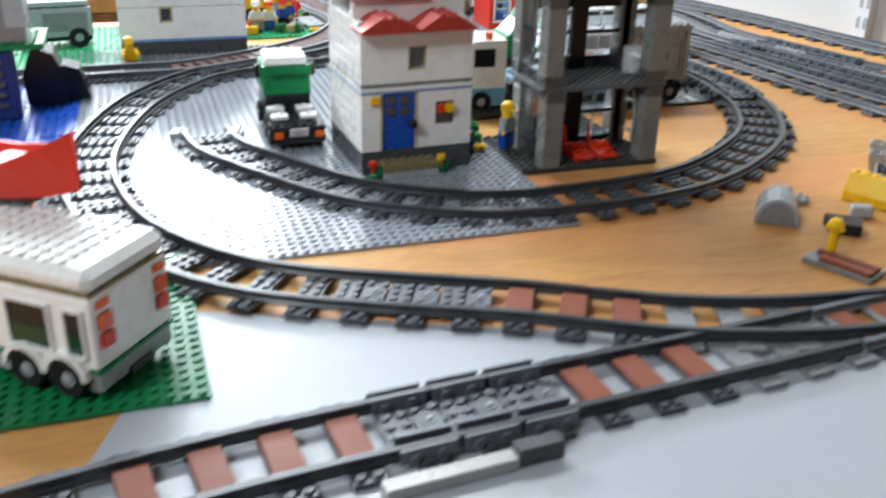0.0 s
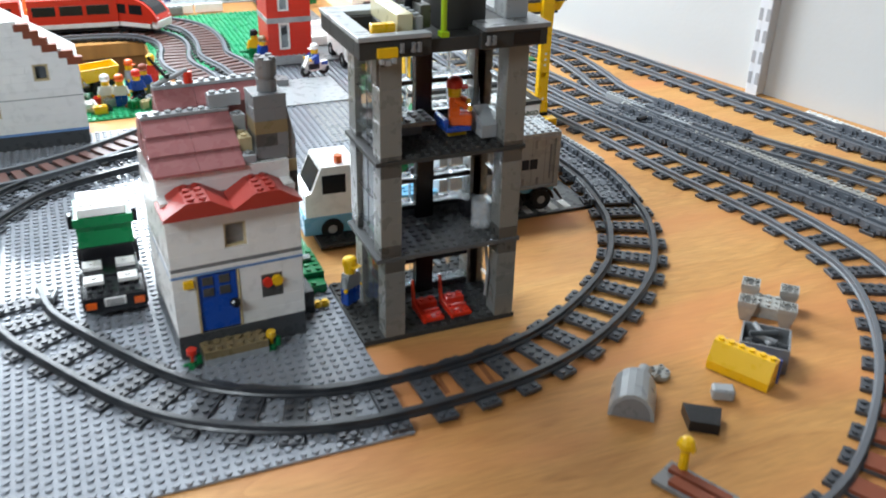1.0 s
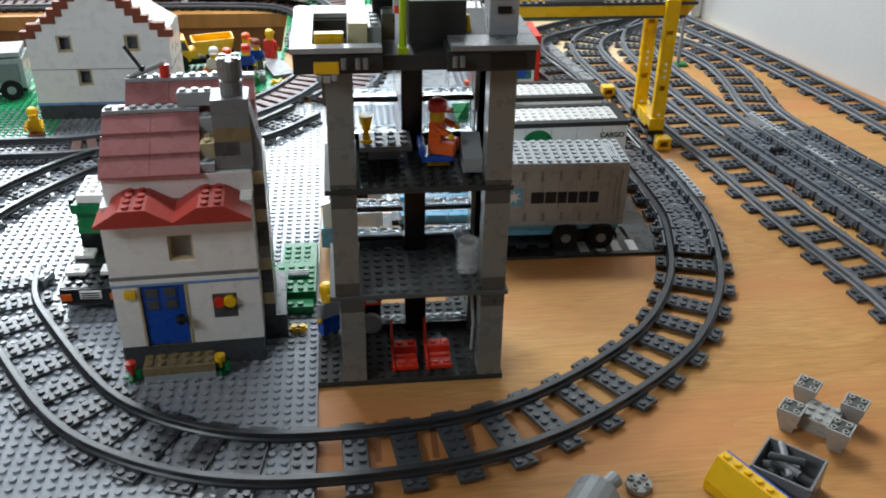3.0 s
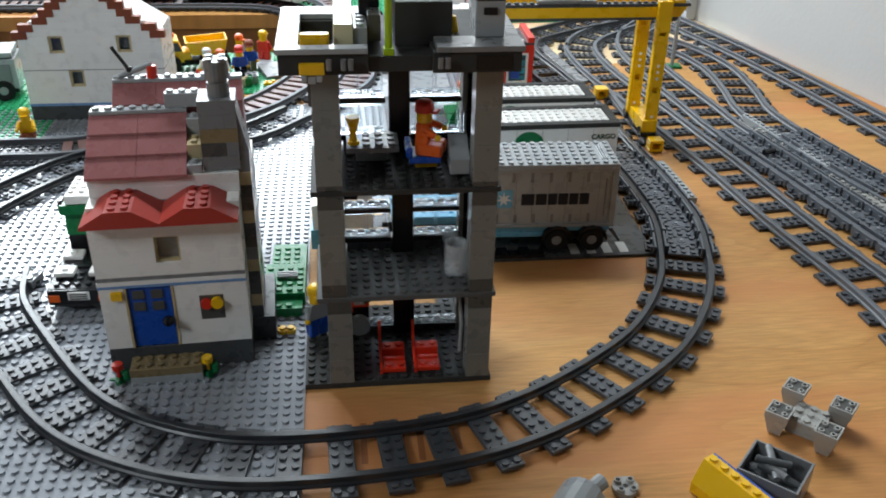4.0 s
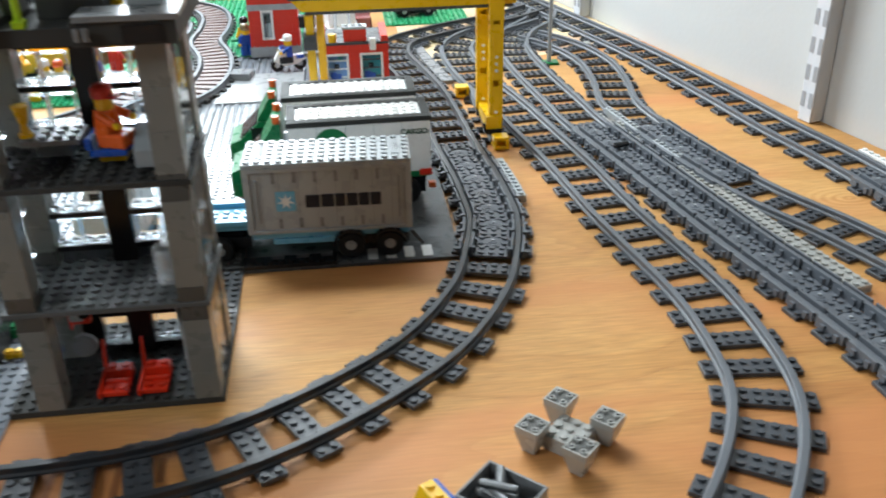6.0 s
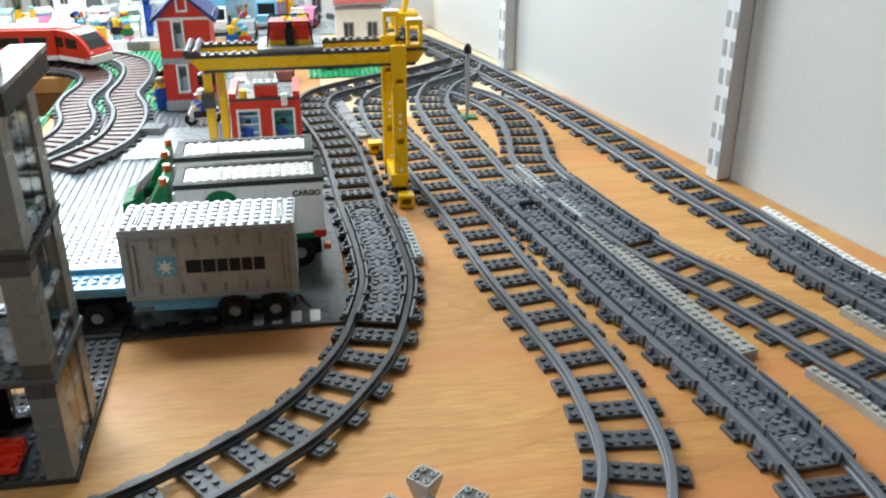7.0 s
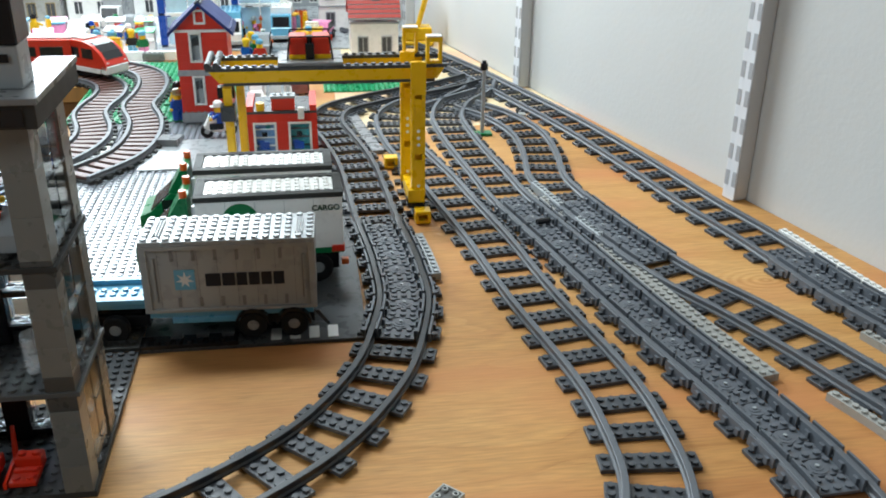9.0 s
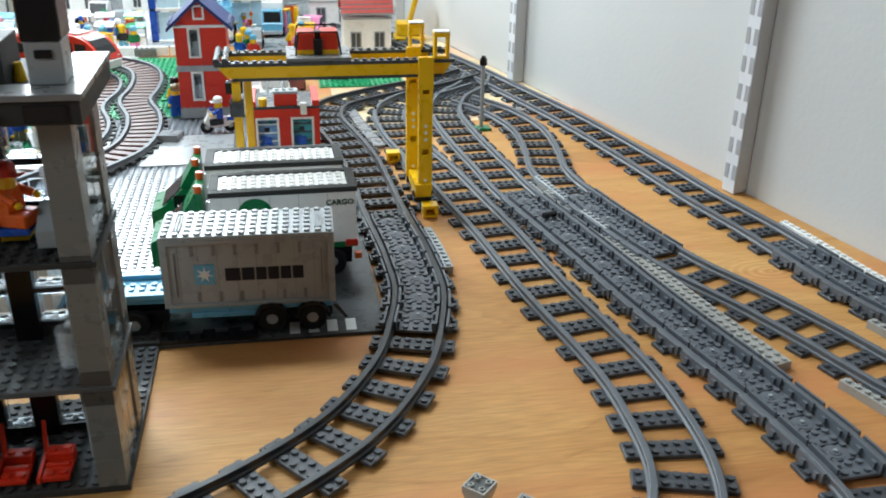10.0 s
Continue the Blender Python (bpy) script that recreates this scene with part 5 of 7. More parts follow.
def grey_container():
    t = thing("container", pose(0.1335, 0.1755, 0.0262, 0, 0, -2.0), "light grey ribbed shipping container on the blue trailer", "toy container")
    L, D, H = 0.1275, 0.047, 0.0550
    part("body", Mesh().box(0.001, 0.0016, 0, L - 0.001, D, H, 0.0004), LGREY, t)
    for x in (0.0, L - 0.0052):
        part("end_post", bx(x, 0, 0, x + 0.0052, 0.004, H, 0.0003), LGREY, t)
        part("end_rib", bx(x + (0.0080 if x == 0 else -0.0042), 0.0004, 0.009, x + (0.0098 if x == 0 else -0.0024), 0.0020, H - 0.010, 0.0002), LGREY, t)
        # darker flat strip gives the end slot its shade
        part("dark_slot", bx(x + (0.0100 if x == 0 else -0.0050), 0.0012, 0.009, x + (0.0108 if x == 0 else -0.0042), 0.0018, H - 0.010, 0), MGREY, t)
    part("top_rail", bx(0, -0.0004, H - 0.0036, L, 0.003, H, 0.0002), LGREY, t)
    part("bottom_rail", bx(0, -0.0002, 0, L, 0.003, 0.0026, 0.0002), LGREY, t)
    # slots are not cut in; the darker grey paints their shade
    for k in range(6):
        x = 0.0215 + k * 0.0158
        part("rib_slot", bx(x, 0.0011, H - 0.0130, x + 0.0026, 0.0018, H - 0.0042, 0), MGREY, t, "short slot, flat with its shade in the grey")
        part("rib_slot", bx(x + 0.003, 0.0011, 0.0040, x + 0.0056, 0.0018, 0.0118, 0), MGREY, t, "short slot, flat with its shade in the grey")
    for k in range(8):
        x = 0.0125 + k * 0.0142
        part("panel_joint", bx(x, 0.00135, 0.004, x + 0.0003, 0.0017, H - 0.004, 0), MGREY, t)
    part("roof", Mesh().box(0, 0, H, L, D + 0.001, H + 0.0032, 0.0003).studs(-0.0002, 0, 16, 6, H + 0.0032, 10, keep=lambda i, j: not (i in (1, 14) and 1 <= j <= 4)), LGREY, t)
    for x in (1.15 * U, 14.15 * U):
        for q in range(3):
            part("roof_grille", bx(x + q * 0.0022, U * 1.1, H + 0.0032, x + q * 0.0022 + 0.0012, U * 4.9, H + 0.0048, 0.0002), LGREY, t)
    em = part("emblem", bx(0.0235, 0.0010, 0.0185, 0.0385, 0.0014, 0.0350, 0), AZURE, t, "light blue square emblem")
    star = []
    for i in range(14):
        r = 0.0066 if i % 2 == 0 else 0.0026
        a = math.pi / 2 + math.pi * i / 7
        star.append((0.0310 + r * math.cos(a), 0.0268 + r * math.sin(a)))
    part("star", Mesh().prism(star, 0.0006, 0.0011, "y"), PAINT, em, "white star shape")
    x = 0.0460
    for w in (0.0110, 0.0092, 0.0076, 0.0080, 0.0076, 0.0080):
        part("mark_bar", bx(x, 0.0010, 0.0208, x + w, 0.0014, 0.0312, 0), INK, t, "black block of the maker's mark")
        x += w + 0.0013
    return t


grey_container()


def cargo_truck(x, y, label, full=True):
    t = thing("cargo_truck", pose(x, y, 0.0034, 0, 0, 1.0 if full else 0.5), label, "toy truck", "white cargo trucks")
    L, D = 0.120, 0.046
    body = part("box_body", Mesh().box(0, 0, 0.0310, L, D, 0.0770, 0.0004), WHITE, t)
    for k in range(1, 5):
        part("panel_joint", bx(k * 0.024, -0.0003, 0.032, k * 0.024 + 0.0003, 0.0002, 0.076, 0), LGREY, body)
    part("trim", bx(-0.0004, -0.0006, 0.0262, L + 0.0004, D + 0.0006, 0.0309), GREEN, t, "green trim strip")
    part("tail_lamp", bx(L - 0.010, -0.0010, 0.0272, L + 0.0008, 0.006, 0.0330), RED, t, "red tail lamp")
    part("tail_lamp", bx(L - 0.002, 0.0004, 0.014, L + 0.004, 0.006, 0.019), ORANGE, t, "orange tail lamp")
    rim = Mesh()
    rim.box(-0.001, -0.001, 0.0771, L + 0.001, 0.0068, 0.0815, 0.0003).box(-0.001, D - 0.0058, 0.0771, L + 0.001, D + 0.001, 0.0815, 0.0003)
    rim.box(-0.001, 0.0068, 0.0771, 0.0065, D - 0.0058, 0.0815, 0.0003).box(L - 0.0065, 0.0068, 0.0771, L + 0.001, D - 0.0058, 0.0815, 0.0003)
    part("roof_rim", rim, ROOFDARK, t, "dark grey roof rim")
    part("roof", Mesh().box(0.0066, 0.0069, 0.0771, L - 0.0066, D - 0.0059, 0.0800, 0.0002).studs(0.0078, 0.0069, 13, 4, 0.0800, 10), WHITE, t, "white studded roof")
    lettering(t, "CARGO", L - 0.0255, -0.0003, 0.0656, 0.0066, DGREEN)
    part("emblem", Mesh().cyl(0, 0, 0, 0.0004, 0.0148, 28).move(Matrix.Translation((0.036, -0.0001, 0.0600)) @ Matrix.Rotation(math.pi / 2, 4, "X")), GREEN, t, "dark green round emblem")
    part("chassis", Mesh().box(-0.045, 0.008, 0.0075, L - 0.004, D - 0.008, 0.0180, 0.0004).box(0.005, 0.004, 0.0180, L - 0.004, D - 0.004, 0.0262, 0.0004), BLACK, t)
    for wx in (-0.030, 0.070, 0.098):
        for wy in (-0.001, D - 0.007):
            wheel(t, wx, wy, 0.0126)
    cab = part("cab", Mesh().prism([(-0.050, 0.018), (-0.006, 0.018), (-0.006, 0.056), (-0.022, 0.060), (-0.040, 0.044), (-0.050, 0.040)], 0.001, D - 0.001, "y"), GREEN, t, "green cab")
    for wy in (-0.0006, D - 0.0094):
        part("side_tank", Mesh().rod((-0.030, wy + 0.005, 0.0225), (-0.008, wy + 0.005, 0.0225), 0.0046, 12), CHROME, t, "silver fuel tank")
        part("step_block", bx(-0.047, wy, 0.0182, -0.034, wy + 0.010, 0.0300, 0.0005), GREEN, cab, "green step block")
        part("side_glass", bx(-0.0300, wy if wy > 0 else wy + 0.0010, 0.0430, -0.0140, wy + 0.0022 if wy < 0 else wy + 0.0090, 0.0545, 0.0003), BLACK, cab, "dark side window")
    part("grille", bx(-0.0516, 0.008, 0.020, -0.0500, D - 0.008, 0.036, 0.0003), CHROME, cab, "silver grille")
    part("cab_roof", Mesh().prism([(-0.024, 0.060), (-0.006, 0.060), (-0.006, 0.080), (-0.012, 0.080)], 0.003, D - 0.003, "y"), GREEN, cab)
    part("windscreen", Mesh().prism([(-0.0408, 0.0445), (-0.040, 0.044), (-0.024, 0.0585), (-0.0248, 0.059)], 0.004, D - 0.004, "y"), BLACK, cab, "dark windscreen")
    for wy in (0.004, D - 0.009):
        part("exhaust", Mesh().cyl(-0.001, wy + 0.003, 0.026, 0.072, 0.0026, 10), CHROME, cab, "silver exhaust stack")
        part("marker_lamp", Mesh().cyl(-0.009, wy + 0.003, 0.080, 0.086, 0.0032, 10), ORANGE, cab, "orange marker lamp")
    return t


cargo_truck(0.1655, 0.2600, "white cargo truck with green cab beside the container truck")
cargo_truck(0.1590, 0.3270, "white cargo truck with a green cab, parked under the crane", False)


# ---------- the yellow gantry crane ----------
def crane():
    t = thing("gantry_crane", Matrix(), "yellow and dark grey toy gantry crane over the trucks", "toy crane")
    for y in (0.4115, 0.4558):
        b = part("beam", Mesh().prism([(0.180, 0.1400), (0.3860, 0.1400), (0.393, 0.1506), (0.171, 0.1506)], y, y + 0.0078, "y"), YELLOW, t)
        part("beam_edge", bx(0.184, y - 0.0002, 0.1370, 0.384, y + 0.008, 0.1399), DGREY, b, "dark grey lower edge")
        part("beam_top", Mesh().box(0.168, y - 0.0002, 0.1507, 0.396, y + 0.008, 0.1539, 0.0002).studs(0.169, y - 0.0001, 28, 1, 0.1539), DGREY, b, "dark grey studded top plate")
    for x in (0.170, 0.178):
        part("cross_tile", Mesh().rod((x, 0.4105, 0.1560), (x, 0.4645, 0.1560), 0.0032, 10), DGREY, t, "dark grey rounded end tile")
    part("cross_beam", bx(0.377, 0.4196, 0.1470, 0.393, 0.4556, 0.1506), DGREY, t)
    # right legs with a sloped tie at the foot
    for x, y in ((0.3600, 0.4030), (0.3540, 0.4470)):
        leg = Mesh().box(x, y, 0.022, x + 0.0036, y + 0.008, 0.1575, 0.0003).box(x + 0.0104, y, 0.022, x + 0.0138, y + 0.008, 0.1575, 0.0003).box(x + 0.0036, y + 0.0052, 0.022, x + 0.0104, y + 0.008, 0.1575, 0.0002)
        leg.box(x - 0.0004, y - 0.0004, 0.126, x + 0.0142, y + 0.0002, 0.1580, 0.0003).box(x - 0.0004, y - 0.0004, 0.022, x + 0.0142, y + 0.0002, 0.03, 0.0003)
        lg = part("leg", leg, YELLOW, t, "yellow leg with peg holes")
        fr = Mesh().box(x + 0.0036, y - 0.0003, 0.03, x + 0.0104, y + 0.0012, 0.0600, 0.0002).box(x + 0.0036, y - 0.0003, 0.066, x + 0.0104, y + 0.0012, 0.122, 0.0002)
        part("leg_face", fr, YELLOW, lg)
        for z in (0.033, 0.076, 0.083, 0.090):
            part("peg_hole", Mesh().rod((x + 0.007, y - 0.0006, z), (x + 0.007, y + 0.0008, z), 0.0017, 10), PAINT, lg, "round peg hole")
    part("foot_tie", Mesh().prism([(0.398, 0.0145), (0.398, 0.0300), (0.458, 0.0300), (0.458, 0.0210)], 0.3560, 0.3725, "x"), YELLOW, t, "sloped yellow foot tie")
    part("carriage", Mesh().box(0.356, 0.396, 0.0120, 0.372, 0.470, 0.0170, 0.0004), BLACK, t)
    for y in (0.404, 0.458):
        part("roller", Mesh().rod((0.355, y, 0.0160), (0.373, y, 0.0160), 0.006, 12), BLACK, t, "black roller")
    for x, y in ((0.3615, 0.3800), (0.3450, 0.5450)):
        ms = Mesh().box(x, y, 0.0010, x + 0.0155, y + 0.0145, 0.0042, 0.0003).box(x, y, 0.0105, x + 0.0155, y + 0.0145, 0.0138, 0.0003).box(x, y, 0.0042, x + 0.0032, y + 0.0145, 0.0105, 0.0003).box(x + 0.0123, y, 0.0042, x + 0.0155, y + 0.0145, 0.0105, 0.0003).box(x + 0.0034, y + 0.011, 0.0042, x + 0.0121, y + 0.014, 0.0105, 0)
        part("end_stop", ms, YELLOW, t, "hollow yellow end stop")
    # left legs
    for x, y in ((0.1830, 0.404), (0.1925, 0.440)):
        part("leg", Mesh().box(x, y, 0.018, x + 0.0078, y + 0.008, 0.1369, 0.0004).box(x + 0.0016, y - 0.0006, 0.03, x + 0.0062, y + 0.0004, 0.100, 0.0002), YELLOW, t, "plain yellow leg")
    part("left_leg_head", bx(0.1800, 0.3985, 0.1065, 0.1930, 0.4135, 0.1205), DGREY, t, "dark grey block on the leg")
    part("carriage", bx(0.184, 0.398, 0.0034, 0.208, 0.452, 0.018), BLACK, t)
    # trolley and lamps
    tr = part("trolley", Mesh().box(0.2350, 0.4125, 0.1541, 0.2960, 0.4665, 0.1575, 0.0003), MGREY, t, "mid grey trolley plate")
    for x in (0.2460, 0.2680):
        part("trolley_box", Mesh().box(x, 0.4285, 0.1576, x + 0.017, 0.4525, 0.1787, 0.0016), RED, tr, "red rounded winch box")
        part("trolley_strip", bx(x - 0.0005, 0.4277, 0.1576, x + 0.0175, 0.4290, 0.1617), YELLOW, tr)
    part("winch", Mesh().box(0.2612, 0.4245, 0.1576, 0.2696, 0.4545, 0.1727, 0.0008).cyl(0.2654, 0.4335, 0.1727, 0.1787, 0.0035, 10), BLACK, tr)
    for y in (0.4225, 0.4585):
        part("cage_bar", Mesh().rod((0.244, y, 0.1577), (0.247, y, 0.1797), 0.0009, 6), BLACK, tr, "thin black cage bar")
        part("cage_bar", Mesh().rod((0.247, y, 0.1797), (0.284, y, 0.1797), 0.0009, 6), BLACK, tr, "thin black cage bar")
        part("cage_bar", Mesh().rod((0.284, y, 0.1797), (0.287, y, 0.1577), 0.0009, 6), BLACK, tr, "thin black cage bar")
    for x in (0.2465, 0.2845):
        part("cage_bar", Mesh().rod((x, 0.4225, 0.1737), (x, 0.4585, 0.1737), 0.0009, 6), BLACK, tr, "thin black cage bar")
    for x, y in ((0.3580, 0.4580), (0.3760, 0.4130)):
        fl = part("lamp_frame", Mesh().box(x, y, 0.1539, x + 0.0028, y + 0.010, 0.1747, 0.0002).box(x + 0.0122, y, 0.1539, x + 0.015, y + 0.010, 0.1747, 0.0002).box(x + 0.0028, y, 0.1539, x + 0.0122, y + 0.010, 0.1567, 0.0002).box(x - 0.0004, y - 0.0004, 0.1748, x + 0.0154, y + 0.0104, 0.1792, 0.0004), YELLOW, t, "open yellow lamp frame")
        part("lamp_cap", Mesh().box(x, y, 0.1793, x + 0.015, y + 0.01, 0.1805, 0.0002), WHITE, fl)
    part("hoist", Mesh().box(0.176, 0.424, 0.122, 0.192, 0.436, 0.1325).rod((0.184, 0.43, 0.1325), (0.184, 0.43, 0.1530), 0.0012), BLACK, t)


crane()

t = thing("crane_rail", Matrix(), "single dark grey rail on black ties beside the ring track", "toy track")
rail = Mesh().box(0.3612, 0.395, 0.0062, 0.3668, 0.562, 0.0098, 0.0006).box(0.3600, 0.395, 0.0034, 0.3680, 0.562, 0.0062, 0.0004)
part("rail", rail, RAILM, t, "smooth grey rail")
for k in range(6):
    part("tie", bx(0.352, 0.400 + k * 0.0310, 0.0003, 0.376, 0.411 + k * 0.0310, 0.0034, 0.0003), BLACK, t, "short black tie")


# ---------- the thin signal pole and small studs on the wood ----------
t = thing("signal_pole", pose(0.482, 0.664, 0.0), "tall thin grey toy signal pole with a green foot", "toy signal")
part("foot", Mesh().box(-0.014, -0.008, 0.0003, 0.012, 0.008, 0.0035), GREEN, t, "green foot plate")
part("mast", Mesh().cyl(0, 0, 0.0035, 0.0850, 0.0026, 10), LGREY, t)
part("head", Mesh().cyl(0, 0, 0.0850, 0.0930, 0.0048, 12).cyl(0, 0, 0.093, 0.0965, 0.003, 12), BLACK, t, "black round head")
t = thing("lever", pose(0.352, 0.742, 0.0), "small black toy lever standing on the wood", "toy lever")
part("lever_base", Mesh().box(-0.006, -0.004, 0.0003, 0.006, 0.004, 0.0032), BLACK, t)
part("lever_arm", Mesh().rod((0, 0, 0.0032), (0.0005, 0, 0.0130), 0.0015), BLACK, t)
t = thing("lever", pose(0.545, 0.740, 0.0), "small dark toy track lever beside the switch", "toy lever")
part("lever_base", Mesh().box(-0.012, -0.006, 0.0003, 0.012, 0.006, 0.0042), OLDGREY, t)
part("lever_arm", Mesh().rod((0, 0, 0.0042), (0.001, 0, 0.0135), 0.0018), OLDDARK, t)
t = thing("connector", pose(0.478, 0.352, 0.0095), "dark round toy connector lying between the tracks", "toy connector")
part("plug", Mesh().rod((0, 0, 0.0), (0.014, 0.004, 0.0), 0.0030, 12), BLACK, t)


# ---------- loose parts on the wood ----------
def brick_cluster():
    """Grey inverted slope bricks joined in a cross, upside down."""
    t = thing("brick_cluster", pose(0.3283, -0.0685, 0.0004, 0, 0, -44) @ Matrix.Scale(0.94, 4), "light grey slope bricks joined into an upturned table shape", "toy bricks")
    part("core", Mesh().box(-0.012, -0.012, 0, 0.012, 0.012, 0.0112, 0.0004).studs(-0.012, -0.012, 3, 3, 0.0112, 10), OLDGREY, t)
    for sx in (-1, 1):
        for sy in (-1, 1):
            x, y = sx * 0.0165, sy * 0.0165
            p = Mesh()
            a, b = 0.0079, 0.0042
            z0, z1 = 0.0, 0.0192
            vs = [(x - b, y - b, z0), (x + b, y - b, z0), (x + b, y + b, z0), (x - b, y + b, z0), (x - a, y - a, z1 - 0.004), (x + a, y - a, z1 - 0.004), (x + a, y + a, z1 - 0.004), (x - a, y + a, z1 - 0.004), (x - a, y - a, z1 - 0.0012), (x + a, y - a, z1 - 0.0012), (x + a, y + a, z1 - 0.0012), (x - a, y + a, z1 - 0.0012)]
            p.add(vs, [(3, 2, 1, 0)] + [(i, (i + 1) % 4, 4 + (i + 1) % 4, 4 + i) for i in range(4)] + [(4 + i, 4 + (i + 1) % 4, 8 + (i + 1) % 4, 8 + i) for i in range(4)] + [(8, 9, 10, 11)])
            leg = part("slope_brick", p, OLDGREY, t)
            rim = Mesh()
            for u, v, w, h in ((-a, -a, 2 * a, 0.0011), (-a, a - 0.0011, 2 * a, 0.0011), (-a, -a + 0.0011, 0.0011, 2 * a - 0.0022), (a - 0.0011, -a + 0.0011, 0.0011, 2 * a - 0.0022)):
                rim.box(x + u, y + v, z1 - 0.0012, x + u + w, y + v + h, z1, 0)
            part("rim", rim, OLDGREY, leg)
            # flat dark sheet: the shade of the hollow is put into its colour
            part("hollow", bx(x - a + 0.0012, y - a + 0.0012, z1 - 0.00115, x + a - 0.0012, y + a - 0.0012, z1 - 0.0010, 0), OLDDARK, leg, "dark sheet for the hollow's shade")
            for u in (-1, 1):
                for v in (-1, 1):
                    part("tube", Mesh().cyl(x + u * 0.0040, y + v * 0.0040, z1 - 0.001, z1 + 0.0006, 0.0021, 10), OLDGREY, leg)
                    # black disc on the tube paints the shade inside it
                    part("tube_hole", Mesh().cyl(x + u * 0.0040, y + v * 0.0040, z1 + 0.0006, z1 + 0.0007, 0.0012, 8), BLACK, leg, "dark hole")


brick_cluster()
t = thing("slope_brick", pose(0.2312, -0.1165, 0.0006, 0, 0, -63), "bright yellow toy slope brick lying on the wood", "toy brick")
part("slope", Mesh().prism([(0, 0), (0.0155, 0), (0.0155, 0.0215), (0.0078, 0.0215), (0.0, 0.0070)], 0, 0.048, "x"), YELLOW, t)
part("top_studs", Mesh().studs(0, 0.0077, 6, 1, 0.0215, 12), YELLOW, t)
part("back_plate", bx(-0.001, 0.0157, 0.0, 0.049, 0.0187, 0.0200), BLUE, t, "blue plate behind the slope")
t = thing("parts_box", pose(0.2550, -0.1217, 0.0006, 0, 0, -43), "mid grey open toy box filled with grey rods", "toy box")
part("tray", Mesh().box(0, 0, 0, 0.036, 0.032, 0.0016).box(0, 0, 0.0016, 0.0014, 0.032, 0.0210, 0.0002).box(0.0346, 0, 0.0016, 0.036, 0.032, 0.0210, 0.0002).box(0.0014, 0, 0.0016, 0.0346, 0.0014, 0.0210, 0.0002).box(0.0014, 0.0306, 0.0016, 0.0346, 0.032, 0.0210, 0.0002), MGREY, t)
rnd = random.Random(5)
for k in range(10):
    a = rnd.uniform(0, math.pi)
    cx, cy, z = 0.018 + rnd.uniform(-0.005, 0.005), 0.016 + rnd.uniform(-0.004, 0.004), 0.004 + k * 0.0019
    l = rnd.uniform(0.010, 0.0135)
    part("rod", Mesh().rod((cx - l * math.cos(a), cy - l * math.sin(a), z), (cx + l * math.cos(a), cy + l * math.sin(a), z + rnd.uniform(-0.001, 0.004)), 0.0023, 10), MGREY if k % 3 else DGREY, t, "short grey rod")


def tubes_disc(x, y, label):
    t = thing("round_plate", pose(x, y, 0.0005), label, "toy plate", "round plates")
    part("disc", Mesh().cyl(0, 0, 0, 0.0034, 0.0080, 20), OLDGREY, t)
    for u in (-1, 1):
        for v in (-1, 1):
            part("tube", Mesh().cyl(u * 0.0038, v * 0.0038, 0.0034, 0.0052, 0.0023, 12), OLDGREY, t)
            # black discs stand for the shade in the tubes and the middle hole
            part("tube_hole", Mesh().cyl(u * 0.0038, v * 0.0038, 0.0052, 0.0053, 0.0014, 10), BLACK, t, "dark hole")
    part("hole", Mesh().cyl(0, 0, 0.0034, 0.0036, 0.0016, 10), BLACK, t)


tubes_disc(0.1925, -0.1125, "pale grey round plate with four tubes lying on the wood")
cyl = Mesh()
poly = [(0.016 * math.cos(math.pi * i / 10), 0.0005 + 0.020 * math.sin(math.pi * i / 10)) for i in range(11)]
cyl.prism(poly, 0, 0.034, "y")
t = thing("half_cylinder", pose(0.1440, -0.1490, 0.0004, 0, 0, -37), "light grey half-round toy piece lying on the wood", "toy piece")
part("shell", cyl, LGREY, t)
part("front_panel", Mesh().prism([(0.0135 * math.cos(math.pi * i / 10), 0.001 + 0.0165 * math.sin(math.pi * i / 10)) for i in range(11)], -0.0004, 0.0002, "y"), MGREY, t)
part("spout", Mesh().rod((0.002, 0.034, 0.010), (0.006, 0.046, 0.012), 0.005, 12), LGREY, t)
t = thing("bracket", pose(0.1740, -0.1740, 0.0004, 0, 0, -30), "black toy bracket lying on the wood", "toy piece")
part("bracket_plate", Mesh().prism([(0, 0), (0.020, -0.002), (0.0235, 0.018), (-0.003, 0.020)], 0, 0.0085, "z"), BLACK, t)
t = thing("small_brick", pose(0.2100, -0.1520, 0.0004, 0, 0, -30), "small light grey toy brick lying on the wood", "toy brick")
part("block", Mesh().box(0, 0, 0, 0.016, 0.011, 0.0090, 0.0015), LGREY, t)
t = thing("hydrant_plate", pose(0.1210, -0.2080, 0.0006, 0, 0, -66), "brown and grey toy plate with a yellow hydrant", "toy plate")
part("plate", Mesh().box(0, 0, 0, 0.048, 0.024, 0.0032), MGREY, t)
part("tile", bx(0.010, 0.002, 0.0032, 0.046, 0.010, 0.0064), BROWN, t, "brown tile")
part("tile", bx(0.004, 0.0125, 0.0032, 0.046, 0.0185, 0.0064), BROWN, t, "brown tile")
part("hydrant", Mesh().cyl(0.010, 0.020, 0.0032, 0.0200, 0.0034, 10, 0.0030).ball(0.010, 0.020, 0.0245, 0.0058, 10).rod((0.004, 0.020, 0.0225), (0.016, 0.020, 0.0225), 0.0022), YELLOW, t, "yellow hydrant")

# pencil and printing marks on the plywood
t = thing("stamp", pose(0.030, -0.0600, 0.0), "faint dark stamped marks on the plywood", "stamp")
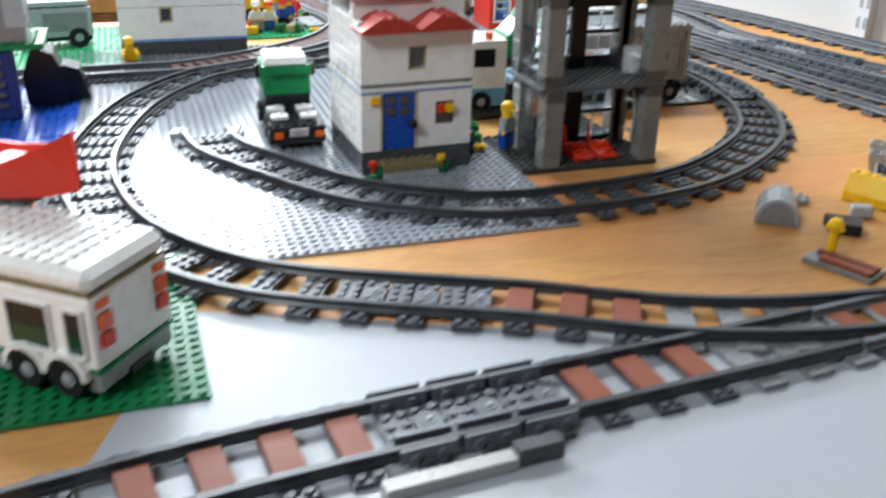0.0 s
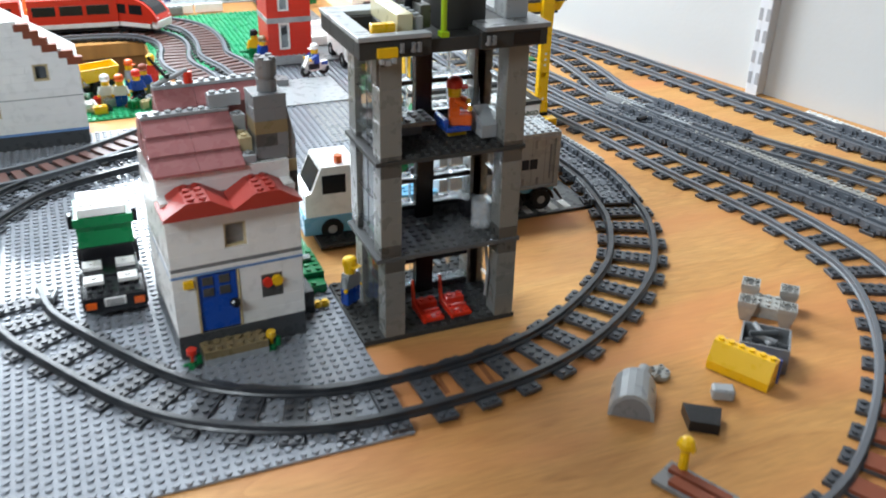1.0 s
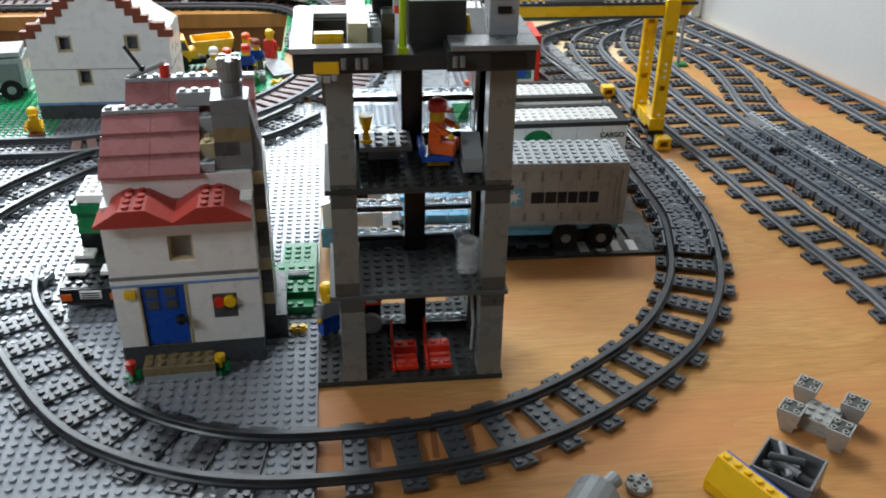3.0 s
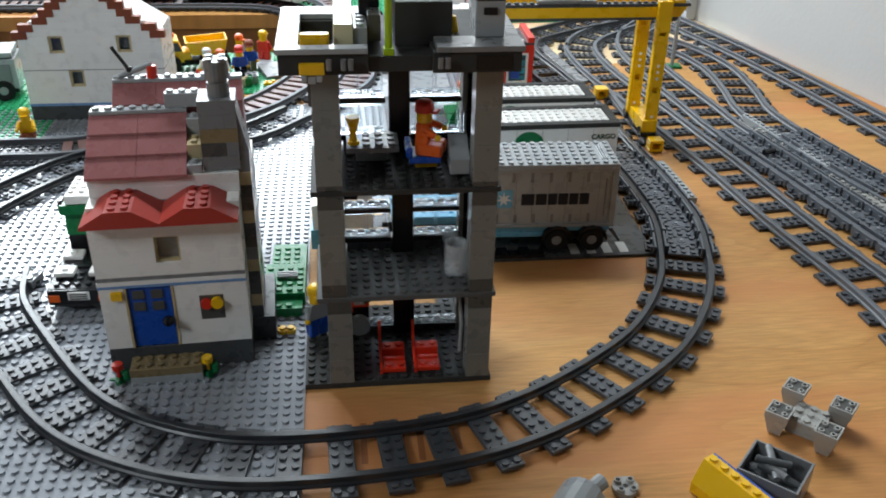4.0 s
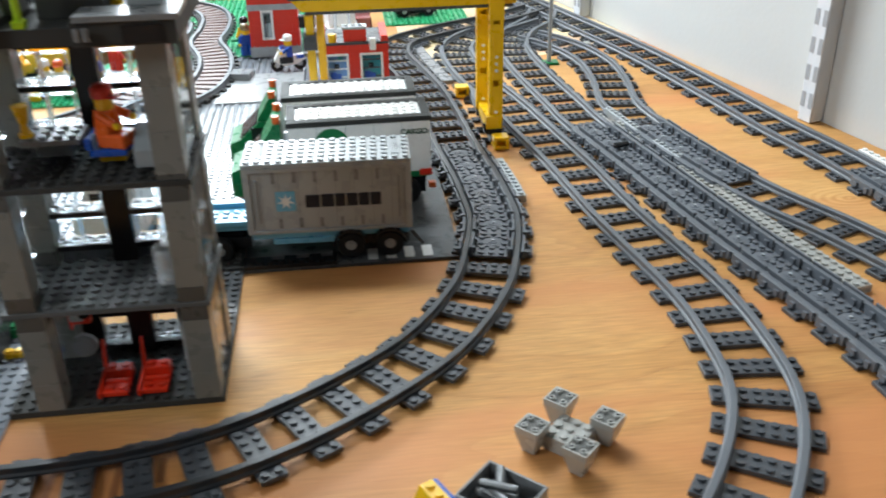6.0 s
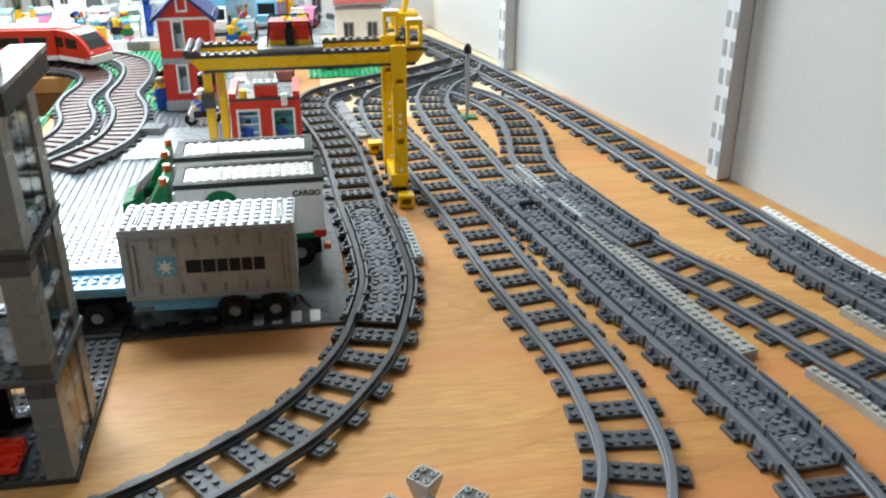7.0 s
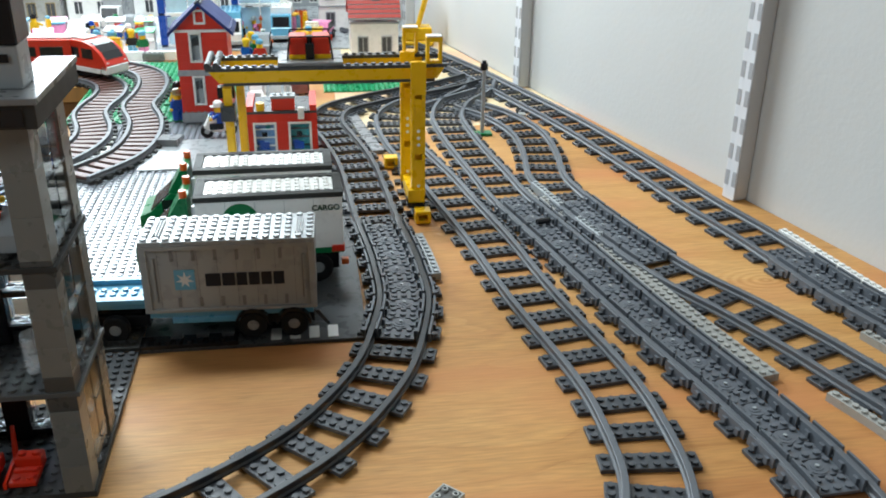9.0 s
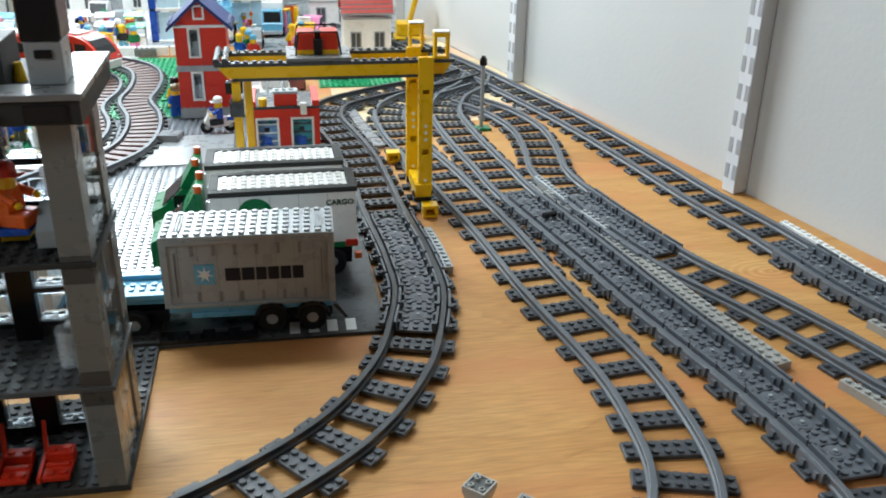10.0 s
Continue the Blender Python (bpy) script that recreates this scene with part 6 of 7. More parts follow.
for k in range(6):
    part("mark_bar", bx(0.006 + k * 0.012, -0.016 + (k % 3) * 0.004, 0.0002, 0.010 + k * 0.012, 0.022 - (k % 2) * 0.01, 0.0003, 0), EDGEWOOD, t)

for (xa, ya), (xb, yb) in (((0.498, 0.461), (0.511, 0.390)), ((0.518, 0.359), (0.528, 0.316))):
    n = int(round(math.hypot(xb - xa, yb - ya) / U))
    sp = Mesh().box(0, 0, 0, n * U, U, 0.0096).studs(0, 0, n, 1, 0.0096)
    t = part("edging_strip", sp, LGREY)
    t.matrix_basis = pose(xa, ya, 0.0004, 0, 0, math.degrees(math.atan2(yb - ya, xb - xa)))
    tagged(t, "pale grey studded strip between the yard tracks", "toy plate", "edging strips")


for k in range(5):
    b = part("ramp_plate", bx(0, 0, 0.0004, 0.015, 0.030, 0.0050, 0.0004), MGREY)
    b.matrix_basis = pose(0.3345 - 0.0046 * k, 0.600 + 0.0315 * k, 0, 0, 0, 8)
    tagged(b, "smooth mid grey plate lying beside the ring track", "toy plate", "ring plates")


# ---------- houses and vehicles behind ----------
def gable_house():
    """White house with stepped gable, seen from the gable end."""
    t = thing("gable_house", pose(-0.3160, 0.5120, 0.0022), "white toy brick house with a stepped dark red gable edge", "toy building")
    N, D = 19, 9
    W = N * U
    part("foundation", bx(0, 0, 0, W, D * U, 0.0170, 0.0003), DGREY, t)
    part("band", bx(-0.0004, -0.0004, 0.0171, W + 0.0004, D * U, 0.0200, 0.0002), SANDBLUE, t, "mid-blue band")
    brick_wall(t, (0, 0), N, "x", WHITE, 0.0201, 8, gaps=((6, 8, 2, 4), (4, 6, 6, 8), (13, 15, 6, 8)))
    brick_wall(t, (W - U, U), D - 1, "y", WHITE, 0.0201, 8)
    brick_wall(t, (0, U), D - 1, "y", WHITE, 0.0201, 8)
    part("seam", bx(-0.0003, -0.0003, 0.0584, W + 0.0003, D * U, 0.0590, 0), OLDDARK, t)
    for i, z in ((6, 0.0393), (4, 0.0777), (13, 0.0777)):
        pane_window(t, i * U, z, 2, 2, 0.0012, TAN, GLASS, f=0.0024)
        part("backing", bx(i * U + 0.001, 0.0066, z + 0.001, (i + 2) * U - 0.001, 0.0072, z + 0.018, 0), DGREY, t)
    z = 0.0201 + 8 * BH
    for k in range(7):
        a, b = int(round(1.0 + k * 1.28)), int(round(N - 1.0 - k * 1.28))
        if b - a < 2:
            break
        course(t, (a * U, 0), b - a, "x", WHITE, z + k * PH * 2.5, k, h=PH * 2.5)
        part("gable_edge", Mesh().box((a - 1.6) * U, -0.0008, z + k * PH * 2.5 - PH, (a + 0.4) * U, U, z + k * PH * 2.5 + PH * 1.5), BROWN, t, "dark red stepped edge brick")
        part("gable_edge", Mesh().box((b - 0.4) * U, -0.0008, z + k * PH * 2.5 - PH, (b + 1.6) * U, U, z + k * PH * 2.5 + PH * 1.5), BROWN, t, "dark red stepped edge brick")
    h = z + 0.0500
    for s in range(2):
        for r in range(5):
            x0, x1 = (W / 2 + r * 0.0152, W / 2 + (r + 1) * 0.0152) if s else (W / 2 - r * 0.0152, W / 2 - (r + 1) * 0.0152)
            za, zb = h - r * 0.0100, h - (r + 1) * 0.0100
            for q in range(2):
                y0 = 0.0082 + q * 4 * U
                part("roof_tile", Mesh().prism([(x0, za), (x1, zb), (x1, zb + 0.0032), (x0, za + 0.0032)], y0 + 0.0001, (q + 1) * 4 * U - 0.0001 + (0.0082 if q < 1 else 0), "y"), WHITE, t, "white sloped roof tile")


gable_house()


def red_house():
    t = thing("red_house", pose(0.0990, 0.7420, 0.0052), "tall red toy brick house with a dark blue roof", "toy building")
    N, D = 8, 8
    W = N * U
    part("foundation", Mesh().box(-0.001, -0.002, 0, W + 0.001, D * U, 0.0128).studs(0, -0.002, 8, 1, 0.0128), LGREY, t)
    brick_wall(t, (0, 0), N, "x", RED, 0.0129, 5, gaps=((2, 4, 1, 5),))
    brick_wall(t, (W - U, U), D - 1, "y", RED, 0.0129, 5)
    brick_wall(t, (0, U), D - 1, "y", RED, 0.0129, 5)
    part("band", bx(-0.001, -0.001, 0.0610, W + 0.001, D * U, 0.0685), LGREY, t, "pale grey floor band")
    brick_wall(t, (0, 0), N, "x", RED, 0.0686, 5, gaps=((2, 4, 1, 5),))
    brick_wall(t, (W - U, U), D - 1, "y", RED, 0.0686, 5)
    brick_wall(t, (0, U), D - 1, "y", RED, 0.0686, 5)
    part("band", bx(-0.002, -0.002, 0.1167, W + 0.002, D * U, 0.1200), WHITE, t, "white eaves band")
    for z in (0.0225, 0.0782):
        w = pane_window(t, 2 * U + 0.0002, z, 1.95, 4, -0.0016, WHITE, GLASS, f=0.0026)
        part("backing", bx(2 * U, 0.0036, z, 4 * U, 0.0044, z + 0.038, 0), LGREY, t, "pale blind behind the pane")
        part("dark_pane", Mesh().prism([(2 * U + 0.005, z + 0.020), (2 * U + 0.0125, z + 0.022), (2 * U + 0.0115, z + 0.033), (2 * U + 0.004, z + 0.030)], 0.0028, 0.0035, "y"), DGREY, t, "dark gap in the blind")
    part("gable", Mesh().prism([(0.002, 0.1201), (W - 0.002, 0.1201), (W / 2, 0.1500)], 0.0, U, "y"), RED, t)
    w = pane_window(t, 3.1 * U, 0.1265, 1.8, 1.9, -0.0018, WHITE, GLASS, f=0.0026)
    for s in (-1, 1):
        for r in range(3):
            xa, xb = W / 2 + s * r * 0.0135, W / 2 + s * (r + 1) * 0.0135
            za, zb = 0.1492 - r * 0.0124, 0.1492 - (r + 1) * 0.0124
            part("roof_tile", Mesh().prism([(xa, za), (xb, zb), (xb, zb + 0.0050), (xa, za + 0.0050)], -0.006, D * U + 0.004, "y"), DBLUE, t, "dark blue roof tile")
        part("eave_studs", Mesh().studs(W / 2 + s * 0.037 - 0.004, -0.004, 1, 8, 0.1205), DBLUE, t)
    part("back_wall", bx(0, (D - 1) * U, 0.0129, W, D * U, 0.1166), RED, t)
    part("ridge", Mesh().box(W / 2 - 0.004, -0.004, 0.1515, W / 2 + 0.004, D * U, 0.1545).studs(W / 2 - 0.004, -0.004, 1, 8, 0.1545), DGREY, t)


red_house()
figure(0.0920, 0.752, 0.0058, 20, BLUE, BLUE, DTAN, "blue toy figure leaning beside the red house")
figure(0.0880, 0.790, 0.0058, -20, YELLOW, GREEN, BLACK, "toy figure in yellow and green beside the red house")
tr = Mesh()
for k in range(9):
    a = k * 0.7
    tr.box(0.080 + 0.008 * math.cos(a) - 0.005, 0.800 + 0.008 * math.sin(a) - 0.003, 0.006 + k * 0.0014, 0.080 + 0.008 * math.cos(a) + 0.005, 0.800 + 0.008 * math.sin(a) + 0.003, 0.0085 + k * 0.0014, 0.0005)
tagged(part("bush", tr, GREEN), "green leafy toy bush beside the red house", "toy bush")


def office():
    """Low red building with shop windows; a tow truck is parked on the street behind."""
    t = thing("red_office", pose(0.1905, 0.5800, 0.0022), "low red toy building with two framed windows", "toy building")
    W = 10.5 * U
    brick_wall(t, (0, 0), 10, "x", RED, 0.0, 6, gaps=((1, 4, 1, 5), (6, 9, 1, 5)))
    brick_wall(t, (0, U), 7, "y", RED, 0.0, 7)
    brick_wall(t, (9 * U, U), 7, "y", RED, 0.0, 7)
    course(t, (0, 0), 1, "x", RED, 6 * BH, 0)
    course(t, (9 * U, 0), 1, "x", RED, 6 * BH, 0)
    for i in (1, 6):
        pane_window(t, i * U - 0.0014, BH, 3.35, 4, -0.0008, WHITE, GLASS, f=0.0026)
        part("backing", bx(i * U, 0.007, BH, (i + 3) * U, 0.0076, 5 * BH, 0), TEAL if i == 6 else SANDBLUE, t, "blue wall seen through the window")
        for q in range(3):
            part("shelf", bx(i * U + 0.001, 0.0050, BH + 0.008 + q * 0.010, (i + 3) * U - 0.001, 0.0069, BH + 0.0095 + q * 0.010, 0), WHITE if i == 1 else DGREY, t, "shelf seen through the window")
            part("shelf_box", bx(i * U + 0.003 + q * 0.005, 0.0046, BH + 0.0096 + q * 0.010, i * U + 0.010 + q * 0.004, 0.0068, BH + 0.0150 + q * 0.010, 0.0003), (BLUE, BLACK, TEAL)[q], t, "dark box on a shelf")
        part("counter", bx(i * U + 0.004, 0.0045, BH + 0.004, (i + 2) * U, 0.0068, BH + 0.013, 0.0004), BLUE, t, "blue desk seen through the window")
    part("flat_roof", bx(0, 0, 6 * BH + 0.0001, 80 * 0.001, 0.064, 6 * BH + 0.0032), DGREY, t)
    part("roof_box", bx(3.6 * U, 0.004, 6 * BH + 0.0033, 6.9 * U, 0.018, 6 * BH + 0.0170), RED, t, "red sign block")
    part("roof_cap", Mesh().box(3.5 * U, 0.003, 6 * BH + 0.0171, 7.0 * U, 0.019, 6 * BH + 0.0200).studs(3.6 * U, 0.006, 3, 1, 6 * BH + 0.02), LGREY, t)
    part("wall_lamp", Mesh().box(7.3 * U, -0.0060, 0.052, 8.2 * U, -0.0002, 0.066, 0.0008), WHITE, t, "white wall lamp")
    part("roof_light", Mesh().cyl(2.0 * U, 0.006, 6 * BH + 0.0033, 6 * BH + 0.012, 0.0048, 12), YELLOW, t, "clear yellow roof light")


office()


def motorbike():
    t = thing("motorbike", pose(0.1330, 0.6750, 0.0042, 0, 0, 14), "white toy motorbike with blue marks", "toy motorbike")
    for x in (0.002, 0.031):
        w = wheel(t, x, -0.0018, 0.0082, 0.0082, 0.0036, CHROME)
    part("fairing", Mesh().prism([(-0.002, 0.014), (0.006, 0.028), (0.014, 0.026), (0.018, 0.019), (0.036, 0.020), (0.038, 0.014), (0.026, 0.008), (0.010, 0.007)], -0.0042, 0.0042, "y"), WHITE, t)
    part("screen", Mesh().prism([(0.004, 0.028), (0.010, 0.034), (0.012, 0.032), (0.009, 0.027)], -0.003, 0.003, "y"), BLUEGLASS, t)
    part("panel", bx(0.026, -0.0046, 0.0150, 0.036, 0.0046, 0.0195, 0.0004), BLUE, t, "blue side panel")


motorbike()
figure(0.1500, 0.6800, 0.0150, -76, BLUE, BLACK, WHITE, "toy figure with a white helmet riding the motorbike", sit=True)
t = thing("ramp", pose(0.0740, 0.6450, 0.0038, 0, 0, -8), "grey sloped toy ramp block on the baseplate", "toy ramp")
part("wedge", Mesh().prism([(0, 0), (0.034, 0), (0.034, 0.006), (0.0, 0.0095)], 0, 0.028, "x"), MGREY, t)
t = thing("ramp", pose(-0.0620, 0.6350, 0.0038, 0, 0, 22), "grey sloped toy ramp block by the winding track", "toy ramp")
part("wedge", Mesh().prism([(0, 0), (0.036, 0), (0.036, 0.009), (0.0, 0.003)], 0, 0.028, "x"), MGREY, t)
part("plate", Mesh().box(-0.02, 0.04, 0.0, 0.03, 0.085, 0.0018), LGREY, t)
tagged(part("smooth_plate", bx(0.066, 0.560, 0.0038, 0.168, 0.668, 0.0050), LGREY), "smooth pale grey plate beside the red office", "plate")
tagged(part("smooth_plate", bx(0.0, 0.600, 0.0038, 0.022, 0.70, 0.0046), WHITE), "smooth white plate between the winding tracks", "plate")
figure(-0.0700, 0.7150, 0.0022, 160, RED, RED, YELLOW, "red toy figure with yellow hair standing by the track")
figure(-0.3070, 0.4600, 0.0024, 10, YELLOW, BROWN, YELLOW, "yellow toy figure sitting beside the track", sit=True)


def dump_truck():
    t = thing("dump_truck", pose(-0.1930, 0.6640, 0.0022, 0, 0, 12) @ Matrix.Scale(0.84, 4), "yellow toy dump truck behind the white house", "toy truck")
    part("chassis", bx(0.006, 0.006, 0.010, 0.094, 0.036, 0.018), BLACK, t)
    cab = part("cab", Mesh().prism([(0, 0.016), (0.030, 0.016), (0.030, 0.030), (0.024, 0.050), (0.006, 0.052), (0.0, 0.036)], 0.003, 0.040, "y"), YELLOW, t)
    part("cab_window", Mesh().prism([(0.012, 0.034), (0.0285, 0.034), (0.0235, 0.047), (0.012, 0.048)], 0.0024, 0.0406, "y"), DGREY, cab, "dark cab window")
    part("beacon", Mesh().cyl(0.016, 0.02, 0.052, 0.058, 0.004, 10), ORANGE, cab, "orange beacon")
    part("skip", Mesh().prism([(0.034, 0.046), (0.098, 0.048), (0.092, 0.028), (0.044, 0.026)], 0.001, 0.0028, "y").prism([(0.034, 0.046), (0.098, 0.048), (0.092, 0.028), (0.044, 0.026)], 0.0392, 0.041, "y").prism([(0.034, 0.046), (0.036, 0.046), (0.046, 0.028), (0.044, 0.026)], 0.0028, 0.0392, "y").prism([(0.098, 0.048), (0.096, 0.048), (0.090, 0.030), (0.092, 0.028)], 0.0028, 0.0392, "y").prism([(0.044, 0.026), (0.092, 0.028), (0.0915, 0.030), (0.046, 0.028)], 0.0028, 0.0392, "y"), YELLOW, t, "yellow open tipping skip")
    for x in (0.012, 0.066, 0.086):
        for y in (-0.003, 0.035):
            wheel(t, x, y, 0.0140, 0.0140, 0.010, YELLOW)
    part("bonnet", bx(0.028, 0.006, 0.018, 0.042, 0.036, 0.032, 0.002), YELLOW, t)


dump_truck()
rnd = random.Random(11)
for k, (x, y, torso, legs, hat) in enumerate(((-0.118, 0.635, WHITE, BLUE, ORANGE), (-0.096, 0.650, BLUE, BLACK, RED), (-0.100, 0.700, LGREY, BLUE, ORANGE), (-0.135, 0.640, WHITE, TAN, WHITE), (-0.085, 0.672, BLUE, DTAN, BROWN))):
    figure(x, y, 0.0022, rnd.uniform(-60, 60), torso, legs, hat, "toy figure standing in the crowd by the dump truck")
# loose bricks among the crowd
for k in range(16):
    n, w = rnd.choice(((2, 1), (2, 2), (1, 1), (3, 1)))
    b = part("loose_brick", Mesh().box(0, 0, 0, n * U, w * U, BH * (1 if k % 3 else 0.34)).studs(0, 0, n, w, BH * (1 if k % 3 else 0.34)), (TAN, WHITE, GREEN, RED, YELLOW, LGREY, BROWN, BLACK)[k % 8])
    b.matrix_basis = pose(rnd.uniform(-0.175, -0.062), rnd.uniform(0.596, 0.630) + 0.012 * (k % 2), 0.0041, 0, 0, rnd.uniform(0, 90))
    tagged(b, "small loose toy brick lying near the crowd", "toy brick", "loose bricks")
t = thing("lorry", pose(-0.4350, 0.5700, 0.0022, 0, 0, 8), "light grey toy lorry beside the white house", "toy truck")
part("body", Mesh().box(0, 0, 0.014, 0.088, 0.044, 0.050, 0.0008).box(0.004, -0.0006, 0.052, 0.086, 0.0446, 0.058, 0.0006), LGREY, t)
part("side_panel", bx(0.03, -0.0010, 0.022, 0.082, -0.0002, 0.044, 0.0002), MGREY, t)
part("chassis", bx(0.002, 0.006, 0.008, 0.086, 0.038, 0.0139), BLACK, t)
for x in (0.018, 0.070):
    for y in (-0.003, 0.039):
        wheel(t, x, y, 0.0126)


# ---------- the red train ----------
def train_car(x, y, turn, L, nose, label):
    t = thing("train_car", pose(x, y, 0.0125, 0, 0, turn), label, "toy train", "red train")
    W, H = 0.0440, 0.0520
    h = W / 2
    part("bogie", bx(0.006, -0.016, 0.0, L - 0.012, 0.016, 0.0062), BLACK, t)
    part("skirt", bx(0.0, -h, 0.0064, L, h, 0.0140, 0.001), WHITE, t, "white lower band")
    if nose:
        prof = [(0, 0.0142), (L + 0.013, 0.0142), (L + 0.0135, 0.021), (L + 0.0095, 0.0285), (L + 0.001, 0.0385), (L - 0.011, 0.0465), (L - 0.024, 0.0508), (L - 0.034, H), (0, H)]
    else:
        prof = [(0, 0.0142), (L, 0.0142), (L, H), (0, H)]
    part("body", Mesh().prism(prof, -h, h, "y"), RED, t)
    part("roof", Mesh().box(0.0, -h + 0.009, H + 0.0002, L - (0.036 if nose else 0), h - 0.009, H + 0.0030, 0.0012), WHITE, t, "white roof")
    n = 3 if L > 0.1 else 2
    for k in range(n):
        a = 0.006 + k * (L - 0.012) / n
        b = a + (L - 0.012) / n - 0.006
        for s in (-1, 1):
            part("side_window", bx(a, s * h - 0.0006, 0.027, b, s * h + 0.0006, 0.042, 0.0003), BLACK, t, "dark window strip")
    if nose:
        part("windscreen", Mesh().prism([(L + 0.0085, 0.0285), (L + 0.0103, 0.0285), (L + 0.0018, 0.0391), (L - 0.0104, 0.0472), (L - 0.0236, 0.0515), (L - 0.0236, 0.0500), (L - 0.011, 0.0457), (L + 0.0002, 0.0377)], -0.0165, 0.0165, "y"), BLACK, t, "large dark windscreen")
        part("bumper", bx(L + 0.002, -h, 0.0060, L + 0.0145, h, 0.0200, 0.002), WHITE, t, "white rounded bumper")
        for s in (-1, 1):
            part("headlamp", Mesh().rod((L + 0.012, s * 0.0165, 0.0225), (L + 0.0125, s * 0.0165, 0.0225), 0.0026, 10), PAINT, t, "round headlamp")
    return t


train_car(-0.0850, 1.0160, -38, 0.070, True, "red and white toy train car with a dark windscreen")
train_car(-0.2180, 1.0180, -4, 0.132, False, "red and white toy train car with a dark window strip")
train_car(-0.3620, 1.0230, -1, 0.132, False, "red and white toy train car following on the raised line")


# ---------- the left foreground ----------
def camper_van():
    t = thing("camper_van", pose(-0.3330, -0.2598, 0.0048, 0, 0, 51.5), "white toy camper van with green trim on the green plate", "toy van")
    W, L = 0.0595, 0.130
    part("underbody", bx(0.001, 0.001, 0.0040, W - 0.001, L, 0.0150, 0.0008), LGREY, t)
    # block stands proud; its dark grey paints the recess shade
    part("rear_recess", bx(0.022, -0.0016, 0.0040, 0.040, 0.0009, 0.0078, 0.0003), DGREY, t, "dark block for the shaded rear recess")
    part("trim", bx(-0.0003, -0.0003, 0.0151, W + 0.0003, L, 0.0172), GREEN, t, "green trim line")
    body = part("body", bx(0, 0, 0.0173, W, L, 0.0560, 0.0012), WHITE, t)
    # dark tan strip carries the shade of the gap below the roof
    part("roof_gap", bx(0.001, 0.001, 0.0561, W - 0.001, L - 0.001, 0.0575, 0), DTAN, t)
    part("roof", Mesh().box(-0.001, -0.001, 0.0576, W + 0.001, L, 0.0705, 0.0042).studs(0.002, 0.014, 7, 14, 0.0705, 8), WHITE, t, "white studded roof with rounded edge")
    for x in (0.004, W - 0.0125):
        part("indicator", Mesh().box(x, -0.0016, 0.0498, x + 0.0085, 0.0002, 0.0535, 0.0003), ORANGE, body, "orange lamp")
        part("indicator", Mesh().box(x, -0.0026, 0.0385, x + 0.0085, 0.0002, 0.0465, 0.0006), ORANGE, body, "orange lamp")
        part("tail_lamp", Mesh().box(x, -0.0026, 0.0285, x + 0.0085, 0.0002, 0.0365, 0.0006), RED, body, "red lamp")
    for y, wide in ((0.006, 0.009), (0.026, 0.024), (0.075, 0.022)):
        fr = Mesh().box(-0.0022, y - 0.0014, 0.0235, 0.0004, y, 0.0500, 0.0003).box(-0.0022, y + wide, 0.0235, 0.0004, y + wide + 0.0014, 0.0500, 0.0003).box(-0.0022, y, 0.0235, 0.0004, y + wide, 0.0250, 0.0003).box(-0.0022, y, 0.0486, 0.0004, y + wide, 0.0500, 0.0003)
        w = part("side_window", fr, WHITE, body, "white window frame")
        part("pane", bx(-0.0008, y, 0.0360, 0.0004, y + wide, 0.0486, 0.0001), BLACK, w, "dark window pane")
        part("lower_pane", bx(-0.0012, y, 0.0251, 0.0004, y + wide, 0.0359, 0.0001), DGREEN, w, "dark green lower pane")
    for y in (0.018, 0.043, 0.105):
        arch = []
        for i in range(9):
            a = math.pi * i / 8
            arch.append((y + 0.0135 * math.cos(a), 0.0125 + 0.0135 * math.sin(a)))
        arch += [(y + 0.0105 * math.cos(math.pi * (8 - i) / 8), 0.0125 + 0.0105 * math.sin(math.pi * (8 - i) / 8)) for i in range(9)]
        part("wheel_arch", Mesh().prism(arch, -0.0045, 0.004, "x"), WHITE, t, "white wheel arch")
        wt = wheel(t, 0, 0, 0, 0.0105, 0.008)
        wt.matrix_basis = Matrix.Translation((0.0045, y, 0.0105)) @ Matrix.Rotation(math.pi / 2, 4, "Z")
    return t


camper_van()


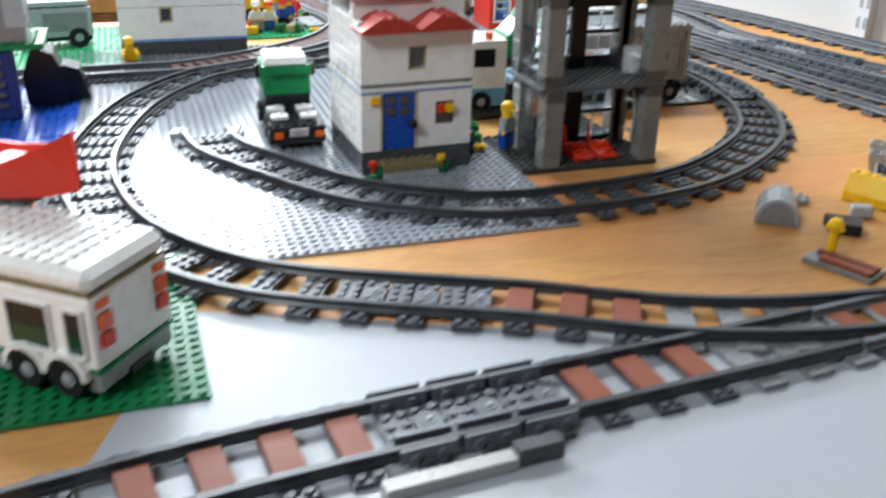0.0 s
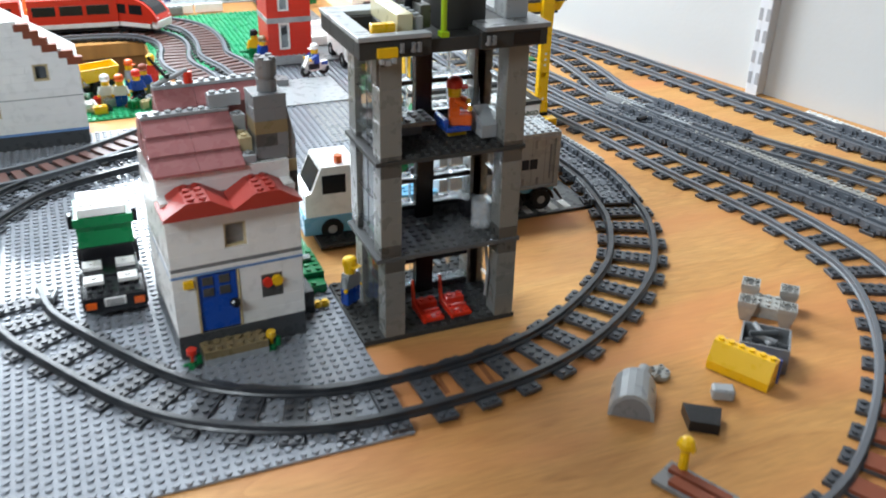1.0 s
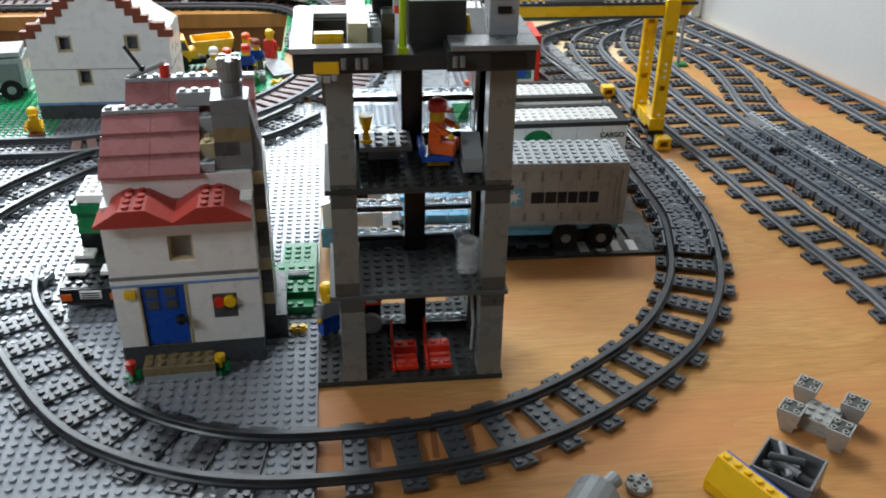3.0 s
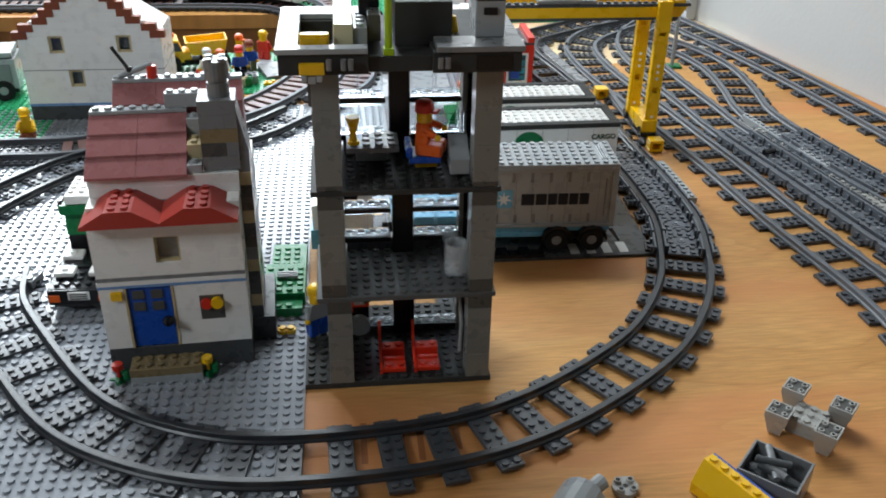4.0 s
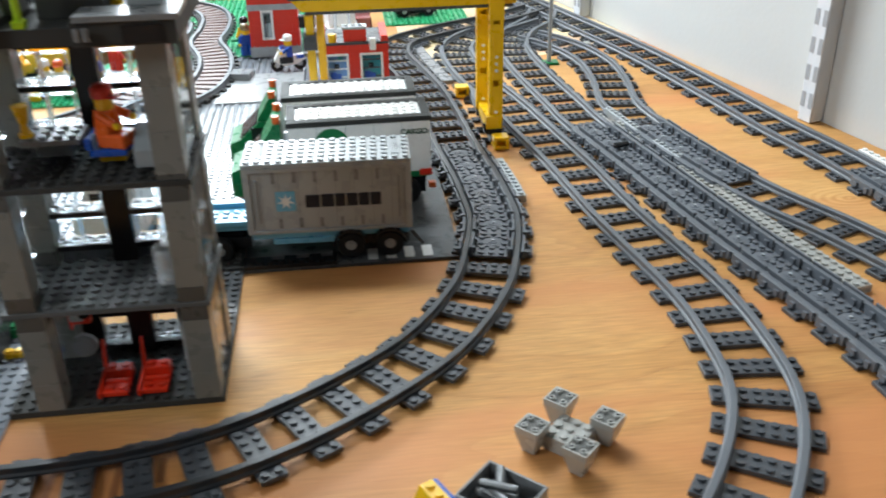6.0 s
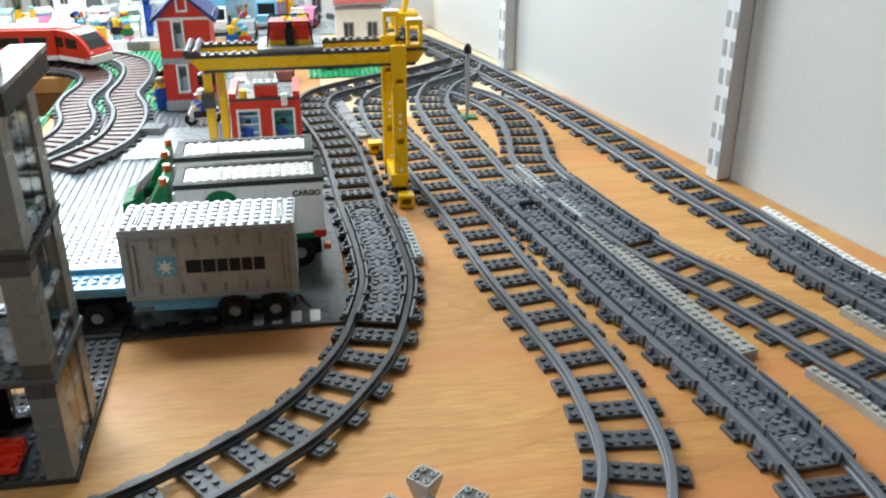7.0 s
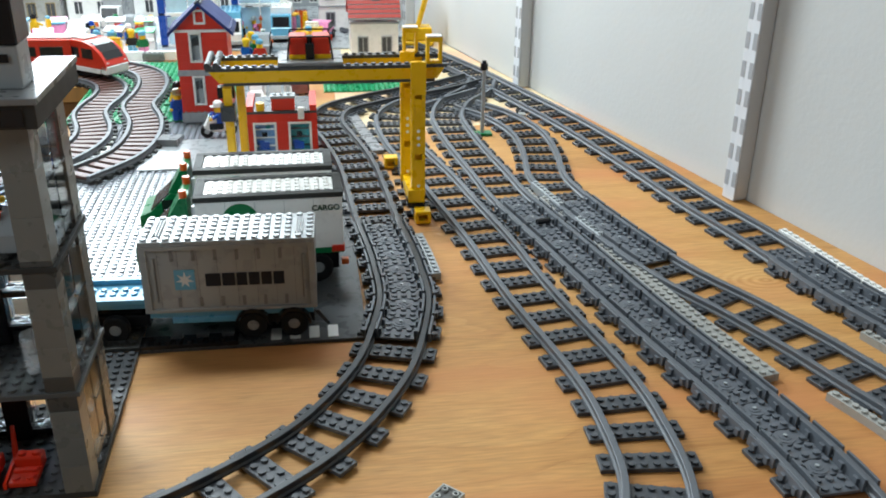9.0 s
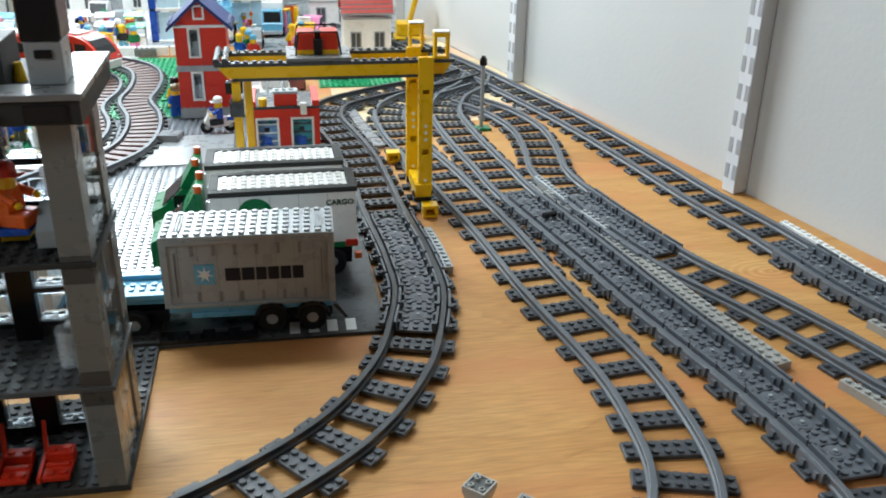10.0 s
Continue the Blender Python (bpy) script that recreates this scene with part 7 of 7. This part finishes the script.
def red_boat():
    t = thing("boat", pose(-0.4430, -0.0930, 0.0805, 0, 0, -38.5), "red toy boat with a sharp bow on the van roof", "toy boat")
    hull = Mesh()
    st = [(0.0, 0.020, 0.0, 0.0150), (0.045, 0.022, 0.0, 0.0150), (0.080, 0.021, 0.0, 0.0165), (0.105, 0.016, 0.0010, 0.0215), (0.124, 0.009, 0.0030, 0.0290), (0.138, 0.001, 0.0060, 0.0370)]
    vs = []
    for x, w, s, top in st:
        vs += [(x, -w, top), (x, -w * 0.72, s), (x, w * 0.72, s), (x, w, top), (x, w * 0.90, top), (x, w * 0.64, min(0.006 + s, top - 0.001)), (x, -w * 0.64, min(0.006 + s, top - 0.001)), (x, -w * 0.90, top)]
    fs = []
    for i in range(len(st) - 1):
        fs += [(i * 8 + k, i * 8 + (k + 1) % 8, (i + 1) * 8 + (k + 1) % 8, (i + 1) * 8 + k) for k in range(8)]
    fs += [tuple(range(8)), tuple((len(st) - 1) * 8 + k for k in range(8))]
    hull.add([(x, y * 1.2, z * 1.05) for x, y, z in vs], fs)
    part("hull", hull, RED, t)
    part("deck", Mesh().box(0.002, -0.0125, 0.0062, 0.088, 0.0125, 0.0080).studs(0.004, -0.012, 10, 3, 0.0080), RED, t, "red studded deck")
    for x in (0.030, 0.074):
        part("thwart", bx(x, -0.0190, 0.0120, x + 0.014, 0.0190, 0.0145, 0.0006), PALEPINK, t, "pale pink bench")
    part("roof_rack", bx(0.010, -0.012, -0.0034, 0.110, 0.012, -0.0002), DGREY, t)


red_boat()


def rock_pier():
    t = thing("rock_tower", pose(-0.4700, 0.2550, 0.0058), "dark grey toy tower on black rocks over blue water", "toy building")
    part("pillar", Mesh().box(0.004, 0.0, 0, 0.028, 0.026, 0.066, 0.002), OLDDARK, t)
    part("pillar", Mesh().box(0.032, -0.004, 0, 0.060, 0.030, 0.066, 0.002), DBLUE, t)
    for k in range(5):
        part("ladder_rung", bx(0.036, -0.0065, 0.012 + k * 0.010, 0.052, -0.0042, 0.016 + k * 0.010, 0.0004), OLDDARK, t)
    part("rock", Mesh().prism([(0.064, 0.0), (0.098, 0.0), (0.104, 0.020), (0.092, 0.050), (0.074, 0.058), (0.062, 0.03)], 0.045, 0.085, "y"), BLACK, t, "black sloped rock")
    part("rock", Mesh().prism([(0.090, 0.0), (0.122, 0.0), (0.114, 0.030), (0.098, 0.036)], 0.060, 0.092, "y"), BLACK, t, "black sloped rock")
    part("grass_plate", Mesh().box(-0.02, -0.008, 0.0662, 0.090, 0.070, 0.0712).studs(0.036, -0.008, 6, 8, 0.0712), GREEN, t, "green studded plate")
    part("upper_block", bx(-0.020, 0.0, 0.0713, 0.076, 0.060, 0.150, 0.0006), MGREY, t)
    part("clear_window", bx(0.060, -0.001, 0.085, 0.0775, 0.030, 0.125, 0.0006), LGREY, t, "pale grey window panel")


rock_pier()


def refuse_truck():
    t = thing("refuse_truck", pose(-0.1935, 0.1060, 0.0040, 0, 0, -1), "green and black toy refuse truck on the grey baseplate", "toy truck")
    W, L = 0.046, 0.11
    part("chassis", Mesh().box(0.003, 0.0, 0.0050, W - 0.003, L, 0.0140, 0.0004), DGREY, t)
    part("rear_deck", Mesh().box(0, 0, 0.0141, W, 0.030, 0.0210).studs(0.001, 0.002, 5, 3, 0.0210), BLACK, t)
    part("tail_panel", bx(0.0, -0.0022, 0.0080, W, 0.0002, 0.0205, 0.0004), BLACK, t)
    plate = part("number_plate", bx(0.0150, -0.0034, 0.0125, 0.0310, -0.0022, 0.0195, 0.0003), WHITE, t, "white plate with plain bars")
    for k in range(3):
        part("plate_bar", bx(0.0165, -0.0037, 0.0135 + k * 0.0019, 0.0295, -0.0034, 0.0143 + k * 0.0019, 0), INK, plate)
    for x in (0.001, W - 0.009):
        part("tail_lamp", bx(x, -0.0034, 0.0110, x + 0.008, -0.0022, 0.0170, 0.0004), ORANGE, t, "orange-red lamp")
    for x in (0.0015, W - 0.0185):
        for y in (0.014, 0.040):
            part("white_tile", Mesh().box(x, y, 0.0228, x + 0.015, y + 0.012, 0.0262, 0.0004).cyl(x + 0.0075, y + 0.006, 0.0262, 0.0278, 0.0024, 10), WHITE, t, "white jumper tile")
    part("mid_deck", Mesh().box(0.001, 0.0302, 0.0141, W - 0.001, 0.062, 0.0226, 0.0004), BLACK, t)
    part("drum_base", Mesh().box(0.002, 0.0622, 0.0141, W - 0.002, L - 0.002, 0.0330, 0.0006), BLACK, t)
    part("drum", Mesh().prism([(0.063, 0.0332), (0.066, 0.046), (0.064, 0.060), (L - 0.006, 0.060), (L - 0.002, 0.05), (L - 0.002, 0.0332)], 0.001, W - 0.001, "x"), GREEN, t, "dark green body")
    part("drum_lip", bx(-0.0006, 0.0605, 0.0520, W + 0.0006, 0.0635, 0.0602, 0.0004), GREEN, t)
    part("white_cap", Mesh().box(0.004, 0.062, 0.0604, W - 0.004, 0.100, 0.0680, 0.0008).studs(0.004, 0.066, 4, 4, 0.0680), WHITE, t, "white studded top")
    for x in (-0.0046, W + 0.0006):
        part("mirror", Mesh().box(x, 0.070, 0.048, x + 0.004, 0.078, 0.060, 0.0006), BLACK, t)
    for y in (0.018, 0.040, 0.092):
        for x in (0.006, W + 0.002):
            wt = wheel(t, 0, 0, 0, 0.0105, 0.008)
            wt.matrix_basis = Matrix.Translation((x, y, 0.0105)) @ Matrix.Rotation(math.pi / 2, 4, "Z")


refuse_truck()
# loose low track pieces at the open end of the ring
t = thing("buffer_stop", pose(-0.2460, 0.1500, 0.0040, 0, 0, 75), "short grey plates at the open end of the ring track", "toy plate")
part("plate", Mesh().box(0.0, -0.030, 0, 0.016, -0.016, 0.0064).studs(0, -0.030, 2, 1, 0.0064), LGREY, t)
part("plate", Mesh().box(0.0, 0.020, 0, 0.016, 0.034, 0.0064).studs(0, 0.020, 2, 1, 0.0064), LGREY, t)
# pale plate along the near side of the front track
t = thing("edge_plate", pose(-0.2180, -0.3680, 0.0012, 0, 0, 4.5), "pale grey tile strip beside the front track", "toy plate")
part("tile", Mesh().box(0, 0, 0, 0.064, 0.009, 0.0064, 0.0005), OLDGREY, t)
part("tile", Mesh().box(0.064, 0.001, 0, 0.088, 0.010, 0.0096, 0.0005), DGREY, t)


# ---------- the city far behind ----------
def city_house(x, y, wn, dn, storeys, mat, trim, label, roof="flat", glass=None, per=3, zh=0.050, name="city_house", low=None):
    t = thing(name, pose(x, y, 0.0008), label, "toy building", "city buildings")
    W, D = wn * U, dn * U
    for s in range(storeys):
        z = s * zh
        part("wall", bx(0, 0, z, W, D, z + zh - 0.0034, 0.0004), low if low and s == 0 else mat, t)
        part("cornice", bx(-0.0016, -0.0016, z + zh - 0.0033, W + 0.0016, D + 0.001, z + zh - 0.0001, 0.0003), trim, t, "projecting floor band")
        n = max(1, int(W / (per * U * 1.4)))
        for k in range(n):
            cx = W * (k + 0.5) / n
            w = part("window", Mesh().box(cx - 0.0092, -0.0022, z + 0.010, cx + 0.0092, -0.0002, z + 0.012, 0.0002).box(cx - 0.0092, -0.0018, z + 0.036, cx + 0.0092, -0.0002, z + 0.0385, 0.0002).box(cx - 0.0092, -0.0018, z + 0.012, cx - 0.0074, -0.0002, z + 0.036, 0.0002).box(cx + 0.0074, -0.0018, z + 0.012, cx + 0.0092, -0.0002, z + 0.036, 0.0002).box(cx - 0.0007, -0.0014, z + 0.012, cx + 0.0007, -0.0002, z + 0.036, 0), trim, t, "framed window")
            part("pane", bx(cx - 0.0073, -0.0009, z + 0.0121, cx + 0.0073, -0.0003, z + 0.0359, 0), glass or DGREY, w, "dark pane")
    H = storeys * zh
    if roof == "flat":
        part("parapet", Mesh().box(-0.001, -0.001, H, W + 0.001, 0.006, H + 0.0064).studs(0, -0.001, wn, 1, H + 0.0064), trim, t)
    else:
        n = 7
        up = 0.0068
        for s in (0, 1):
            for r in range(n):
                a, b = D / 2 * r / n - 0.004, D / 2 * (r + 1) / n - 0.0048
                p = [(a, H + r * up), (b, H + (r + 0.72) * up), (b, H + (r + 0.72) * up - 0.005), (a, H + r * up - 0.004)]
                q = [(a - 0.0006, H + r * up - 0.0036), (a - 0.0006, H + r * up - 0.0006), (a, H + r * up - 0.0006), (a, H + r * up - 0.0036)]
                if s:
                    p, q = [(D - u, v) for u, v in p], [(D - u, v) for u, v in q]
                row = part("roof_slope", Mesh().prism([(u, v + 0.008) for u, v in p], -0.004, W + 0.004, "x"), roof, t, "sloped roof row")
                part("row_edge", Mesh().prism([(u, v + 0.008) for u, v in q], -0.004, W + 0.004, "x"), LGREY, row, "pale lower edge")
        part("chimney", bx(W * 0.45, D * 0.2, H, W * 0.45 + 0.014, D * 0.2 + 0.014, H + 0.048), MGREY, t)
    return t


city_house(-0.640, 1.330, 30, 16, 4, TAN, DTAN, "tan toy building with dark window frames", per=2, glass=BROWN)
city_house(-0.385, 1.430, 12, 14, 3, WHITE, WHITE, "plain white toy building beside the square", per=2)
city_house(-0.285, 1.470, 9, 14, 3, OLDGREY, DTAN, "grey toy building with dark trim")
city_house(-0.205, 1.490, 11, 12, 3, ROOFRED, WHITE, "brick-red and white toy building with white windows", low=WHITE)
city_house(-0.108, 1.500, 15, 12, 3, WHITE, WHITE, "white toy building with dark square windows", per=3)
city_house(0.030, 1.500, 18, 14, 4, WHITE, WHITE, "white toy building with small dark windows", per=4)
city_house(-0.930, 1.300, 30, 16, 3, AZURE, WHITE, "light blue toy building with white windows")
city_house(0.290, 1.330, 16, 12, 3, WHITE, LGREY, "white toy building behind the crane", per=3)
city_house(0.338, 1.100, 10, 9, 1, WHITE, LGREY, "small white toy house with a red sloped roof", roof=ROOFRED, zh=0.062)
city_house(0.16, 1.60, 22, 10, 4, LGREY, WHITE, "pale grey toy office building")
city_house(-0.56, 1.68, 40, 14, 5, WHITE, AZURE, "tall white toy building with light blue bands")


def glass_tower(x, y):
    t = thing("glass_tower", pose(x, y, 0.0008), "tall blue-framed toy tower with clear panels", "toy building")
    for cx in (0.0, 0.090):
        for cy in (0.0, 0.06):
            part("column", bx(cx, cy, 0, cx + 0.012, cy + 0.012, 0.30, 0.0006), BLUE if cx == 0 else WHITE, t)
    for k in range(5):
        part("floor", bx(0, 0, 0.055 * k + 0.001, 0.102, 0.072, 0.055 * k + 0.0050), WHITE, t)
        for q in range(2):
            part("panel", bx(0.014 + q * 0.038, 0.004, 0.055 * k + 0.006, 0.050 + q * 0.038, 0.007, 0.055 * k + 0.053, 0.0004), PALEBLUE, t, "pale blue panel")


glass_tower(0.010, 1.215)
glass_tower(0.130, 1.300)


def car(x, y, turn, mat, label):
    t = thing("toy_car", pose(x, y, 0.0030, 0, 0, turn), label, "toy car", "city vehicles")
    part("body", Mesh().prism([(0, 0.005), (0.062, 0.005), (0.062, 0.018), (0.050, 0.020), (0.042, 0.034), (0.016, 0.034), (0.008, 0.020), (0, 0.018)], 0, 0.034, "y"), mat, t)
    part("glazing", Mesh().prism([(0.0125, 0.0205), (0.0475, 0.0205), (0.0405, 0.0325), (0.0178, 0.0325)], -0.0006, 0.0346, "y"), BLACK, t, "dark windows")
    for wx in (0.012, 0.050):
        for wy in (-0.002, 0.029):
            wheel(t, wx, wy, 0.0085, 0.0085, 0.007)


car(-0.130, 1.250, 70, WHITE, "white toy car on the city street")
car(-0.040, 1.300, 80, LGREY, "pale grey toy car on the city street")
car(0.200, 1.120, 88, LGREY, "silver toy car parked behind the crane")
car(0.215, 0.820, 92, WHITE, "white toy car behind the red office")
car(0.262, 0.860, 92, DRED, "dark red toy car behind the red office")
car(0.290, 1.160, 85, YELLOW, "yellow toy car on the city street")
car(0.300, 1.220, 75, PINK, "pink toy car beside the small white house")
car(0.305, 0.925, 10, BLACK, "black toy car on the green plate")
tagged(part("street_plate", bx(-0.95, 1.085, 0.0003, 0.0, 1.90, 0.0026), WHITE), "smooth white street plates in the city", "plate")
tagged(part("street_plate", bx(0.165, 0.745, 0.0042, 0.248, 1.18, 0.0060), MGREY), "grey street plates behind the red office", "plate")
t = thing("bench_block", pose(-0.006, 1.105, 0.0028), "dark grey toy block on the white street", "toy block")
part("block", Mesh().box(0, 0, 0, 0.034, 0.014, 0.0128).studs(0, 0, 4, 1, 0.0128), MGREY, t)
for k in range(4):
    tagged(part("low_wall", bx(-0.105 + k * 0.052, 1.112, 0.0028, -0.057 + k * 0.052, 1.122, 0.0170), WHITE), "low white toy wall along the street", "toy wall", "street walls")
tagged(part("street_plate", bx(0.0002, 1.182, 0.0003, 0.46, 1.90, 0.0026), LGREY), "pale grey street plates in the city", "plate")
rnd = random.Random(3)
tones = [RED, BLUE, WHITE, YELLOW, GREEN, BLACK, ORANGE, LGREY, AZURE, PINK]
for k in range(18):
    x, y = (rnd.uniform(-0.30, 0.00), rnd.uniform(1.15, 1.36)) if k % 3 else (rnd.uniform(0.05, 0.30), rnd.uniform(1.22, 1.34))
    figure(x, y, 0.0028, rnd.uniform(0, 360), tones[k % 10], tones[(k * 3 + 1) % 10], tones[(k * 7 + 4) % 10], "small toy figure sitting in the city street", sit=True)


def stall(x, y, turn, top, label):
    """A low market stall: white counter, two posts and a coloured awning."""
    t = thing("market_stall", pose(x, y, 0.0028, 0, 0, turn), label, "toy stall", "market stalls")
    part("counter", Mesh().box(0, 0, 0, 0.032, 0.012, 0.0128).studs(0, 0.002, 4, 1, 0.0128), WHITE, t)
    for px in (0.002, 0.030):
        part("post", Mesh().cyl(px, 0.010, 0.0128, 0.0300, 0.0016, 8), LGREY, t)
    part("awning", Mesh().prism([(-0.004, 0.0290), (0.016, 0.0350), (0.016, 0.0370), (-0.004, 0.0310)], -0.001, 0.033, "x"), top, t, "sloped awning")


for k in range(12):
    x, y = (-0.31 + 0.055 * (k % 6) + rnd.uniform(-0.01, 0.01), 1.20 + 0.10 * (k // 6) + rnd.uniform(-0.01, 0.01))
    stall(x, y, rnd.uniform(-15, 15), (WHITE, AZURE, PINK, WHITE, LGREY, BGREEN)[k % 6], "low white toy market stall with a sloped awning")
crane_arm = Mesh().rod((0.462, 1.20, 0.030), (0.486, 1.19, 0.120), 0.005, 8).box(0.440, 1.19, 0.0106, 0.488, 1.225, 0.034, 0.002).box(0.436, 1.188, 0.0006, 0.492, 1.227, 0.0106, 0.004)
tagged(part("mobile_crane", crane_arm, YELLOW), "yellow toy crane arm near the wall", "toy crane")
t = thing("tow_truck", pose(0.2000, 0.690, 0.0034), "white toy rescue truck behind the red office", "toy truck")
part("bed", bx(0, 0, 0.012, 0.040, 0.100, 0.034, 0.001), WHITE, t)
part("lattice", Mesh().rod((0.01, 0.01, 0.034), (0.012, 0.06, 0.072), 0.002).rod((0.03, 0.01, 0.034), (0.028, 0.06, 0.072), 0.002).rod((0.012, 0.06, 0.072), (0.028, 0.06, 0.072), 0.002), LGREY, t, "pale grey lifting frame")
part("cab", bx(0.002, 0.06, 0.034, 0.038, 0.098, 0.056, 0.003), WHITE, t)
for y in (0.02, 0.08):
    for x in (0.006, 0.042):
        wt = wheel(t, 0, 0, 0, 0.0105, 0.008)
        wt.matrix_basis = Matrix.Translation((x, y, 0.0105)) @ Matrix.Rotation(math.pi / 2, 4, "Z")


def box_truck(x, y, turn, cab, box, label):
    """A delivery truck: cab with windscreen, box body, bumper and four wheels."""
    t = thing("toy_truck", pose(x, y, 0.0030, 0, 0, turn), label, "toy truck", "city vehicles")
    part("chassis", bx(0, 0.002, 0.006, 0.088, 0.036, 0.010, 0.0004), DGREY, t)
    part("box_body", Mesh().box(0.028, 0, 0.010, 0.088, 0.038, 0.058, 0.0008).studs(0.030, 0.003, 7, 4, 0.058), box, t)
    part("cab", Mesh().prism([(0, 0.010), (0.027, 0.010), (0.027, 0.046), (0.010, 0.046), (0.002, 0.026), (0, 0.024)], 0.001, 0.037, "y"), cab, t)
    part("windscreen", Mesh().prism([(0.0016, 0.027), (0.0030, 0.027), (0.0100, 0.0440), (0.0086, 0.0440)], 0.004, 0.034, "y"), BLACK, t, "dark windscreen")
    part("bumper", bx(-0.003, 0.001, 0.006, -0.0002, 0.037, 0.0120, 0.0004), LGREY, t, "pale grey bumper")
    for wx in (0.014, 0.072):
        for wy in (-0.002, 0.033):
            wheel(t, wx, wy, 0.0085, 0.0085, 0.007)


box_truck(0.238, 1.235, 88, AZURE, WHITE, "light blue and white toy delivery truck on the street")
box_truck(0.152, 1.195, 92, WHITE, AZURE, "white toy truck with a light blue box body")
box_truck(-0.080, 1.340, 80, WHITE, LGREY, "white toy truck with a pale grey box body")
for k, (x, y) in enumerate(((0.166, 1.060), (0.180, 1.085), (0.172, 1.110), (0.188, 1.050), (0.252, 1.130), (0.268, 1.150), (0.262, 1.105), (-0.060, 1.150), (-0.030, 1.165), (-0.085, 1.160), (-0.112, 1.140), (-0.010, 1.150))):
    z = 0.0062 if x > 0 else 0.0028
    figure(x, y, z, 160 + 37 * k % 90, tones[(k * 3 + 1) % 10], tones[(k * 7 + 2) % 10], tones[(k * 5 + 3) % 10], "small toy figure standing on the city street")


def street_item(x, y, z, n, w, h, mat, label):
    """A small stack of bricks standing in the street."""
    t = thing("street_item", pose(x, y, z, 0, 0, rnd.uniform(-25, 25)), label, "toy bricks", "street clutter")
    part("block", Mesh().box(0, 0, 0, n * U, w * U, h * BH).studs(0, 0, n, w, h * BH), mat, t)
    part("cap", Mesh().box(0.0004, 0.0004, h * BH + 0.0018, n * U - 0.0004, w * U - 0.0004, h * BH + 0.0050, 0.0006), rnd.choice((WHITE, LGREY, AZURE, YELLOW)), t)


for k in range(36):
    if k % 2:
        x, y, z = rnd.uniform(0.175, 0.300), rnd.uniform(1.190, 1.330), 0.0028
    else:
        x, y, z = rnd.uniform(-0.33, -0.01), rnd.uniform(1.135, 1.330), 0.0028
    mat, word = ((WHITE, "white"), (RED, "red"), (YELLOW, "yellow"), (BGREEN, "green"), (AZURE, "light blue"), (WHITE, "white"), (BLACK, "black"), (PINK, "pink"), (ORANGE, "orange"))[k % 9]
    street_item(x, y, z, rnd.choice((1, 1, 2, 3)), rnd.choice((1, 2)), rnd.choice((1, 2, 3, 4)), mat, "small %s toy brick stack standing in the city street" % word)
